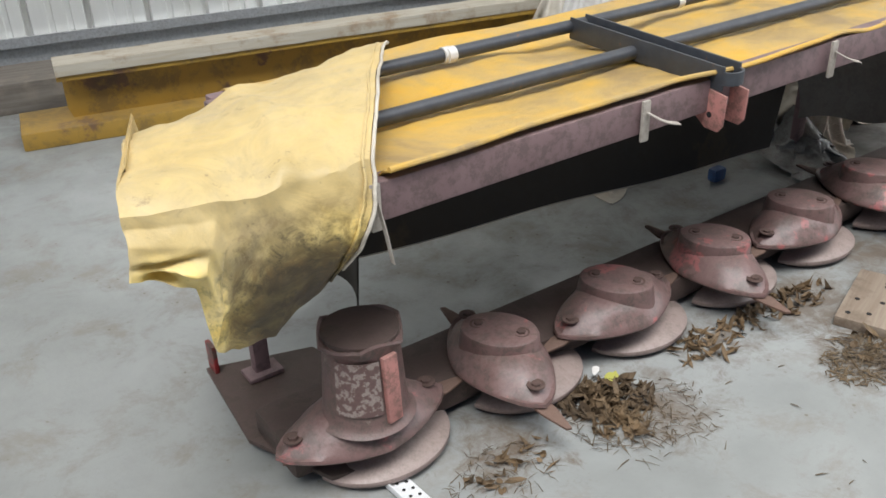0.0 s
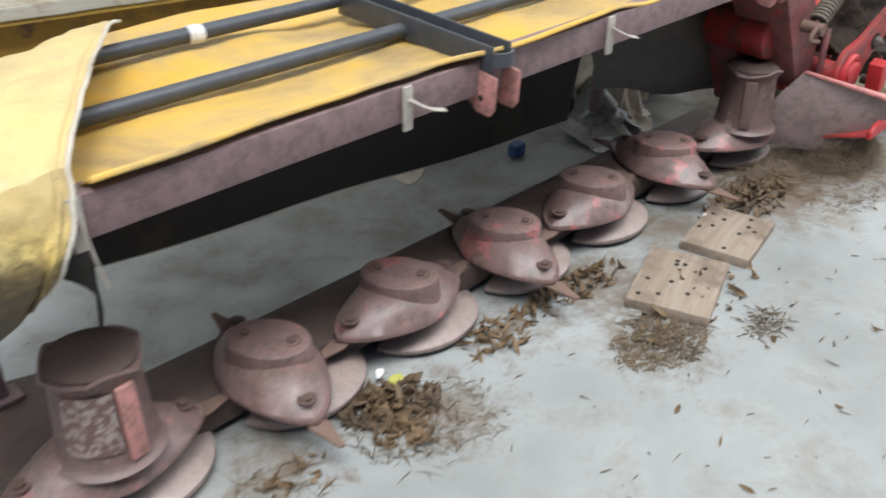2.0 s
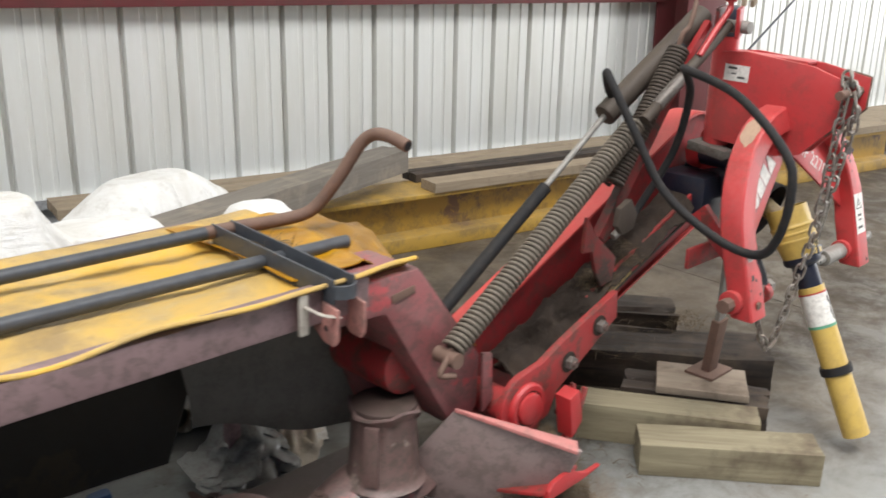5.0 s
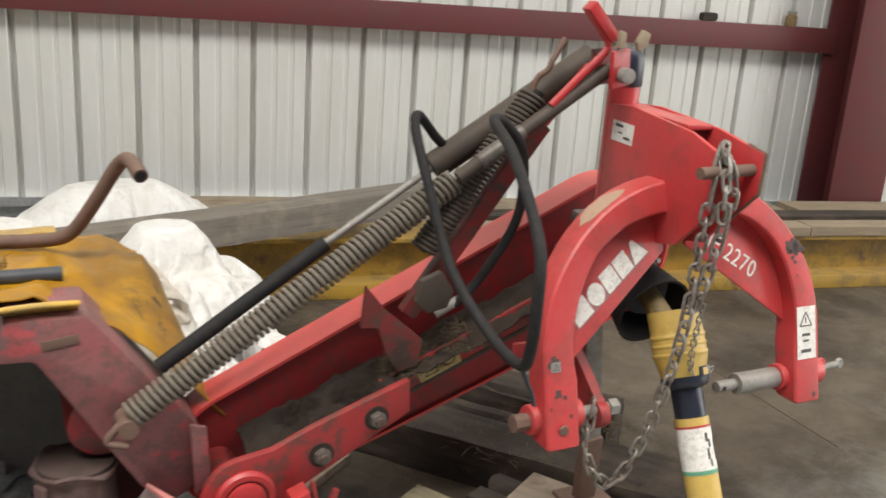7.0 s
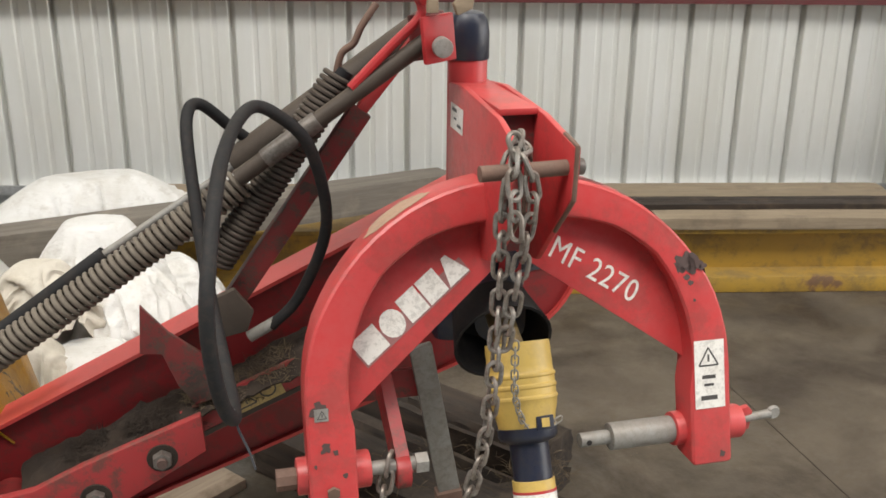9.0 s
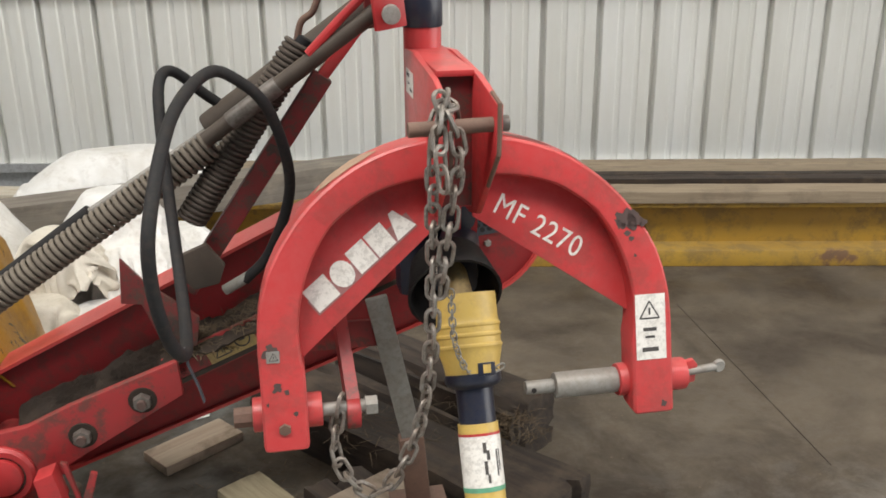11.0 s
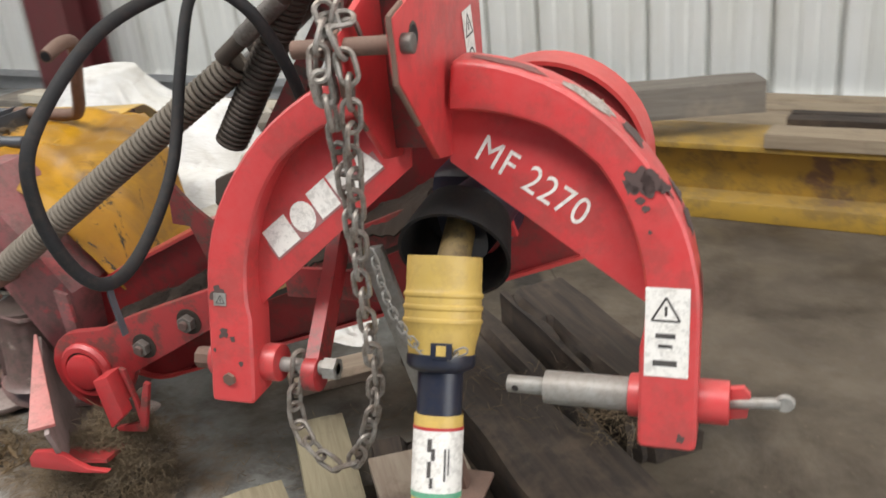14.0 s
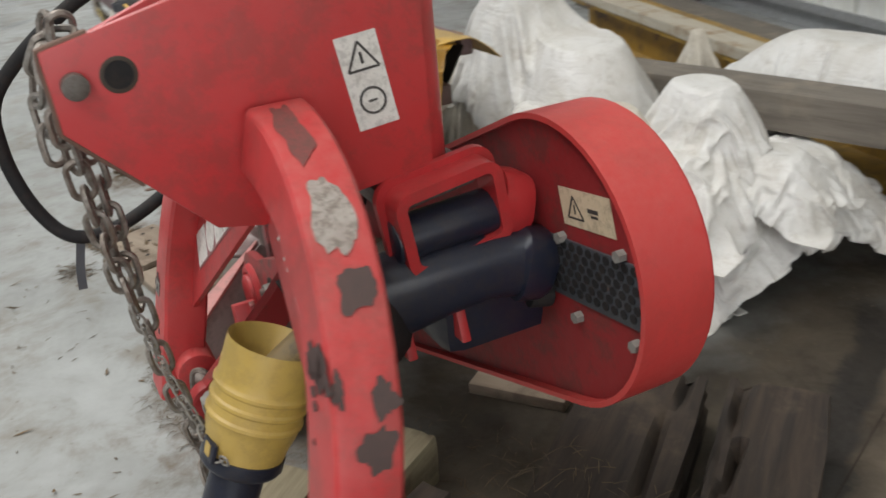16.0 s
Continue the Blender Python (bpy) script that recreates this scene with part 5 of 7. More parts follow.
part("arm_beam", beam((4.15, 1.78, 0.33), (4.98, 1.78, 0.67), 0.14, 0.012, bev=0.003), GREASE, mower, "dirty arm floor plate")
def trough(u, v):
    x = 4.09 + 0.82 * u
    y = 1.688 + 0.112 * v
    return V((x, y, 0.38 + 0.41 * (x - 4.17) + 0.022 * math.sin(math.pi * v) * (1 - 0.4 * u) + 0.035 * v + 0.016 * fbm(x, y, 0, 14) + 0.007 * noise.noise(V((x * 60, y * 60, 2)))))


# real dirt in the arm; its near-black colour includes the shade there
part("caked_dirt", grid_surface(trough, 90, 16, 0.006), DIRT, mower, "caked dirt lying in the arm, coloured darker for shade")
part("cross_pin", rod((4.05, 1.64, 0.295), (4.05, 1.94, 0.295), 0.045), RED_ARM, mower)

# ---- three-point hitch frame ----
CX, CZ = 5.03, 0.623
SH = Matrix(((1, 0, 0, 0), (0, 1, 0.25, -0.125), (0, 0, 1, 0), (0, 0, 0, 1)))  # the arch leans back


ARCH_A = [0, 5, 15, 25, 35, 45, 60, 75, 90]
ARCH_OUT = [0.402, 0.404, 0.411, 0.416, 0.416, 0.416, 0.414, 0.409, 0.405]
ARCH_IN = [0.318, 0.325, 0.335, 0.344, 0.353, 0.36, 0.355, 0.341, 0.328]


def arch_r(table, deg):
    """Radius of the arch, which is squarer than a circle, at an angle over the level."""
    return float(np.interp(90 - abs(90 - deg), ARCH_A, table))


def arch_pts(table, grow=0.0):
    """One edge of the arch from one foot over the top to the other foot."""
    foot = table[0] + grow
    pts = [V((CX - foot, 0, 0.48)), V((CX - foot, 0, 0.56))]
    for i in range(37):
        d_ = 180 - 180 * i / 36
        r_ = arch_r(table, d_) + grow
        pts.append(V((CX + r_ * math.cos(radians(d_)), 0, CZ + r_ * math.sin(radians(d_)))))
    return pts + [V((CX + foot, 0, 0.56)), V((CX + foot, 0, 0.48))]


hitch = part("hitch_frame", bmesh.new(), RED_ARCH, mower, "bright red arched three-point hitch frame, paint scuffed")


def arch_leg(side):
    b = bmesh.new()
    po, pi = arch_pts(ARCH_OUT), arch_pts(ARCH_IN)
    half = len(po) // 2
    idx = range(0, half) if side < 0 else range(half + 1, len(po))
    po, pi = [po[i] for i in idx], [pi[i] for i in idx]
    y0, y1 = 1.325, 1.395
    rings = [[b.verts.new(q + V((0, y, 0))) for q in pth] for pth, y in ((po, y0), (po, y1), (pi, y1), (pi, y0))]
    for r0, r1 in zip(rings, rings[1:] + rings[:1]):
        for i in range(len(po) - 1):
            b.faces.new((r0[i], r0[i + 1], r1[i + 1], r1[i]))
    for i in (0, len(po) - 1):
        b.faces.new([r[i] for r in rings])
    bmesh.ops.recalc_face_normals(b, faces=b.faces)
    b.transform(SH)
    return bevel(b, 0.011, 3, 50)


for sd in (-1, 1):
    part("leg", arch_leg(sd), RED_ARCH, hitch)
webL, webR = [], []
inner = arch_pts(ARCH_IN, 0.011)
half = len(inner) // 2
for i in range(0, half):
    webL.append((inner[i].x, inner[i].z))
webL = [p for p in webL if p[1] > 0.6] + [(4.985, 0.96), (4.985, 0.86), (4.72, 0.64)]
for i in range(half + 1, len(inner)):
    webR.append((inner[i].x, inner[i].z))
webR = [(5.05, 0.96)] + [p for p in webR if p[1] > 0.66] + [(5.37, 0.66), (5.05, 0.87)]
for w_ in (webL, webR):
    b = prism(w_, (0, 1.369, 0), (1, 0, 0), (0, 0, 1), -0.01, 0.0015)
    b.transform(SH)
    part("web", b, RED_ARCH, hitch)

# mast plates, clevis and post, turned a little against the arch
MT = Matrix.Translation((5.007, 1.5, 0)) @ Matrix.Rotation(radians(1.5), 4, "Z")
plate = [(-0.234, 1.12), (-0.23, 1.035), (-0.095, 0.892), (-0.04, 0.88), (0.186, 0.9), (0.19, 1.165), (0.1, 1.17), (-0.1, 1.15)]
inner_plate = [(-0.226, 1.1), (-0.221, 1.02), (-0.095, 0.892), (-0.04, 0.88), (0.186, 0.9), (0.19, 1.165), (0.1, 1.17), (-0.1, 1.145)]
for x, outline in ((0.034, plate), (-0.046, inner_plate)):
    mp = part("mast_plate", prism(outline, (x, 0, 0), (0, 1, 0), (0, 0, 1), 0.012, 0.003), RED_ARCH, hitch, "red mast side plate", at=MT)
    tip = [outline[-1], outline[0], outline[1], outline[2]]
    edge = [V((x + 0.006, a_[0] + (b_[0] - a_[0]) * k_ / 8, a_[1] + (b_[1] - a_[1]) * k_ / 8)) for a_, b_ in zip(tip, tip[1:]) for k_ in range(8)]
    part("worn_edge", sweep([q_ + 0.001 * noise.noise_vector(q_ * 60) for q_ in edge[5:21]], 0.0042, 8), RUST, mp, "rusty worn plate edge", at=MT)
part("mast_top", beam((0, -0.08, 1.15), (0, 0.19, 1.163), 0.07, 0.012, bev=0.003), RED_ARCH, hitch, at=MT)
# dark red here stands in for the shade between the mast plates
part("mast_front", beam((0, -0.06, 0.9), (0, -0.06, 1.15), 0.012, 0.07, up=(1, 0, 0), bev=0.002), RED_GRIMY_SHADED, hitch, at=MT)
part("mast_post", rod((-0.008, 0.188, 0.874), (-0.008, 0.188, 1.215), 0.0385, seg=28, bev=0.008), RED_ARCH, hitch, at=MT)
part("post_cap", lathe([(0, 0.0405), (0.004, 0.042), (0.05, 0.0415), (0.072, 0.038), (0.085, 0.03), (0.09, 0.018)], (-0.008, 0.188, 1.208), (0, 0, 1), 28), NAVY, hitch, "dark blue worn post cap", at=MT)
part("top_pin", rod((-0.11, -0.208, 1.0795), (0.06, -0.208, 1.083), 0.0128), RUST, hitch, "rusty top link pin", at=MT)
part("pin_head", rod((0.046, -0.208, 1.083), (0.062, -0.208, 1.083), 0.0138, bev=0.002), STEEL_DIRTY, hitch, at=MT)
part("mast_hole", rod((0.043, -0.163, 1.085), (0.0475, -0.163, 1.085), 0.0148), BLACK, hitch, at=MT)
part("hole_rim", lathe([(0.0, 0.0148), (0.0006, 0.015), (0.0006, 0.0185), (0.0, 0.0195)], (0.0462, -0.163, 1.085), (1, 0, 0), 24), GREASE, hitch, at=MT)

# lower pins
for x0, x1, nm in ((5.33, 5.475, 1), (4.61, 4.74, -1)):
    part("pin_collar", rod((x0, 1.385, 0.53), (x1, 1.385, 0.53), 0.033, seg=24, bev=0.004), RED_ARCH, hitch)
pr = part("lower_pin", rod((5.2, 1.385, 0.53), (5.33, 1.385, 0.53), 0.026, seg=24, bev=0.003), STEEL, hitch, "grey steel lower link pin")
part("pin_tip", rod((5.14, 1.385, 0.53), (5.2, 1.385, 0.53), 0.014, seg=16, bev=0.003), STEEL, pr)
part("pin_tab", prism([(0, -0.026), (0.026, -0.02), (0.03, 0.018), (0.02, 0.03), (0, 0.026)], (5.474, 1.392, 0.53), (1, 0, 0), (0, 0, 1), 0.012, 0.002), RED_ARCH, hitch)
part("pin_end", rod((5.47, 1.385, 0.53), (5.545, 1.38, 0.54), 0.0085, seg=12, bev=0.002), STEEL, pr)
part("pin_eye", lathe([(-0.005, 0.006), (-0.006, 0.011), (0, 0.0145), (0.006, 0.011), (0.005, 0.006)], (5.55, 1.38, 0.541), (0, -1, 0.1), 18), STEEL, pr)
part("pin_hole", rod((5.155, 1.3708, 0.53), (5.155, 1.3725, 0.53), 0.0055, seg=12), BLACK, pr)
pl = part("lower_pin", rod((4.7, 1.385, 0.527), (4.845, 1.385, 0.527), 0.013, seg=20, bev=0.003), STEEL, hitch)
part("pin_end", rod((4.575, 1.385, 0.527), (4.61, 1.385, 0.527), 0.02, seg=8), RUST, pl)
part("nut", rod((4.822, 1.385, 0.527), (4.845, 1.385, 0.527), 0.02, seg=6), STEEL, pl)
part("leg_bolt", bolt((4.668, 1.33, 0.524), (0, -1, 0), 0.012, 0.006), RUST, hitch)
lk = part("link_arm", sweep([(4.8, 1.375, 0.505), (4.797, 1.42, 0.545), (4.79, 1.52, 0.635), (4.785, 1.6, 0.72)], 0, profile=[(-0.012, -0.026), (0.012, -0.026), (0.012, 0.026), (-0.012, 0.026)]), RED_ARM, hitch, "red link arm")
part("link_eye", rod((4.786, 1.385, 0.515), (4.812, 1.385, 0.515), 0.031, seg=22, bev=0.003), RED_ARM, lk)
part("stop_bracket", box((0.2, 0.012, 0.06), (4.77, 1.56, 0.6), 0.003), RED_ARM, hitch)

# parking stand
st = part("stand", beam((4.945, 1.575, 0.3), (4.865, 1.53, 0.69), 0.045, 0.014, up=(0, 1, 0), bev=0.003), STEEL, mower, "grey steel parking stand")
part("stand_leg", beam((4.955, 1.6, 0.14), (4.935, 1.57, 0.34), 0.055, 0.03, up=(0, 1, 0), bev=0.004), RUST, st, "rusty lower leg")
part("stand_foot", box((0.13, 0.1, 0.01), (4.955, 1.6, 0.146), 0.003), RUST, st)

# gearbox and universal joint behind the arch
part("gearbox", box((0.14, 0.2, 0.16), (5.0, 1.77, 0.7), 0.03), NAVY, mower, "dark blue gearbox casting")


def rounded_frame(w, h, r, t, depth):
    """A rounded rectangular frame standing in the plane of y and z."""
    b = bmesh.new()
    rings = []
    for g, x in ((0, 0), (0, depth), (-t, depth), (-t, 0)):
        ring_ = []
        for cx_, cy_, a0 in ((w / 2 - r, h / 2 - r, 0), (-w / 2 + r, h / 2 - r, 90), (-w / 2 + r, -h / 2 + r, 180), (w / 2 - r, -h / 2 + r, 270)):
            for k_ in range(6):
                a_ = radians(a0 + 18 * k_)
                ring_.append(b.verts.new((x, cx_ + (r + g) * math.cos(a_), cy_ + (r + g) * math.sin(a_))))
        rings.append(ring_)
    m_ = len(rings[0])
    for r0, r1 in zip(rings, rings[1:] + rings[:1]):
        for k_ in range(m_):
            b.faces.new((r0[k_], r0[(k_ + 1) % m_], r1[(k_ + 1) % m_], r1[k_]))
    return b


def loft(rings_, seg=24):
    """A casting: rounded sections of (centre, half width across, half height) joined along their centres."""
    b = bmesh.new()
    made = []
    for i, (c_, hw, hh) in enumerate(rings_):
        t_ = (V(rings_[min(i + 1, len(rings_) - 1)][0]) - V(rings_[max(i - 1, 0)][0])).normalized()
        u_ = t_.cross(V((0, 0, 1))).normalized()
        w_ = u_.cross(t_)
        ring_ = []
        for k_ in range(seg):
            a_ = 2 * math.pi * k_ / seg
            q = (abs(math.cos(a_)) ** 2.8 + abs(math.sin(a_)) ** 2.8) ** (-1 / 2.8)
            ring_.append(b.verts.new(V(c_) + u_ * hw * q * math.cos(a_) + w_ * hh * q * math.sin(a_)))
        made.append(ring_)
    for r0, r1 in zip(made, made[1:]):
        for k_ in range(seg):
            b.faces.new((r0[k_], r0[(k_ + 1) % seg], r1[(k_ + 1) % seg], r1[k_]))
    b.faces.new(made[0])
    b.faces.new(made[-1])
    return b


YK = Matrix.Translation((5.045, 1.69, 0.838)) @ Matrix.Rotation(radians(8), 4, "X")
yoke = part("gearbox_yoke", rounded_frame(0.152, 0.118, 0.024, 0.015, 0.05), RED, mower, "red rounded yoke frame", at=YK)
part("yoke_flange", rounded_frame(0.172, 0.136, 0.03, 0.02, 0.012), RED, yoke, at=YK)
part("yoke_collar", loft([((5.06, 1.764, 0.83), 0.032, 0.05), ((5.06, 1.79, 0.825), 0.034, 0.046), ((5.06, 1.808, 0.822), 0.03, 0.038)]), RED, yoke)
part("yoke_roller", rod((5.06, 1.612, 0.816), (5.06, 1.77, 0.824), 0.031, seg=24, bev=0.006), NAVY, yoke, "dark blue roller in the yoke")
part("gearbox_top", box((0.13, 0.13, 0.03), Matrix.Translation((4.985, 1.68, 0.868)) @ Matrix.Rotation(radians(8), 4, "X"), 0.006), STEEL_DIRTY, mower, "bare dusty gearbox top plate")
gba = part("gearbox_arm", loft([((5.03, 1.55, 0.725), 0.05, 0.062), ((5.055, 1.62, 0.742), 0.045, 0.055), ((5.07, 1.68, 0.752), 0.04, 0.048), ((5.078, 1.74, 0.755), 0.036, 0.045), ((5.082, 1.775, 0.75), 0.037, 0.046), ((5.084, 1.78, 0.749), 0.043, 0.052), ((5.088, 1.808, 0.741), 0.042, 0.05), ((5.09, 1.822, 0.736), 0.034, 0.042)]), NAVY, mower, "dark blue gearbox casting arm")
part("gearbox_end", rod((5.092, 1.79, 0.7), (5.1, 1.822, 0.694), 0.02, 0.018, 16, bev=0.004), BLACK, gba)
for y_ in (1.62, 1.7):
    part("gearbox_rib", prism([(0, 0), (0.07, 0.0), (0.05, 0.06), (0.0, 0.075)], (5.02, y_, 0.655), (1, 0, 0), (0, 0, 1), 0.014, 0.003), RED, mower)
bell = part("bell_guard", lathe([(0, 0.05), (0.03, 0.08), (0.12, 0.098), (0.12, 0.092), (0.03, 0.074), (0.004, 0.04)], (5.025, 1.62, 0.735), (0, -0.85, -0.35)), BLACK, mower, "black plastic shaft bell guard")

# springs, cylinder, turnbuckle
P_LO, P_UP = V((3.845, 1.69, 0.52)), V((4.56, 1.7, 0.985))


def coil(p0, p1, r, wire, turns, bm=None):
    d = (p1 - p0)
    z = d.normalized()
    x = z.orthogonal().normalized()
    y = z.cross(x)
    n = int(turns * 14)
    return sweep([p0 + d * (i / n) + x * r * math.cos(2 * math.pi * turns * i / n) + y * r * math.sin(2 * math.pi * turns * i / n) for i in range(n + 1)], wire, 8, bm)


part("spring", coil(P_LO, P_UP, 0.027, 0.0054, 60), SPRING, mower, "long dusty steel coil spring")
part("spring_core", rod(P_LO, P_UP, 0.019), GREASE, mower)
part("spring_hook", sweep(spline([P_LO, P_LO + V((-0.03, -0.01, -0.02)), P_LO + V((-0.05, -0.01, -0.05)), P_LO + V((-0.01, -0.02, -0.06))], 5), 0.008), RUST, mower)
part("spring", coil(V((4.5, 1.72, 0.82)), V((4.75, 1.7, 1.18)), 0.028, 0.0054, 38), GREASE, mower, "upper dusty steel coil spring")
cyl = part("hydraulic_cylinder", rod((4.55, 1.8, 0.995), (4.93, 1.74, 1.27), 0.034, seg=24, bev=0.006), GREASE, mower, "black greasy hydraulic cylinder")
part("cylinder_rod", rod((4.28, 1.79, 0.825), (4.56, 1.8, 1.0), 0.009, seg=12), STEEL, cyl, "bare steel rod")
part("spring_core", rod((4.51, 1.72, 0.83), (4.76, 1.7, 1.19), 0.018), BLACK, mower)
part("hook", sweep(spline([(4.74, 1.7, 1.17), (4.752, 1.695, 1.22), (4.775, 1.69, 1.24), (4.79, 1.69, 1.27), (4.82, 1.7, 1.31)], 6), 0.007), RUST, mower, "rusty bent hook")
part("cylinder_rod_cover", rod((3.92, 1.8, 0.57), (4.29, 1.79, 0.83), 0.018, seg=14), BLACK, cyl)
srod = part("stay_rod", rod((4.55, 1.665, 1.0), (4.9, 1.635, 1.247), 0.0165, seg=14), GREASE, mower, "dark greasy stay rod")
part("worn_sleeve", rod((4.6, 1.661, 1.035), (4.7, 1.652, 1.106), 0.019, seg=16, bev=0.003), STEEL_DIRTY, srod, "pale worn steel sleeve")
stay = part("stay_bar", beam((4.475, 1.735, 0.66), (4.792, 1.72, 1.112), 0.044, 0.03, up=(0, 1, 0), bev=0.004), RED_GRIMY_SHADED, mower, "grime-covered red stay bar")
part("stay_end", beam((4.775, 1.722, 1.09), (4.9, 1.7, 1.25), 0.024, 0.02, up=(0, 1, 0), bev=0.004), RED, stay)
part("stay_lug", prism([(0, 0), (0.05, 0.01), (0.065, 0.05), (0.03, 0.1), (-0.02, 0.08), (-0.03, 0.03)], (4.5, 1.69, 0.68), (1, 0, 0), (0, 0, 1), 0.02, 0.004), GREASE, stay)
tbk = part("top_bracket", beam((4.885, 1.6, 1.25), (4.948, 1.622, 1.258), 0.012, 0.085, bev=0.004), RED, mower, "red bracket plates with caked dirt")
part("bracket_plate", beam((4.875, 1.66, 1.25), (4.945, 1.672, 1.258), 0.012, 0.085, bev=0.004), RED_GRIMY_SHADED, tbk)
part("bracket_bolt", rod((4.918, 1.575, 1.24), (4.925, 1.67, 1.243), 0.018, seg=18, bev=0.003), STEEL, tbk)
part("bracket_wing", prism([(0, 0), (0.03, 0.012), (0.035, 0.04), (0.012, 0.048), (-0.008, 0.02)], (4.945, 1.6, 1.295), (1, 0.2, 0), (0, 0, 1), 0.012, 0.003), WOOD_TAN, tbk, "pale dirty lug")
part("bracket_wing", prism([(0, 0), (0.022, 0.0), (0.02, 0.035), (0.002, 0.04)], (4.89, 1.6, 1.3), (1, 0.2, 0), (0, 0, 1), 0.012, 0.003), WOOD_TAN, tbk)
part("lock_lever", sweep(spline([(4.76, 1.64, 1.165), (4.83, 1.635, 1.235), (4.882, 1.63, 1.285), (4.89, 1.63, 1.31), (4.875, 1.63, 1.335)], 5), 0.009, 10), RED, mower, "red lock lever")
part("lever_pad", beam((4.9, 1.63, 1.318), (4.828, 1.63, 1.39), 0.028, 0.034, up=(0, 1, 0), bev=0.005), RED, mower, "bright red lever pad")
part("latch", prism([(4.344, 0.655), (4.352, 0.755), (4.4, 0.695), (4.5, 0.61), (4.49, 0.545), (4.44, 0.535), (4.41, 0.58), (4.385, 0.65)], (0, 1.7, 0), (1, 0, 0), (0, 0, 1), 0.012, 0.002), RED_GRIMY_SHADED, mower, "dark red latch plate")
part("latch_bolt", rod((4.448, 1.69, 0.584), (4.448, 1.715, 0.584), 0.02, seg=16, bev=0.003), GREASE, mower)

# hoses
part("hose", sweep(spline([(4.6, 1.735, 0.67), (4.66, 1.72, 0.74), (4.71, 1.66, 0.9), (4.68, 1.61, 1.06), (4.62, 1.59, 1.13), (4.57, 1.56, 1.145), (4.52, 1.38, 1.1), (4.49, 1.225, 0.98), (4.483, 1.2, 0.88), (4.495, 1.225, 0.77), (4.512, 1.28, 0.715), (4.505, 1.39, 0.735), (4.485, 1.54, 0.83), (4.47, 1.64, 0.98), (4.465, 1.72, 1.1), (4.49, 1.76, 1.125), (4.55, 1.79, 1.07), (4.6, 1.8, 1.03)], 8), 0.0115, 12), BLACK, mower, "black looped hydraulic hose")
part("hose_fitting", rod((4.61, 1.735, 0.68), (4.555, 1.742, 0.648), 0.012), STEEL, mower)
part("hose_tie", sweep(spline([(4.512, 1.28, 0.728), (4.516, 1.272, 0.7), (4.53, 1.262, 0.665), (4.538, 1.258, 0.635)], 4), 0, profile=[(-0.007, -0.0015), (0.007, -0.0015), (0.007, 0.0015), (-0.007, 0.0015)]), DARK_STEEL, mower, "dark grey plastic tie")

# ---- drive shaft ----
D0, D1 = V((5.025, 1.56, 0.72)), V((5.04, 1.12, 0.02))
J = V((5.028, 1.47, 0.71))
ax = (V((5.037, 1.225, 0.232)) - V((5.03, 1.42, 0.642))).normalized()
shaft = thing("drive_shaft", D1, "yellow guarded drive shaft hanging from the gearbox to the floor", "drive shaft")
c0 = V((5.032, 1.425, 0.66)) - ax * 0.06
cup = [(0.08, 0.03), (0.06, 0.045), (0.004, 0.0575), (0, 0.0605)]
cup += [(0.008 + 0.009 * i, 0.0607 + (0.0006 if i % 2 else 0)) for i in range(6)]
for a_ in (0.06, 0.08, 0.101):
    cup += [(a_ - 0.004, 0.062), (a_ - 0.001, 0.0645), (a_ + 0.003, 0.0645), (a_ + 0.006, 0.0622)]
cup += [(0.118, 0.0605), (0.134, 0.056), (0.15, 0.0535), (0.158, 0.053), (0.16, 0.03)]
part("shaft_cup", lathe(cup, c0, ax), PTO_YELLOW, shaft, "ribbed yellow plastic cup", smooth=30)
part("shaft_joint", rod(c0 + ax * 0.075, J + V((0, 0.1, 0.03)), 0.03, 0.026, 18), PTO_DIRTY, shaft, "greasy yoke")
part("shaft_collar", lathe([(0.152, 0.046), (0.155, 0.055), (0.17, 0.0555), (0.177, 0.051), (0.184, 0.0365), (0.252, 0.036)], c0, ax), NAVY, shaft, "dark blue plastic collar")
tb = part("shaft_tube", rod(c0 + ax * 0.25, c0 + ax * 0.72, 0.0395, seg=28), PTO_YELLOW, shaft, "yellow plastic tube")
part("shaft_label", lathe([(0.27, 0.0402), (0.27, 0.0403), (0.375, 0.0403), (0.375, 0.0402)], c0, ax), WHITE, tb)
part("label_edge", lathe([(0.268, 0.0402), (0.268, 0.0405), (0.273, 0.0405), (0.273, 0.0402)], c0, ax), RED, tb, "thin red label edge")
part("label_edge", lathe([(0.369, 0.0402), (0.369, 0.0405), (0.378, 0.0405), (0.378, 0.0402)], c0, ax), painted("green_print", (0.08, 0.35, 0.2), (0.1, 0.3, 0.2), (0.3, 0.3, 0.25), 0.2), tb, "thin green label edge")
sd = V((0.1, -1, 0))
sd = (sd - ax * sd.dot(ax)).normalized()
side = ax.cross(sd)
for da, ds, ln_, w_ in ((0.285, 0.004, 0.02, 0.007), (0.3, -0.002, 0.018, 0.006), (0.32, 0.004, 0.025, 0.006), (0.345, 0.0, 0.016, 0.005), (0.3, -0.02, 0.05, 0.003), (0.3, -0.025, 0.04, 0.002)):
    rr_ = math.sqrt(0.0404 ** 2 - ds ** 2)
    pc = c0 + ax * da + sd * (rr_ + 0.0002) + side * ds
    part("print", beam(pc, pc + ax * ln_, w_, 0.0012, up=(sd * rr_ + side * ds), bev=0.0), INK, tb)
clip = part("collar_clip", beam(c0 + ax * 0.135 + sd * 0.055 - side * 0.012, c0 + ax * 0.16 + sd * 0.054 - side * 0.012, 0.034, 0.006, up=sd, bev=0.0015), NAVY, shaft)
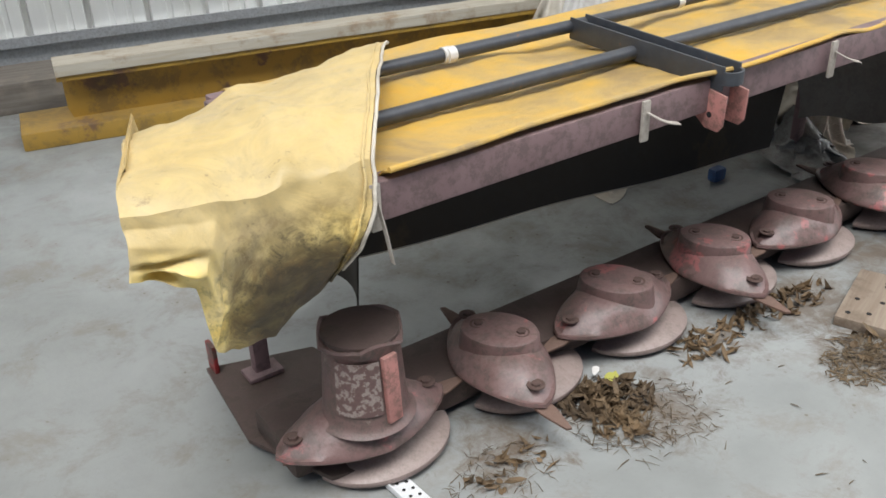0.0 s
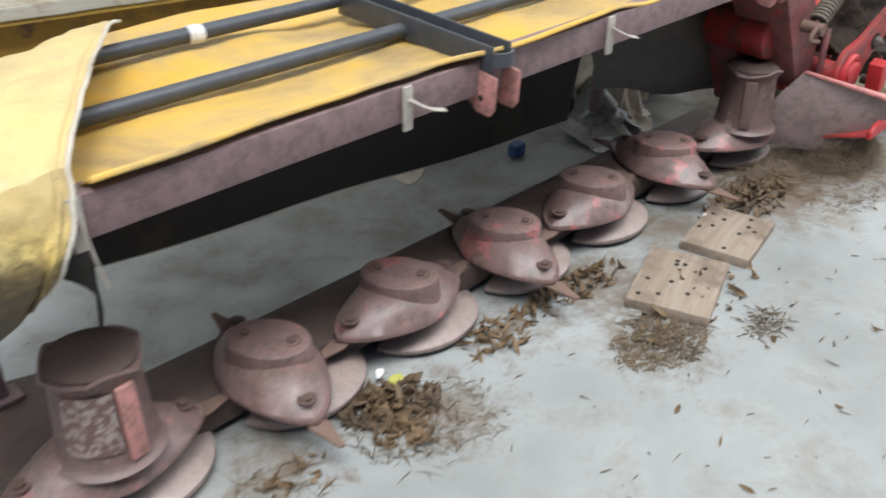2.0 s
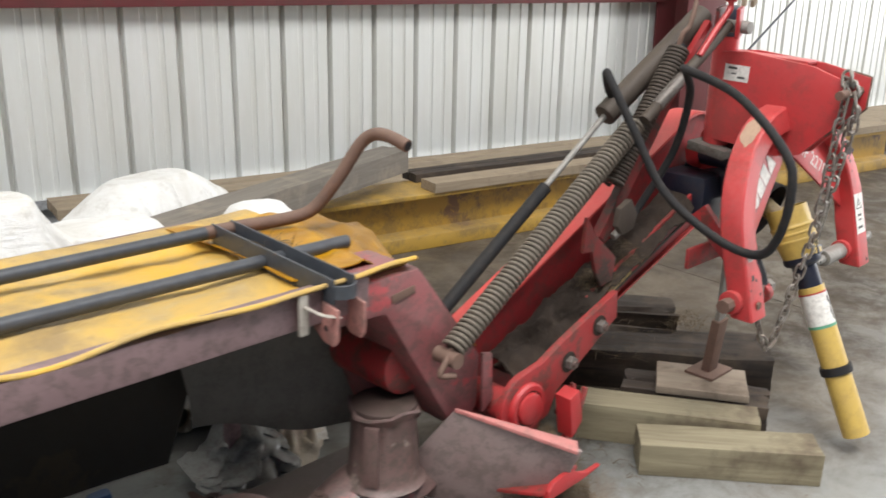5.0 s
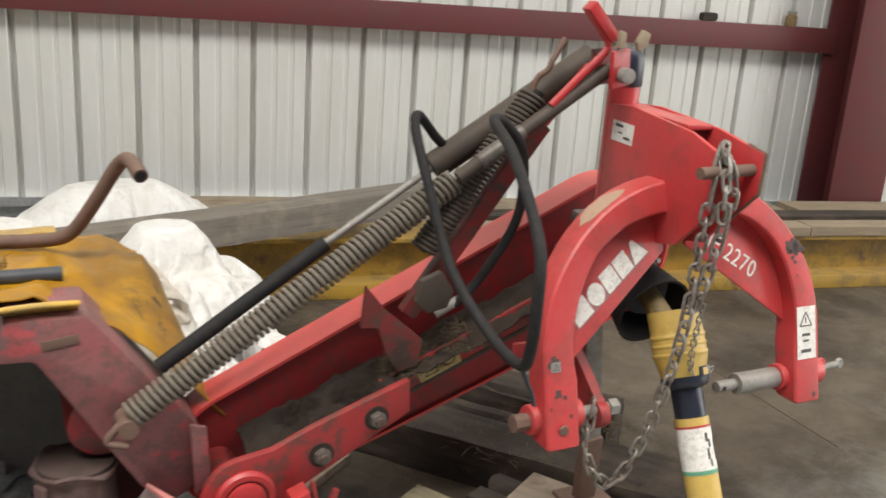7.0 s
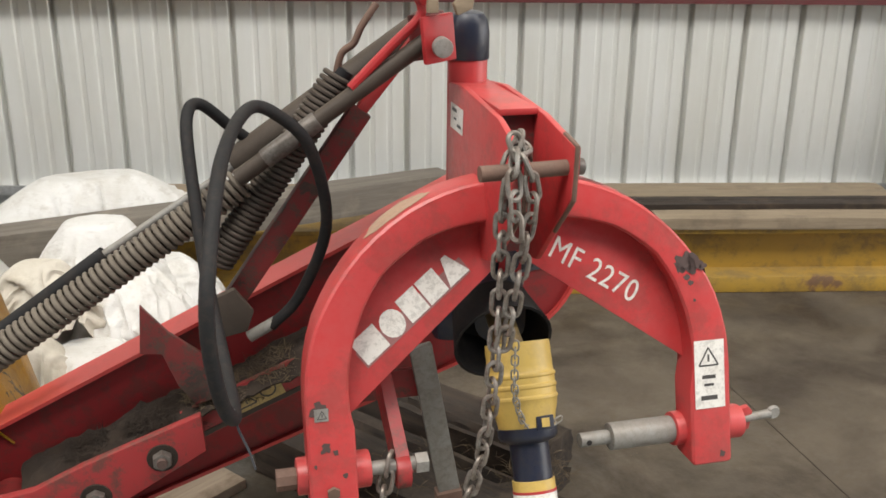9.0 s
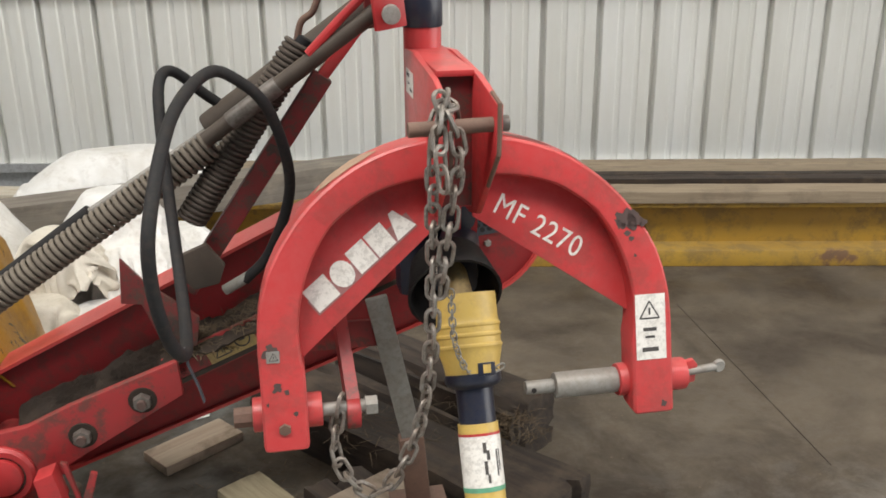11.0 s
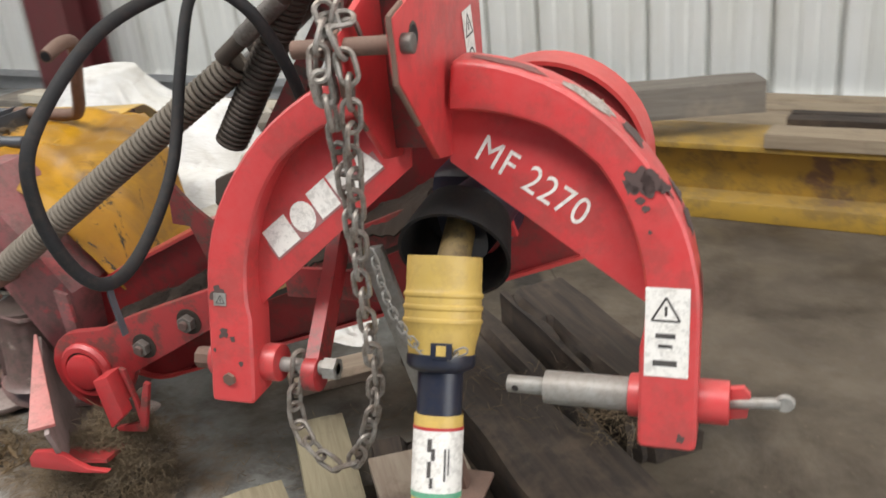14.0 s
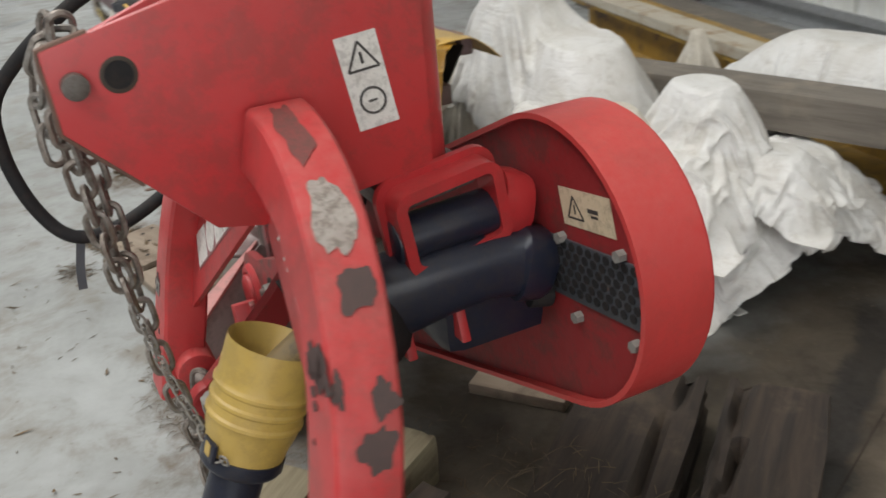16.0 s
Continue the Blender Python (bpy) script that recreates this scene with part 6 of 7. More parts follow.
part("clip_window", beam(c0 + ax * 0.139 + sd * 0.0585 - side * 0.012, c0 + ax * 0.155 + sd * 0.0575 - side * 0.012, 0.015, 0.001, up=sd, bev=0.0), PTO_YELLOW, clip, "small yellow window")
part("shaft_clamp", lathe([(0.5, 0.044), (0.5, 0.047), (0.525, 0.047), (0.525, 0.044)], c0, ax), BLACK, shaft)

# ---- chain ----
chain = thing("chain", (4.97, 1.3, 0.42), "rusty grey steel chain hanging from the top pin", "chain")


def chain_links(path, r, length, wire):
    pts = [V(p) for p in spline(path, 20)]
    dist, out_, target = 0.0, [], 0.0
    for a, b in zip(pts, pts[1:]):
        seg = (b - a).length
        while target <= dist + seg and seg > 0:
            out_.append((a.lerp(b, (target - dist) / seg), (b - a).normalized()))
            target += length
        dist += seg
    return out_


def link_mesh(l_, w_, wire):
    pts = []
    for i in range(21):
        a = 2 * math.pi * i / 20
        c, s_ = math.cos(a), math.sin(a)
        pts.append(V((w_ * c, 0, (l_ - w_) * (1 if s_ > 0 else -1) * (1 if abs(s_) > 1e-6 else 0) + w_ * s_)))
    b = bmesh.new()
    rings = []
    n = len(pts) - 1
    for i in range(n):
        t = (pts[(i + 1) % n] - pts[(i - 1) % n]).normalized()
        u = V((0, 1, 0))
        w = t.cross(u)
        rings.append([b.verts.new(pts[i] + u * wire * math.cos(2 * math.pi * k / 6) + w * wire * math.sin(2 * math.pi * k / 6)) for k in range(6)])
    for i in range(n):
        r0, r1 = rings[i], rings[(i + 1) % n]
        for k in range(6):
            b.faces.new((r0[k], r0[(k + 1) % 6], r1[(k + 1) % 6], r1[k]))
    return b


CHAIN = painted("worn_chain_steel", (0.3, 0.29, 0.27), (0.16, 0.11, 0.08), (0.3, 0.24, 0.19), 0.35, 0.42, metal=0.5, scale=28, grime=0.5)
link_me = me_of("chain_link", link_mesh(0.0235, 0.0125, 0.0042), CHAIN)
random.seed(5)


def lay_chain(path, twist=0.0):
    for i, (p, t) in enumerate(chain_links(path, 0, 0.0335, 0)):
        q = t.to_track_quat("Z", "Y").to_matrix().to_4x4()
        place("chain_link", link_me, chain, at=Matrix.Translation(p) @ q @ Matrix.Rotation(radians(90 * (i % 2) + twist + random.uniform(-15, 15)), 4, "Z"))


lay_chain([(4.965, 1.3, 1.12), (4.945, 1.29, 1.06), (4.945, 1.3, 0.95), (4.945, 1.31, 0.77), (4.94, 1.325, 0.64), (4.93, 1.345, 0.53), (4.9, 1.355, 0.43), (4.86, 1.36, 0.36), (4.82, 1.36, 0.35), (4.775, 1.36, 0.4), (4.76, 1.37, 0.46), (4.775, 1.38, 0.54)], 20)
lay_chain([(4.96, 1.285, 1.12), (4.985, 1.275, 1.05), (4.975, 1.28, 0.95), (4.965, 1.29, 0.86), (4.955, 1.3, 0.79)], 50)
lay_chain([(4.955, 1.262, 1.0), (4.95, 1.262, 1.06), (4.955, 1.28, 1.105), (4.975, 1.3, 1.115), (4.985, 1.31, 1.07)], 35)
small_me = me_of("chain_link", link_mesh(0.011, 0.006, 0.0016), STEEL)
for i, (p, t) in enumerate(chain_links([(4.975, 1.3, 0.78), (4.985, 1.32, 0.68), (5.01, 1.34, 0.61), (5.04, 1.34, 0.585), (5.08, 1.35, 0.6)], 0, 0.0155, 0)):
    place("chain_link", small_me, chain, at=Matrix.Translation(p) @ t.to_track_quat("Z", "Y").to_matrix().to_4x4() @ Matrix.Rotation(radians(90 * (i % 2)), 4, "Z"))

# ---- blocks and scraps on the floor ----
def block(name, p0, p1, w, h, material, label, category="block", z=0.0, group=""):
    p0, p1 = V((*p0, z + h / 2)), V((*p1, z + h / 2))
    if h > 0.05:
        b = rough_timber((p1 - p0).length, w, h, int(p0.x * 100) % 17 + 1, 5 if material is WOOD_DARK else 2, 0.009 if material is WOOD_DARK else 0.0025, 0.034 if material is WOOD_DARK else 0.006)
    else:
        b = box(((p1 - p0).length, w, h), None, 0.004)
    m = Matrix.Translation((p0 + p1) / 2) @ Matrix.Rotation(math.atan2(p1.y - p0.y, p1.x - p0.x), 4, "Z")
    return tagged(link(name, b, material, at=m), label, category, group)


block("timber_block", (4.54, 1.81), (4.83, 1.355), 0.12, 0.12, WOOD_GREEN, "pale weathered timber block on the floor")
block("timber_block", (4.5, 1.56), (4.83, 1.17), 0.13, 0.1, WOOD_GREEN, "pale weathered timber block on the floor")
block("sleeper", (4.66, 2.36), (5.288, 1.565), 0.25, 0.14, WOOD_DARK, "dark cracked old timber sleeper on the floor")
block("sleeper", (4.9, 2.5), (5.33, 1.96), 0.2, 0.17, WOOD_DARK, "dark split timber with a broken end beside a sleeper")
block("timber_block", (4.77, 1.8), (4.98, 1.4), 0.17, 0.11, WOOD_DARK, "short dark timber block under the stand")
block("plywood_piece", (4.82, 1.71), (4.97, 1.47), 0.2, 0.025, PLY, "worn plywood piece under the stand", "board", z=0.115)
block("plywood_piece", (4.3, 2.1), (4.5, 2.25), 0.12, 0.03, PLY, "brown board scrap on the floor", "board")


def pegboard(p, yaw, w, d, label):
    t = thing("wooden_plate", p, label, "board", "wooden plates")
    m = Matrix.Translation(p) @ Matrix.Rotation(radians(yaw), 4, "Z")
    body = part("plate", box((w, d, 0.03), Matrix.Translation((0, 0, 0.015)), 0.004), PLY, t, at=m)
    random.seed(int(yaw) + 5)
    for i in range(9):
        x, y = random.uniform(-0.42, 0.42) * w, random.uniform(-0.42, 0.42) * d
        part("hole", rod((x, y, 0.024), (x, y, 0.0312), 0.007, seg=10), BLACK, body, at=m)


pegboard((3.27, 1.575, 0), 12, 0.27, 0.2, "pale square wooden plate with drilled holes on the floor")
pegboard((2.93, 1.53, 0), 20, 0.3, 0.22, "stained brown wooden plate with drilled holes on the floor")
strip = thing("metal_strip", (1.49, 1.74, 0.0), "bright perforated galvanised metal strip under the mower's end", "metal strip")
sa_, sb_ = V((1.478, 1.83, 0.007)), V((1.492, 1.6, 0.007))
body = part("angle_face", beam(sa_, sb_, 0.052, 0.004, bev=0.001), STRIP_GALV, strip)
part("angle_flange", beam(sa_ + V((-0.025, 0, 0.006)), sb_ + V((-0.025, 0, 0.006)), 0.003, 0.016, bev=0.001), STRIP_GALV, strip)
for i in range(9):
    for o_ in (-0.004, 0.015):
        pc = sa_.lerp(sb_, (i + 0.5 + (0.25 if o_ > 0 else 0)) / 9.5) + V((o_, 0, 0.0021))
        part("hole", rod(pc, pc + V((0, 0, 0.0004)), 0.0042, seg=10), BLACK, body)
tagged(link("plastic_scrap", box((0.06, 0.04, 0.05), (3.245, 2.39, 0.03), 0.012), BLUE), "small blue plastic scrap on the floor", "scrap")

# ---- labels, lettering and worn spots on the mower ----
def flat_patch(pts, origin, u, v, lift=0.0008):
    """A thin label with the outline pts in the plane of u and v."""
    return prism(pts, origin, u, v, lift, 0.0)


def strip_of(p, q, w):
    """A thin stroke from p to q in plane coordinates."""
    p, q = V((*p, 0)), V((*q, 0))
    d = (q - p).normalized()
    s_ = V((-d.y, d.x, 0)) * w / 2
    return [((a).x, (a).y) for a in (p - s_, q - s_, q + s_, p + s_)]


def label_plate(name, parent, origin, u, v, w, h, material, label, signs):
    """A sticker with warning triangle outlines ('t') or dark bars ('b') at (kind, x, y, size)."""
    u, v = V(u).normalized(), V(v).normalized()
    n = u.cross(v)
    lb = part(name, flat_patch([(0, 0), (w, 0), (w, h), (0, h)], V(origin), u, v), material, parent, label)
    bm = bmesh.new()
    o = V(origin) + n * 0.0008
    for kind, x, y, s_ in signs:
        if kind == "t":
            c = [(x - s_, y - 0.8 * s_), (x + s_, y - 0.8 * s_), (x, y + 0.9 * s_)]
            for i in range(3):
                flat_patch(strip_of(c[i], c[(i + 1) % 3], s_ * 0.16), o, u, v, 0.0004).to_mesh(tmp := bpy.data.meshes.new("tmp"))
                bm.from_mesh(tmp)
            flat_patch(strip_of((x, y - 0.45 * s_), (x, y + 0.25 * s_), s_ * 0.2), o, u, v, 0.0004).to_mesh(tmp := bpy.data.meshes.new("tmp"))
            bm.from_mesh(tmp)
        elif kind == "o":
            pts = [(x + s_ * math.cos(2 * math.pi * i / 14), y + s_ * math.sin(2 * math.pi * i / 14)) for i in range(15)]
            for i in range(14):
                flat_patch(strip_of(pts[i], pts[i + 1], s_ * 0.2), o, u, v, 0.0004).to_mesh(tmp := bpy.data.meshes.new("tmp"))
                bm.from_mesh(tmp)
        else:
            flat_patch(strip_of((x - s_, y), (x + s_, y), s_ * 0.5), o, u, v, 0.0004).to_mesh(tmp := bpy.data.meshes.new("tmp"))
            bm.from_mesh(tmp)
    part("print", bm, INK, lb, smooth=0)
    return lb


label_plate("warning_label", hitch, SH @ V((5.356, 1.3245, 0.588)), (1, 0, 0), (0, 0.25, 1), 0.062, 0.13, WHITE, "white warning label", [("t", 0.029, 0.098, 0.02), ("b", 0.029, 0.06, 0.014), ("b", 0.029, 0.045, 0.01), ("b", 0.029, 0.02, 0.017)])
label_plate("warning_label", hitch, SH @ V((4.643, 1.3245, 0.645)), (1, 0, 0), (0, 0.25, 1), 0.024, 0.022, STEEL, "small grey triangular label", [("t", 0.013, 0.011, 0.008)])
label_plate("warning_label", mower, (4.515, 1.7108, 0.486), (0.92, 0, 0.38), (-0.38, 0, 0.92), 0.115, 0.05, LABEL_YELLOW, "yellow dirty warning label", [("t", 0.035, 0.024, 0.019), ("o", 0.085, 0.026, 0.017), ("b", 0.085, 0.026, 0.008)])
label_plate("warning_label", hitch, MT @ V((0.0465, 0.092, 0.965)), MT.to_3x3() @ V((0, 1, 0.08)), MT.to_3x3() @ V((0, -0.17, 1)), 0.053, 0.115, WHITE, "white warning label on the mast", [("t", 0.027, 0.088, 0.02), ("o", 0.027, 0.033, 0.016), ("b", 0.027, 0.033, 0.006)])
label_plate("type_plate", hitch, MT @ V((-0.0465, 0.165, 1.083)), MT.to_3x3() @ V((0, -1, -0.05)), MT.to_3x3() @ V((0, -0.05, 1)), 0.078, 0.048, WHITE, "white type plate with faint print", [("b", 0.025, 0.038, 0.014), ("b", 0.055, 0.012, 0.012), ("b", 0.03, 0.022, 0.008)])
label_plate("warning_label", guard, (5.135, 1.8245, 0.811), (0.988, 0, 0.155), (-0.28, 0, 0.96), 0.11, 0.05, CREAM_LABEL, "cream warning label on the guard", [("t", 0.03, 0.025, 0.017), ("b", 0.07, 0.027, 0.011), ("b", 0.072, 0.02, 0.007)])

# lettering
fc = bpy.data.curves.new("lettering", "FONT")
fc.body, fc.size, fc.extrude, fc.space_character = "MF 2270", 0.05, 0.0004, 1.08
fo = new("lettering", fc)
fo.matrix_basis = Matrix.Identity(4)
bpy.context.view_layer.update()
tm_ = bpy.data.meshes.new_from_object(fo.evaluated_get(bpy.context.evaluated_depsgraph_get()))
tm_.name = "lettering"
bpy.data.objects.remove(fo)
xs = [v_.co.x for v_ in tm_.vertices]
ys = [v_.co.y for v_ in tm_.vertices]
sx, sy = 0.19 / (max(xs) - min(xs)), 0.041 / (max(ys) - min(ys))
tm_.transform(Matrix.Diagonal((sx, sy, 1, 1)) @ Matrix.Translation((-min(xs), -min(ys), 0)))
tm_.materials.clear()
tm_.materials.append(WHITE)
ca, sa = math.cos(radians(-31)), math.sin(radians(-31))
fr = Matrix(((ca, -sa, 0, 5.09), (0, 0, -1, 1.3685), (sa, ca, 0, 0.876), (0, 0, 0, 1)))
tm_.transform(SH @ fr)
place("lettering", tm_, hitch, "white painted model lettering")

# maker's mark as plain white blocks on a greyed strip
ca, sa = math.cos(radians(38)), math.sin(radians(38))
fr = SH @ Matrix(((ca, -sa, 0, 4.747), (0, 0, -1, 1.3685), (sa, ca, 0, 0.712), (0, 0, 0, 1)))


def on_web(b):
    b.transform(fr)
    return b


part("mark_backing", on_web(prism([(-0.004, -0.004), (0.244, -0.004), (0.244, 0.03), (-0.004, 0.03)], (0, 0, 0), (1, 0, 0), (0, 1, 0), 0.0004)), painted("greyed_strip", (0.3, 0.12, 0.12), (0.25, 0.1, 0.1), (0.4, 0.25, 0.22), 0.3, 0.5, scale=40), hitch)
for i, w in enumerate((0.052, 0.046, 0.042, 0.042, 0.046)):
    x = (0.0, 0.056, 0.106, 0.152, 0.198)[i]
    bk = [(x, 0), (x + w, 0), (x + w, 0.05), (x, 0.05)]
    if i == 1:
        bk = [(x + w / 2 + w / 2 * math.cos(a_ * math.pi / 8), 0.025 + 0.026 * math.sin(a_ * math.pi / 8)) for a_ in range(16)]
    if i == 4:
        bk = [(x, 0), (x + w, 0), (x + w * 0.62, 0.05), (x + w * 0.38, 0.05)]
    part("mark_block", on_web(prism(bk, (0, 0, 0.0004), (1, 0, 0), (0, 1, 0), 0.0004)), WHITE, hitch)

# paint worn to the primer
PRIMER = painted("bare_primer", (0.075, 0.042, 0.038), (0.05, 0.032, 0.03), (0.13, 0.085, 0.075), 0.3, 0.6, scale=60)
PRIMER_WASH = painted("thin_worn_red", (0.2, 0.03, 0.03), (0.13, 0.04, 0.035), (0.25, 0.12, 0.1), 0.3, 0.5, scale=50, grime=0.6)
TAN = painted("worn_tan", (0.42, 0.26, 0.17), (0.35, 0.2, 0.14), (0.4, 0.3, 0.22), 0.5, 0.6, scale=50)


def blob(n_, r, seed, squash=1.0, rough=1.0):
    """A ragged closed outline."""
    out_ = []
    for i in range(n_):
        a_ = 2 * math.pi * i / n_
        q = V((math.cos(a_), math.sin(a_), seed * 1.37))
        k = 1 + rough * (0.6 * noise.noise(q * 1.1) + 0.35 * noise.noise(q * 2.4) + 0.16 * noise.noise(q * 6.0))
        out_.append((r * max(0.25, k) * math.cos(a_), r * squash * max(0.25, k) * math.sin(a_)))
    return out_


for i, (x, z, r) in enumerate(((5.34, 0.857, 0.02), (5.36, 0.86, 0.015), (5.328, 0.85, 0.013), (5.378, 0.852, 0.008), (5.345, 0.832, 0.006), (5.353, 0.822, 0.005), (4.66, 0.6, 0.009), (4.652, 0.665, 0.014), (4.675, 0.59, 0.005), (5.36, 0.79, 0.003), (4.69, 0.55, 0.004), (5.41, 0.5, 0.006), (4.64, 0.57, 0.003))):
    b = prism(blob(44, r, i + 3), (x, 1.3246, z), (1, 0, 0), (0, 0, 1), 0.0005)
    b.transform(SH)
    part("paint_chip", b, PRIMER, hitch)


def on_arch(a_deg, y):
    a_ = radians(a_deg)
    return SH @ V((CX + (arch_r(ARCH_OUT, a_deg) + 0.0012) * math.cos(a_), y, CZ + (arch_r(ARCH_OUT, a_deg) + 0.0012) * math.sin(a_)))


def arch_patch(a0, a1, y0, y1, seed, material, name, label="", rough=1.0):
    """A ragged worn area on the arch's outer face."""
    b = bmesh.new()
    n_ = 44
    out_ = blob(n_, 1.0, seed, 1.0, rough)
    mx = max(max(abs(p[0]), abs(p[1])) for p in out_)
    c_ = b.verts.new(on_arch((a0 + a1) / 2, (y0 + y1) / 2))
    ring_ = [b.verts.new(on_arch((a0 + a1) / 2 + (a1 - a0) / 2 * p[0] / mx, (y0 + y1) / 2 + (y1 - y0) / 2 * p[1] / mx)) for p in out_]
    prev = [c_] * n_
    for f_ in (0.33, 0.66, 1.0):
        cur = ring_ if f_ == 1.0 else [b.verts.new(on_arch((a0 + a1) / 2 + f_ * (a1 - a0) / 2 * p[0] / mx, (y0 + y1) / 2 + f_ * (y1 - y0) / 2 * p[1] / mx)) for p in out_]
        for i in range(n_):
            j = (i + 1) % n_
            b.faces.new((c_, cur[i], cur[j]) if prev[0] is c_ else (prev[i], cur[i], cur[j], prev[j]))
        prev = cur
    return part(name, b, material, hitch, label)


arch_patch(47.5, 63, 1.336, 1.384, 4, painted("torn_grey_label", (0.36, 0.33, 0.3), (0.26, 0.21, 0.19), (0.4, 0.33, 0.28), 0.4, 0.6, scale=45, grime=0.8), "torn_label", "torn grey-white label remains", 0.7)
arch_patch(41, 47.5, 1.345, 1.386, 9, PRIMER, "paint_chip", "", 0.6)
arch_patch(27, 33, 1.362, 1.393, 12, PRIMER, "paint_chip", "", 1.3)
arch_patch(64, 84, 1.338, 1.372, 31, PRIMER_WASH, "worn_patch", "", 0.8)
arch_patch(8, 16, 1.35, 1.38, 33, PRIMER_WASH, "worn_patch", "", 1.2)
arch_patch(20, 28, 1.345, 1.388, 15, PRIMER, "paint_chip")
arch_patch(30, 36, 1.326, 1.34, 18, PRIMER, "paint_chip")
arch_patch(112, 134, 1.336, 1.385, 24, TAN, "worn_patch", "", 0.4)

# dirt in the arm and shadowed fittings
def clump(name, center, size, seed, material, label, category, n_=900, length=0.05, thick=0.0014, up=0.35, flat=False):
    """Many thin straws in a low heap."""
    random.seed(seed)
    vs, fs = [], []
    for i in range(n_):
        a_, r = random.uniform(0, 2 * math.pi), random.random() ** 0.6
        p = V((center[0] + size[0] * r * math.cos(a_), center[1] + size[1] * r * math.sin(a_), center[2] + size[2] * (1 - r ** 2) * random.random() + 0.002))
        d = V((random.gauss(0, 1), random.gauss(0, 1), random.gauss(0, up if not flat else 0.05))).normalized() * length * random.uniform(0.35, 1.2)
        s_ = d.cross(V((0, 0, 1))).normalized() * thick * random.uniform(0.6, 1.5)
        h_ = V((0, 0, thick))
        if p.z + d.z < 0.002:
            d.z = 0.002 - p.z
        k = len(vs)
        mid = p + d * 0.5 + V((0, 0, random.uniform(0, 0.12) * length))
        vs += [p - s_, p + s_, p + h_, mid - s_, mid + s_, mid + h_, p + d]
        fs += [(k, k + 1, k + 4, k + 3), (k + 1, k + 2, k + 5, k + 4), (k + 2, k, k + 3, k + 5), (k + 3, k + 4, k + 6), (k + 4, k + 5, k + 6), (k + 5, k + 3, k + 6)]
    me = bpy.data.meshes.new(name)
    me.from_pydata(vs, [], fs)
    me.materials.append(material)
    return tagged(place(name, me), label, category, kind="stuff")


def litter(name, center, size, seed, n_, label):
    """Curled dry leaves in a loose heap."""
    random.seed(seed)
    vs, fs = [], []
    for i in range(n_):
        a_, r = random.uniform(0, 2 * math.pi), random.random() ** 0.7
        c_ = V((center[0] + size[0] * r * math.cos(a_), center[1] + size[1] * r * math.sin(a_), 0.004 + size[2] * (1 - r) * random.random()))
        q = Euler((random.uniform(-0.9, 0.9), random.uniform(-0.9, 0.9), random.uniform(0, 6.3))).to_matrix()
        l_, w_ = random.choice((random.uniform(0.006, 0.02), random.uniform(0.018, 0.034))), random.uniform(0.003, 0.012)
        curl = random.uniform(-0.4, 1.2)
        k = len(vs)
        for x, y in ((-1, 0), (-0.4, 0.8), (0.4, 0.7), (1, 0), (0.4, -0.7), (-0.4, -0.8), (0, 0)):
            p = c_ + q @ V((x * l_, y * w_, 0.012 * l_ / 0.02 * (x * x + y * y) * curl))
            vs.append(V((p.x, p.y, max(p.z, 0.002))))
        fs += [(k + 6, k + j, k + (j + 1) % 6) for j in range(6)]
    me = bpy.data.meshes.new(name)
    me.from_pydata(vs, [], fs)
    me.materials.append(LEAF)
    return tagged(place(name, me), label, "leaves", kind="stuff")


litter("leaf_litter", (2.0, 1.74), (0.07, 0.07, 0.035), 1, 150, "heap of dry brown leaves before the cutter bar")
litter("leaf_litter", (2.0, 1.64), (0.06, 0.09, 0.02), 2, 90, "scattered dry brown leaves on the floor")
litter("leaf_litter", (2.72, 1.72), (0.2, 0.06, 0.03), 3, 130, "dry leaves beside the cutter bar")
litter("leaf_litter", (3.55, 1.66), (0.25, 0.09, 0.03), 4, 220, "dry leaves and chaff by the drum")
litter("leaf_litter", (1.72, 1.66), (0.12, 0.07, 0.01), 5, 34, "scattered dry leaf scraps on the floor")
litter("leaf_litter", (3.3, 0.9), (1.2, 0.5, 0.004), 6, 30, "single leaf scraps on the floor")
clump("straw", (2.01, 1.66, 0.0), (0.12, 0.17, 0.02), 11, STRAW, "dry straw scattered before the cutter bar", "straw", 260, 0.05, 0.0009)
clump("straw", (2.14, 1.6, 0.0), (0.12, 0.12, 0.008), 21, STRAW, "thin dry chaff on the concrete floor", "straw", 150, 0.03, 0.0008, flat=True)
clump("straw", (2.7, 1.43, 0.0), (0.16, 0.1, 0.012), 12, STRAW, "dry chaff on the concrete floor", "straw", 800, 0.03, flat=True)
clump("straw", (2.95, 1.28, 0.0), (0.08, 0.06, 0.008), 13, STRAW, "dry chaff on the concrete floor", "straw", 120, 0.03, flat=True)
clump("straw", (1.68, 1.66, 0.0), (0.13, 0.1, 0.01), 14, STRAW, "dry straw under the mower's outer end", "straw", 130, 0.035, 0.0008, flat=True)
clump("straw", (1.33, 1.66, 0.0), (0.05, 0.04, 0.01), 22, STRAW, "tuft of dry straw on the floor", "straw", 60, 0.03, 0.0008)
clump("straw", (3.75, 1.7, 0.0), (0.3, 0.12, 0.06), 15, STRAW, "dry straw heaped round the drum", "straw", 1500, 0.04, 0.0007)
clump("straw", (4.12, 1.63, 0.1), (0.14, 0.08, 0.13), 16, STRAW, "brown straw caught in the hinge", "straw", 4200, 0.045, 0.0006, up=0.7)
clump("straw", (4.08, 1.6, 0.02), (0.19, 0.12, 0.14), 26, STRAW, "brown straw heaped under the hinge", "straw", 4200, 0.045, 0.0006, up=0.5)
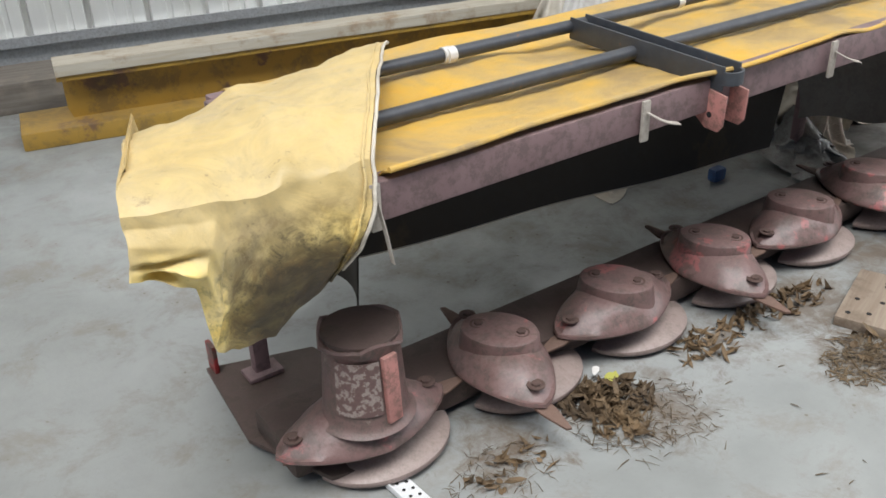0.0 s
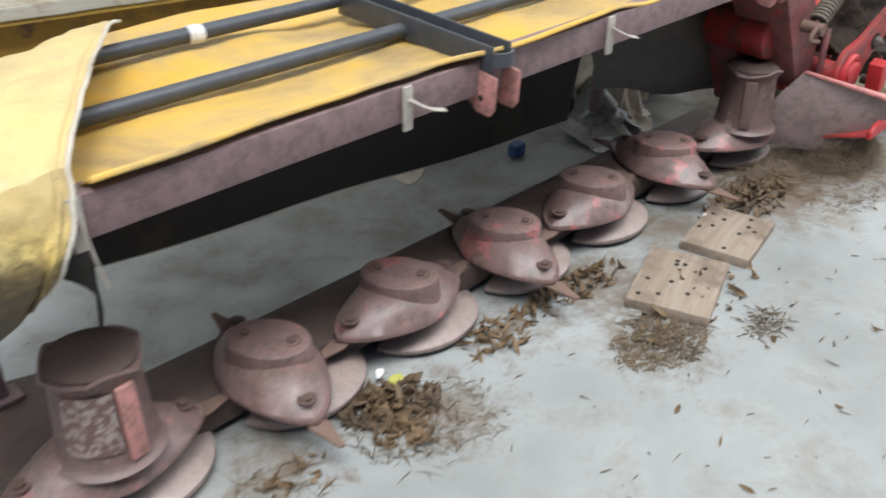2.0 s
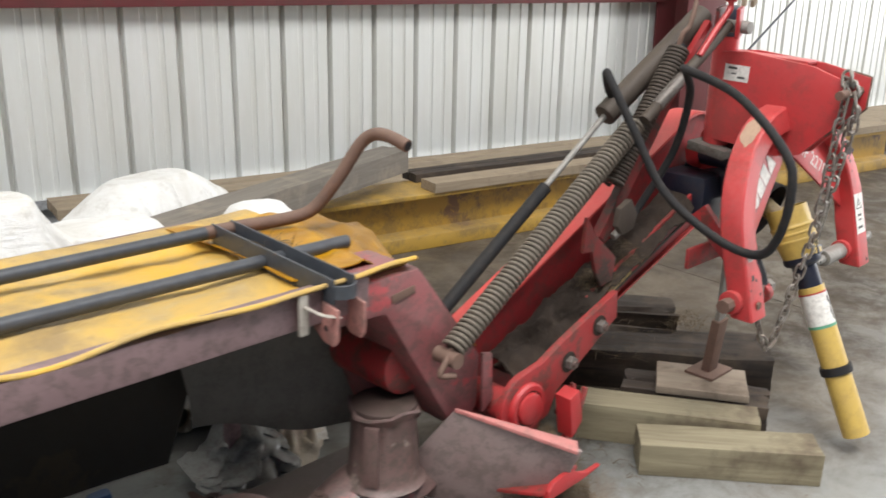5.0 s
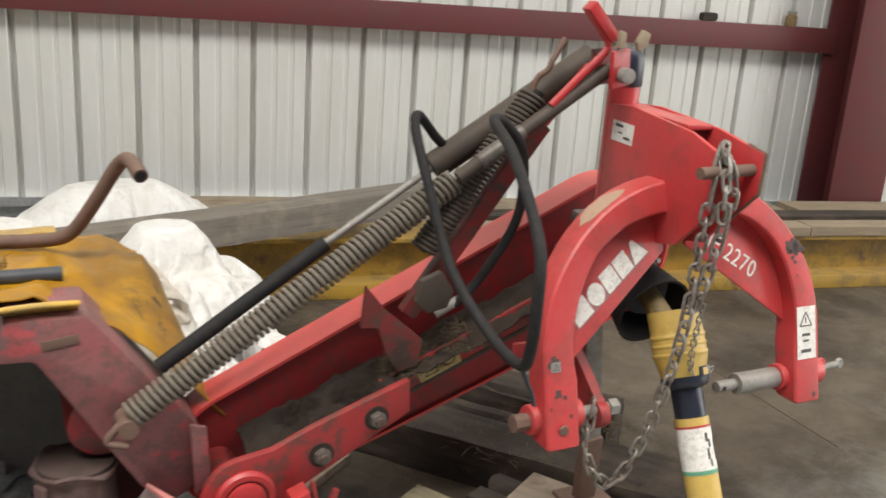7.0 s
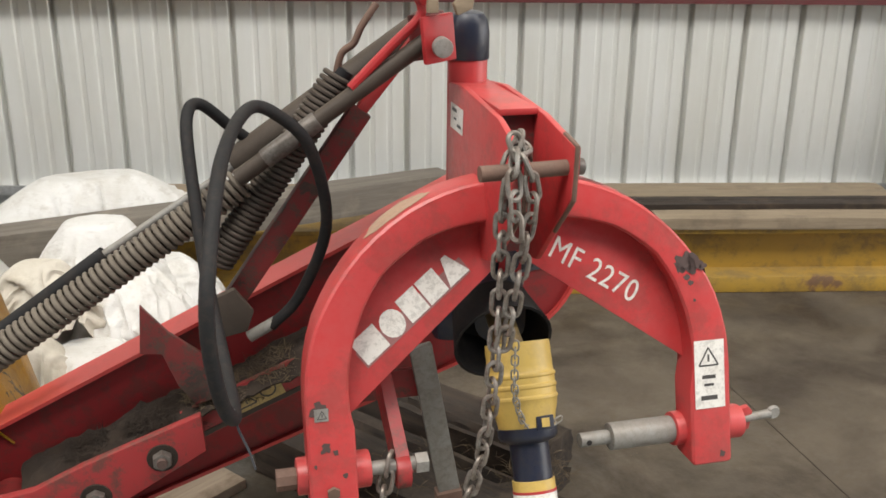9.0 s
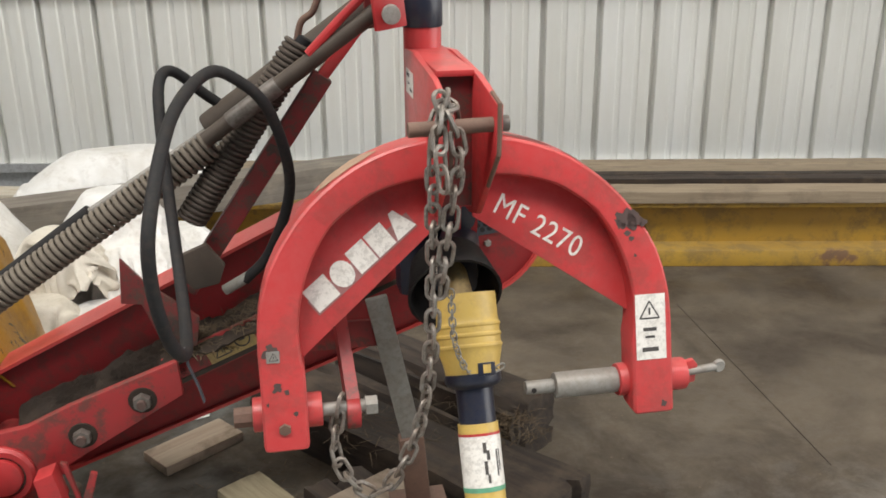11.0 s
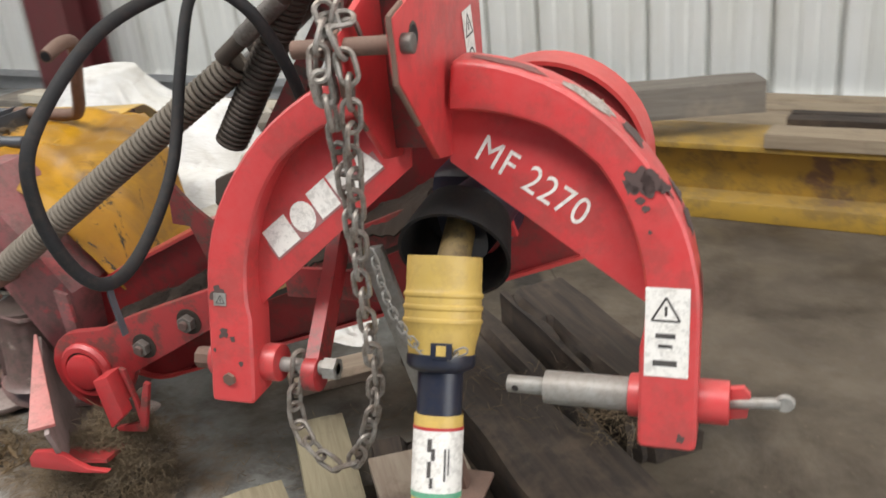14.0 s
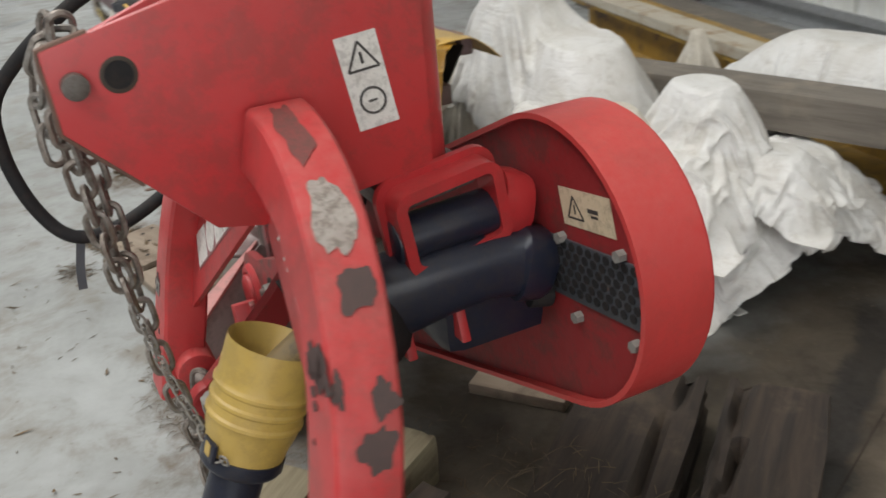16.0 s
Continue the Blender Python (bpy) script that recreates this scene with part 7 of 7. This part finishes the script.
# the lower chaff takes the darkened dirt colour, as if shaded
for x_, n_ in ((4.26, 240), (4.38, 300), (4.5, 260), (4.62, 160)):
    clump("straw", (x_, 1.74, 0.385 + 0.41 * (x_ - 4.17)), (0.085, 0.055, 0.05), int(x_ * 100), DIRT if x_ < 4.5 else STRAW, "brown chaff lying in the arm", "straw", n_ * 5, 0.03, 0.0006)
clump("straw", (5.24, 1.86, 0.14), (0.09, 0.07, 0.06), 18, STRAW, "straw on the old sleeper", "straw", 260, 0.05, 0.0006)
clump("straw", (2.6, 0.9, 0.0), (1.9, 0.7, 0.003), 19, STRAW, "loose straws on the concrete floor", "straw", 160, 0.03, flat=True)
clump("straw", (3.58, 2.05, 0.73), (0.08, 0.07, 0.025), 20, STRAW, "old straw nest on the tarpaulin", "straw", 260, 0.05)

clump("straw", (3.95, 1.5, 0.0), (0.3, 0.16, 0.02), 27, STRAW, "brown chaff spread under the hinge", "straw", 900, 0.035, 0.0007, flat=True)
clump("straw", (4.75, 1.75, 0.0), (0.5, 0.35, 0.006), 28, STRAW, "thin brown chaff round the timber blocks", "straw", 500, 0.04, 0.0007, flat=True)
clump("straw", (5.02, 1.97, 0.14), (0.3, 0.16, 0.004), 29, STRAW, "thin straws lying on the old sleepers", "straw", 140, 0.06, 0.0006, flat=True)
litter("leaf_litter", (2.06, 1.7), (0.1, 0.08, 0.05), 31, 160, "heap of dark curled leaves before the cutter bar")
litter("leaf_litter", (2.42, 1.72), (0.12, 0.07, 0.015), 8, 70, "dry leaf scraps beside the cutter bar")
litter("leaf_litter", (2.9, 1.5), (0.3, 0.16, 0.036), 9, 70, "dry leaf scraps on the wooden plates")

# a fresh leaf and pale scraps in the heap
for nm, p_, mt, lb, r_ in (("green_leaf", (2.085, 1.745, 0.03), painted("yellow_green_leaf", (0.42, 0.4, 0.05), (0.3, 0.3, 0.05), (0.3, 0.25, 0.1), 0.2, 0.6, grime=0), "small yellow-green leaf on the litter", 0.022), ("paper_scrap", (2.075, 1.79, 0.03), BAG, "small white scrap on the litter", 0.014), ("paper_scrap", (3.3, 1.67, 0.025), BAG_DIRTY, "small pale scrap on the litter", 0.016)):
    tagged(link(nm, prism(blob(16, r_, len(nm) + r_ * 100, 0.6), p_, (1, 0.3, 0.3), (-0.3, 1, 0.4), 0.0012), mt), lb, "scrap")

# ---- far red machine by the wall's end ----
far = thing("farm_machine", wl(-2.5, 5.15), "red farm machine on black tyres standing far along the wall", "machine")
for s_f, n_f in ((-1.9, 5.0), (-2.7, 5.0), (-3.3, 5.1)):
    wh = part("wheel", lathe([(-0.09, 0.13), (-0.09, 0.22), (-0.07, 0.28), (-0.03, 0.3), (0.03, 0.3), (0.07, 0.28), (0.09, 0.22), (0.09, 0.13)], wl(s_f, n_f, 0.3), wl(1, -0.25) - wl(0, 0)), BLACK, far, "black rubber tyre")
    part("rim", lathe([(-0.07, 0.04), (-0.07, 0.135), (0.07, 0.135), (0.07, 0.04)], wl(s_f, n_f, 0.3), wl(1, -0.25) - wl(0, 0)), RED, wh)
part("frame_beam", beam(wl(-3.6, 5.1, 0.55), wl(-1.6, 5.0, 0.5), 0.12, 0.1, bev=0.01), RED, far)
part("cover", prism([(-1.0, 0), (1.0, 0), (0.85, 0.35), (0.2, 0.5), (-0.8, 0.45)], wl(-2.6, 5.2, 0.62), wl(1, 0) - wl(0, 0), (0, 0, 1), 0.4, 0.03), RED, far)
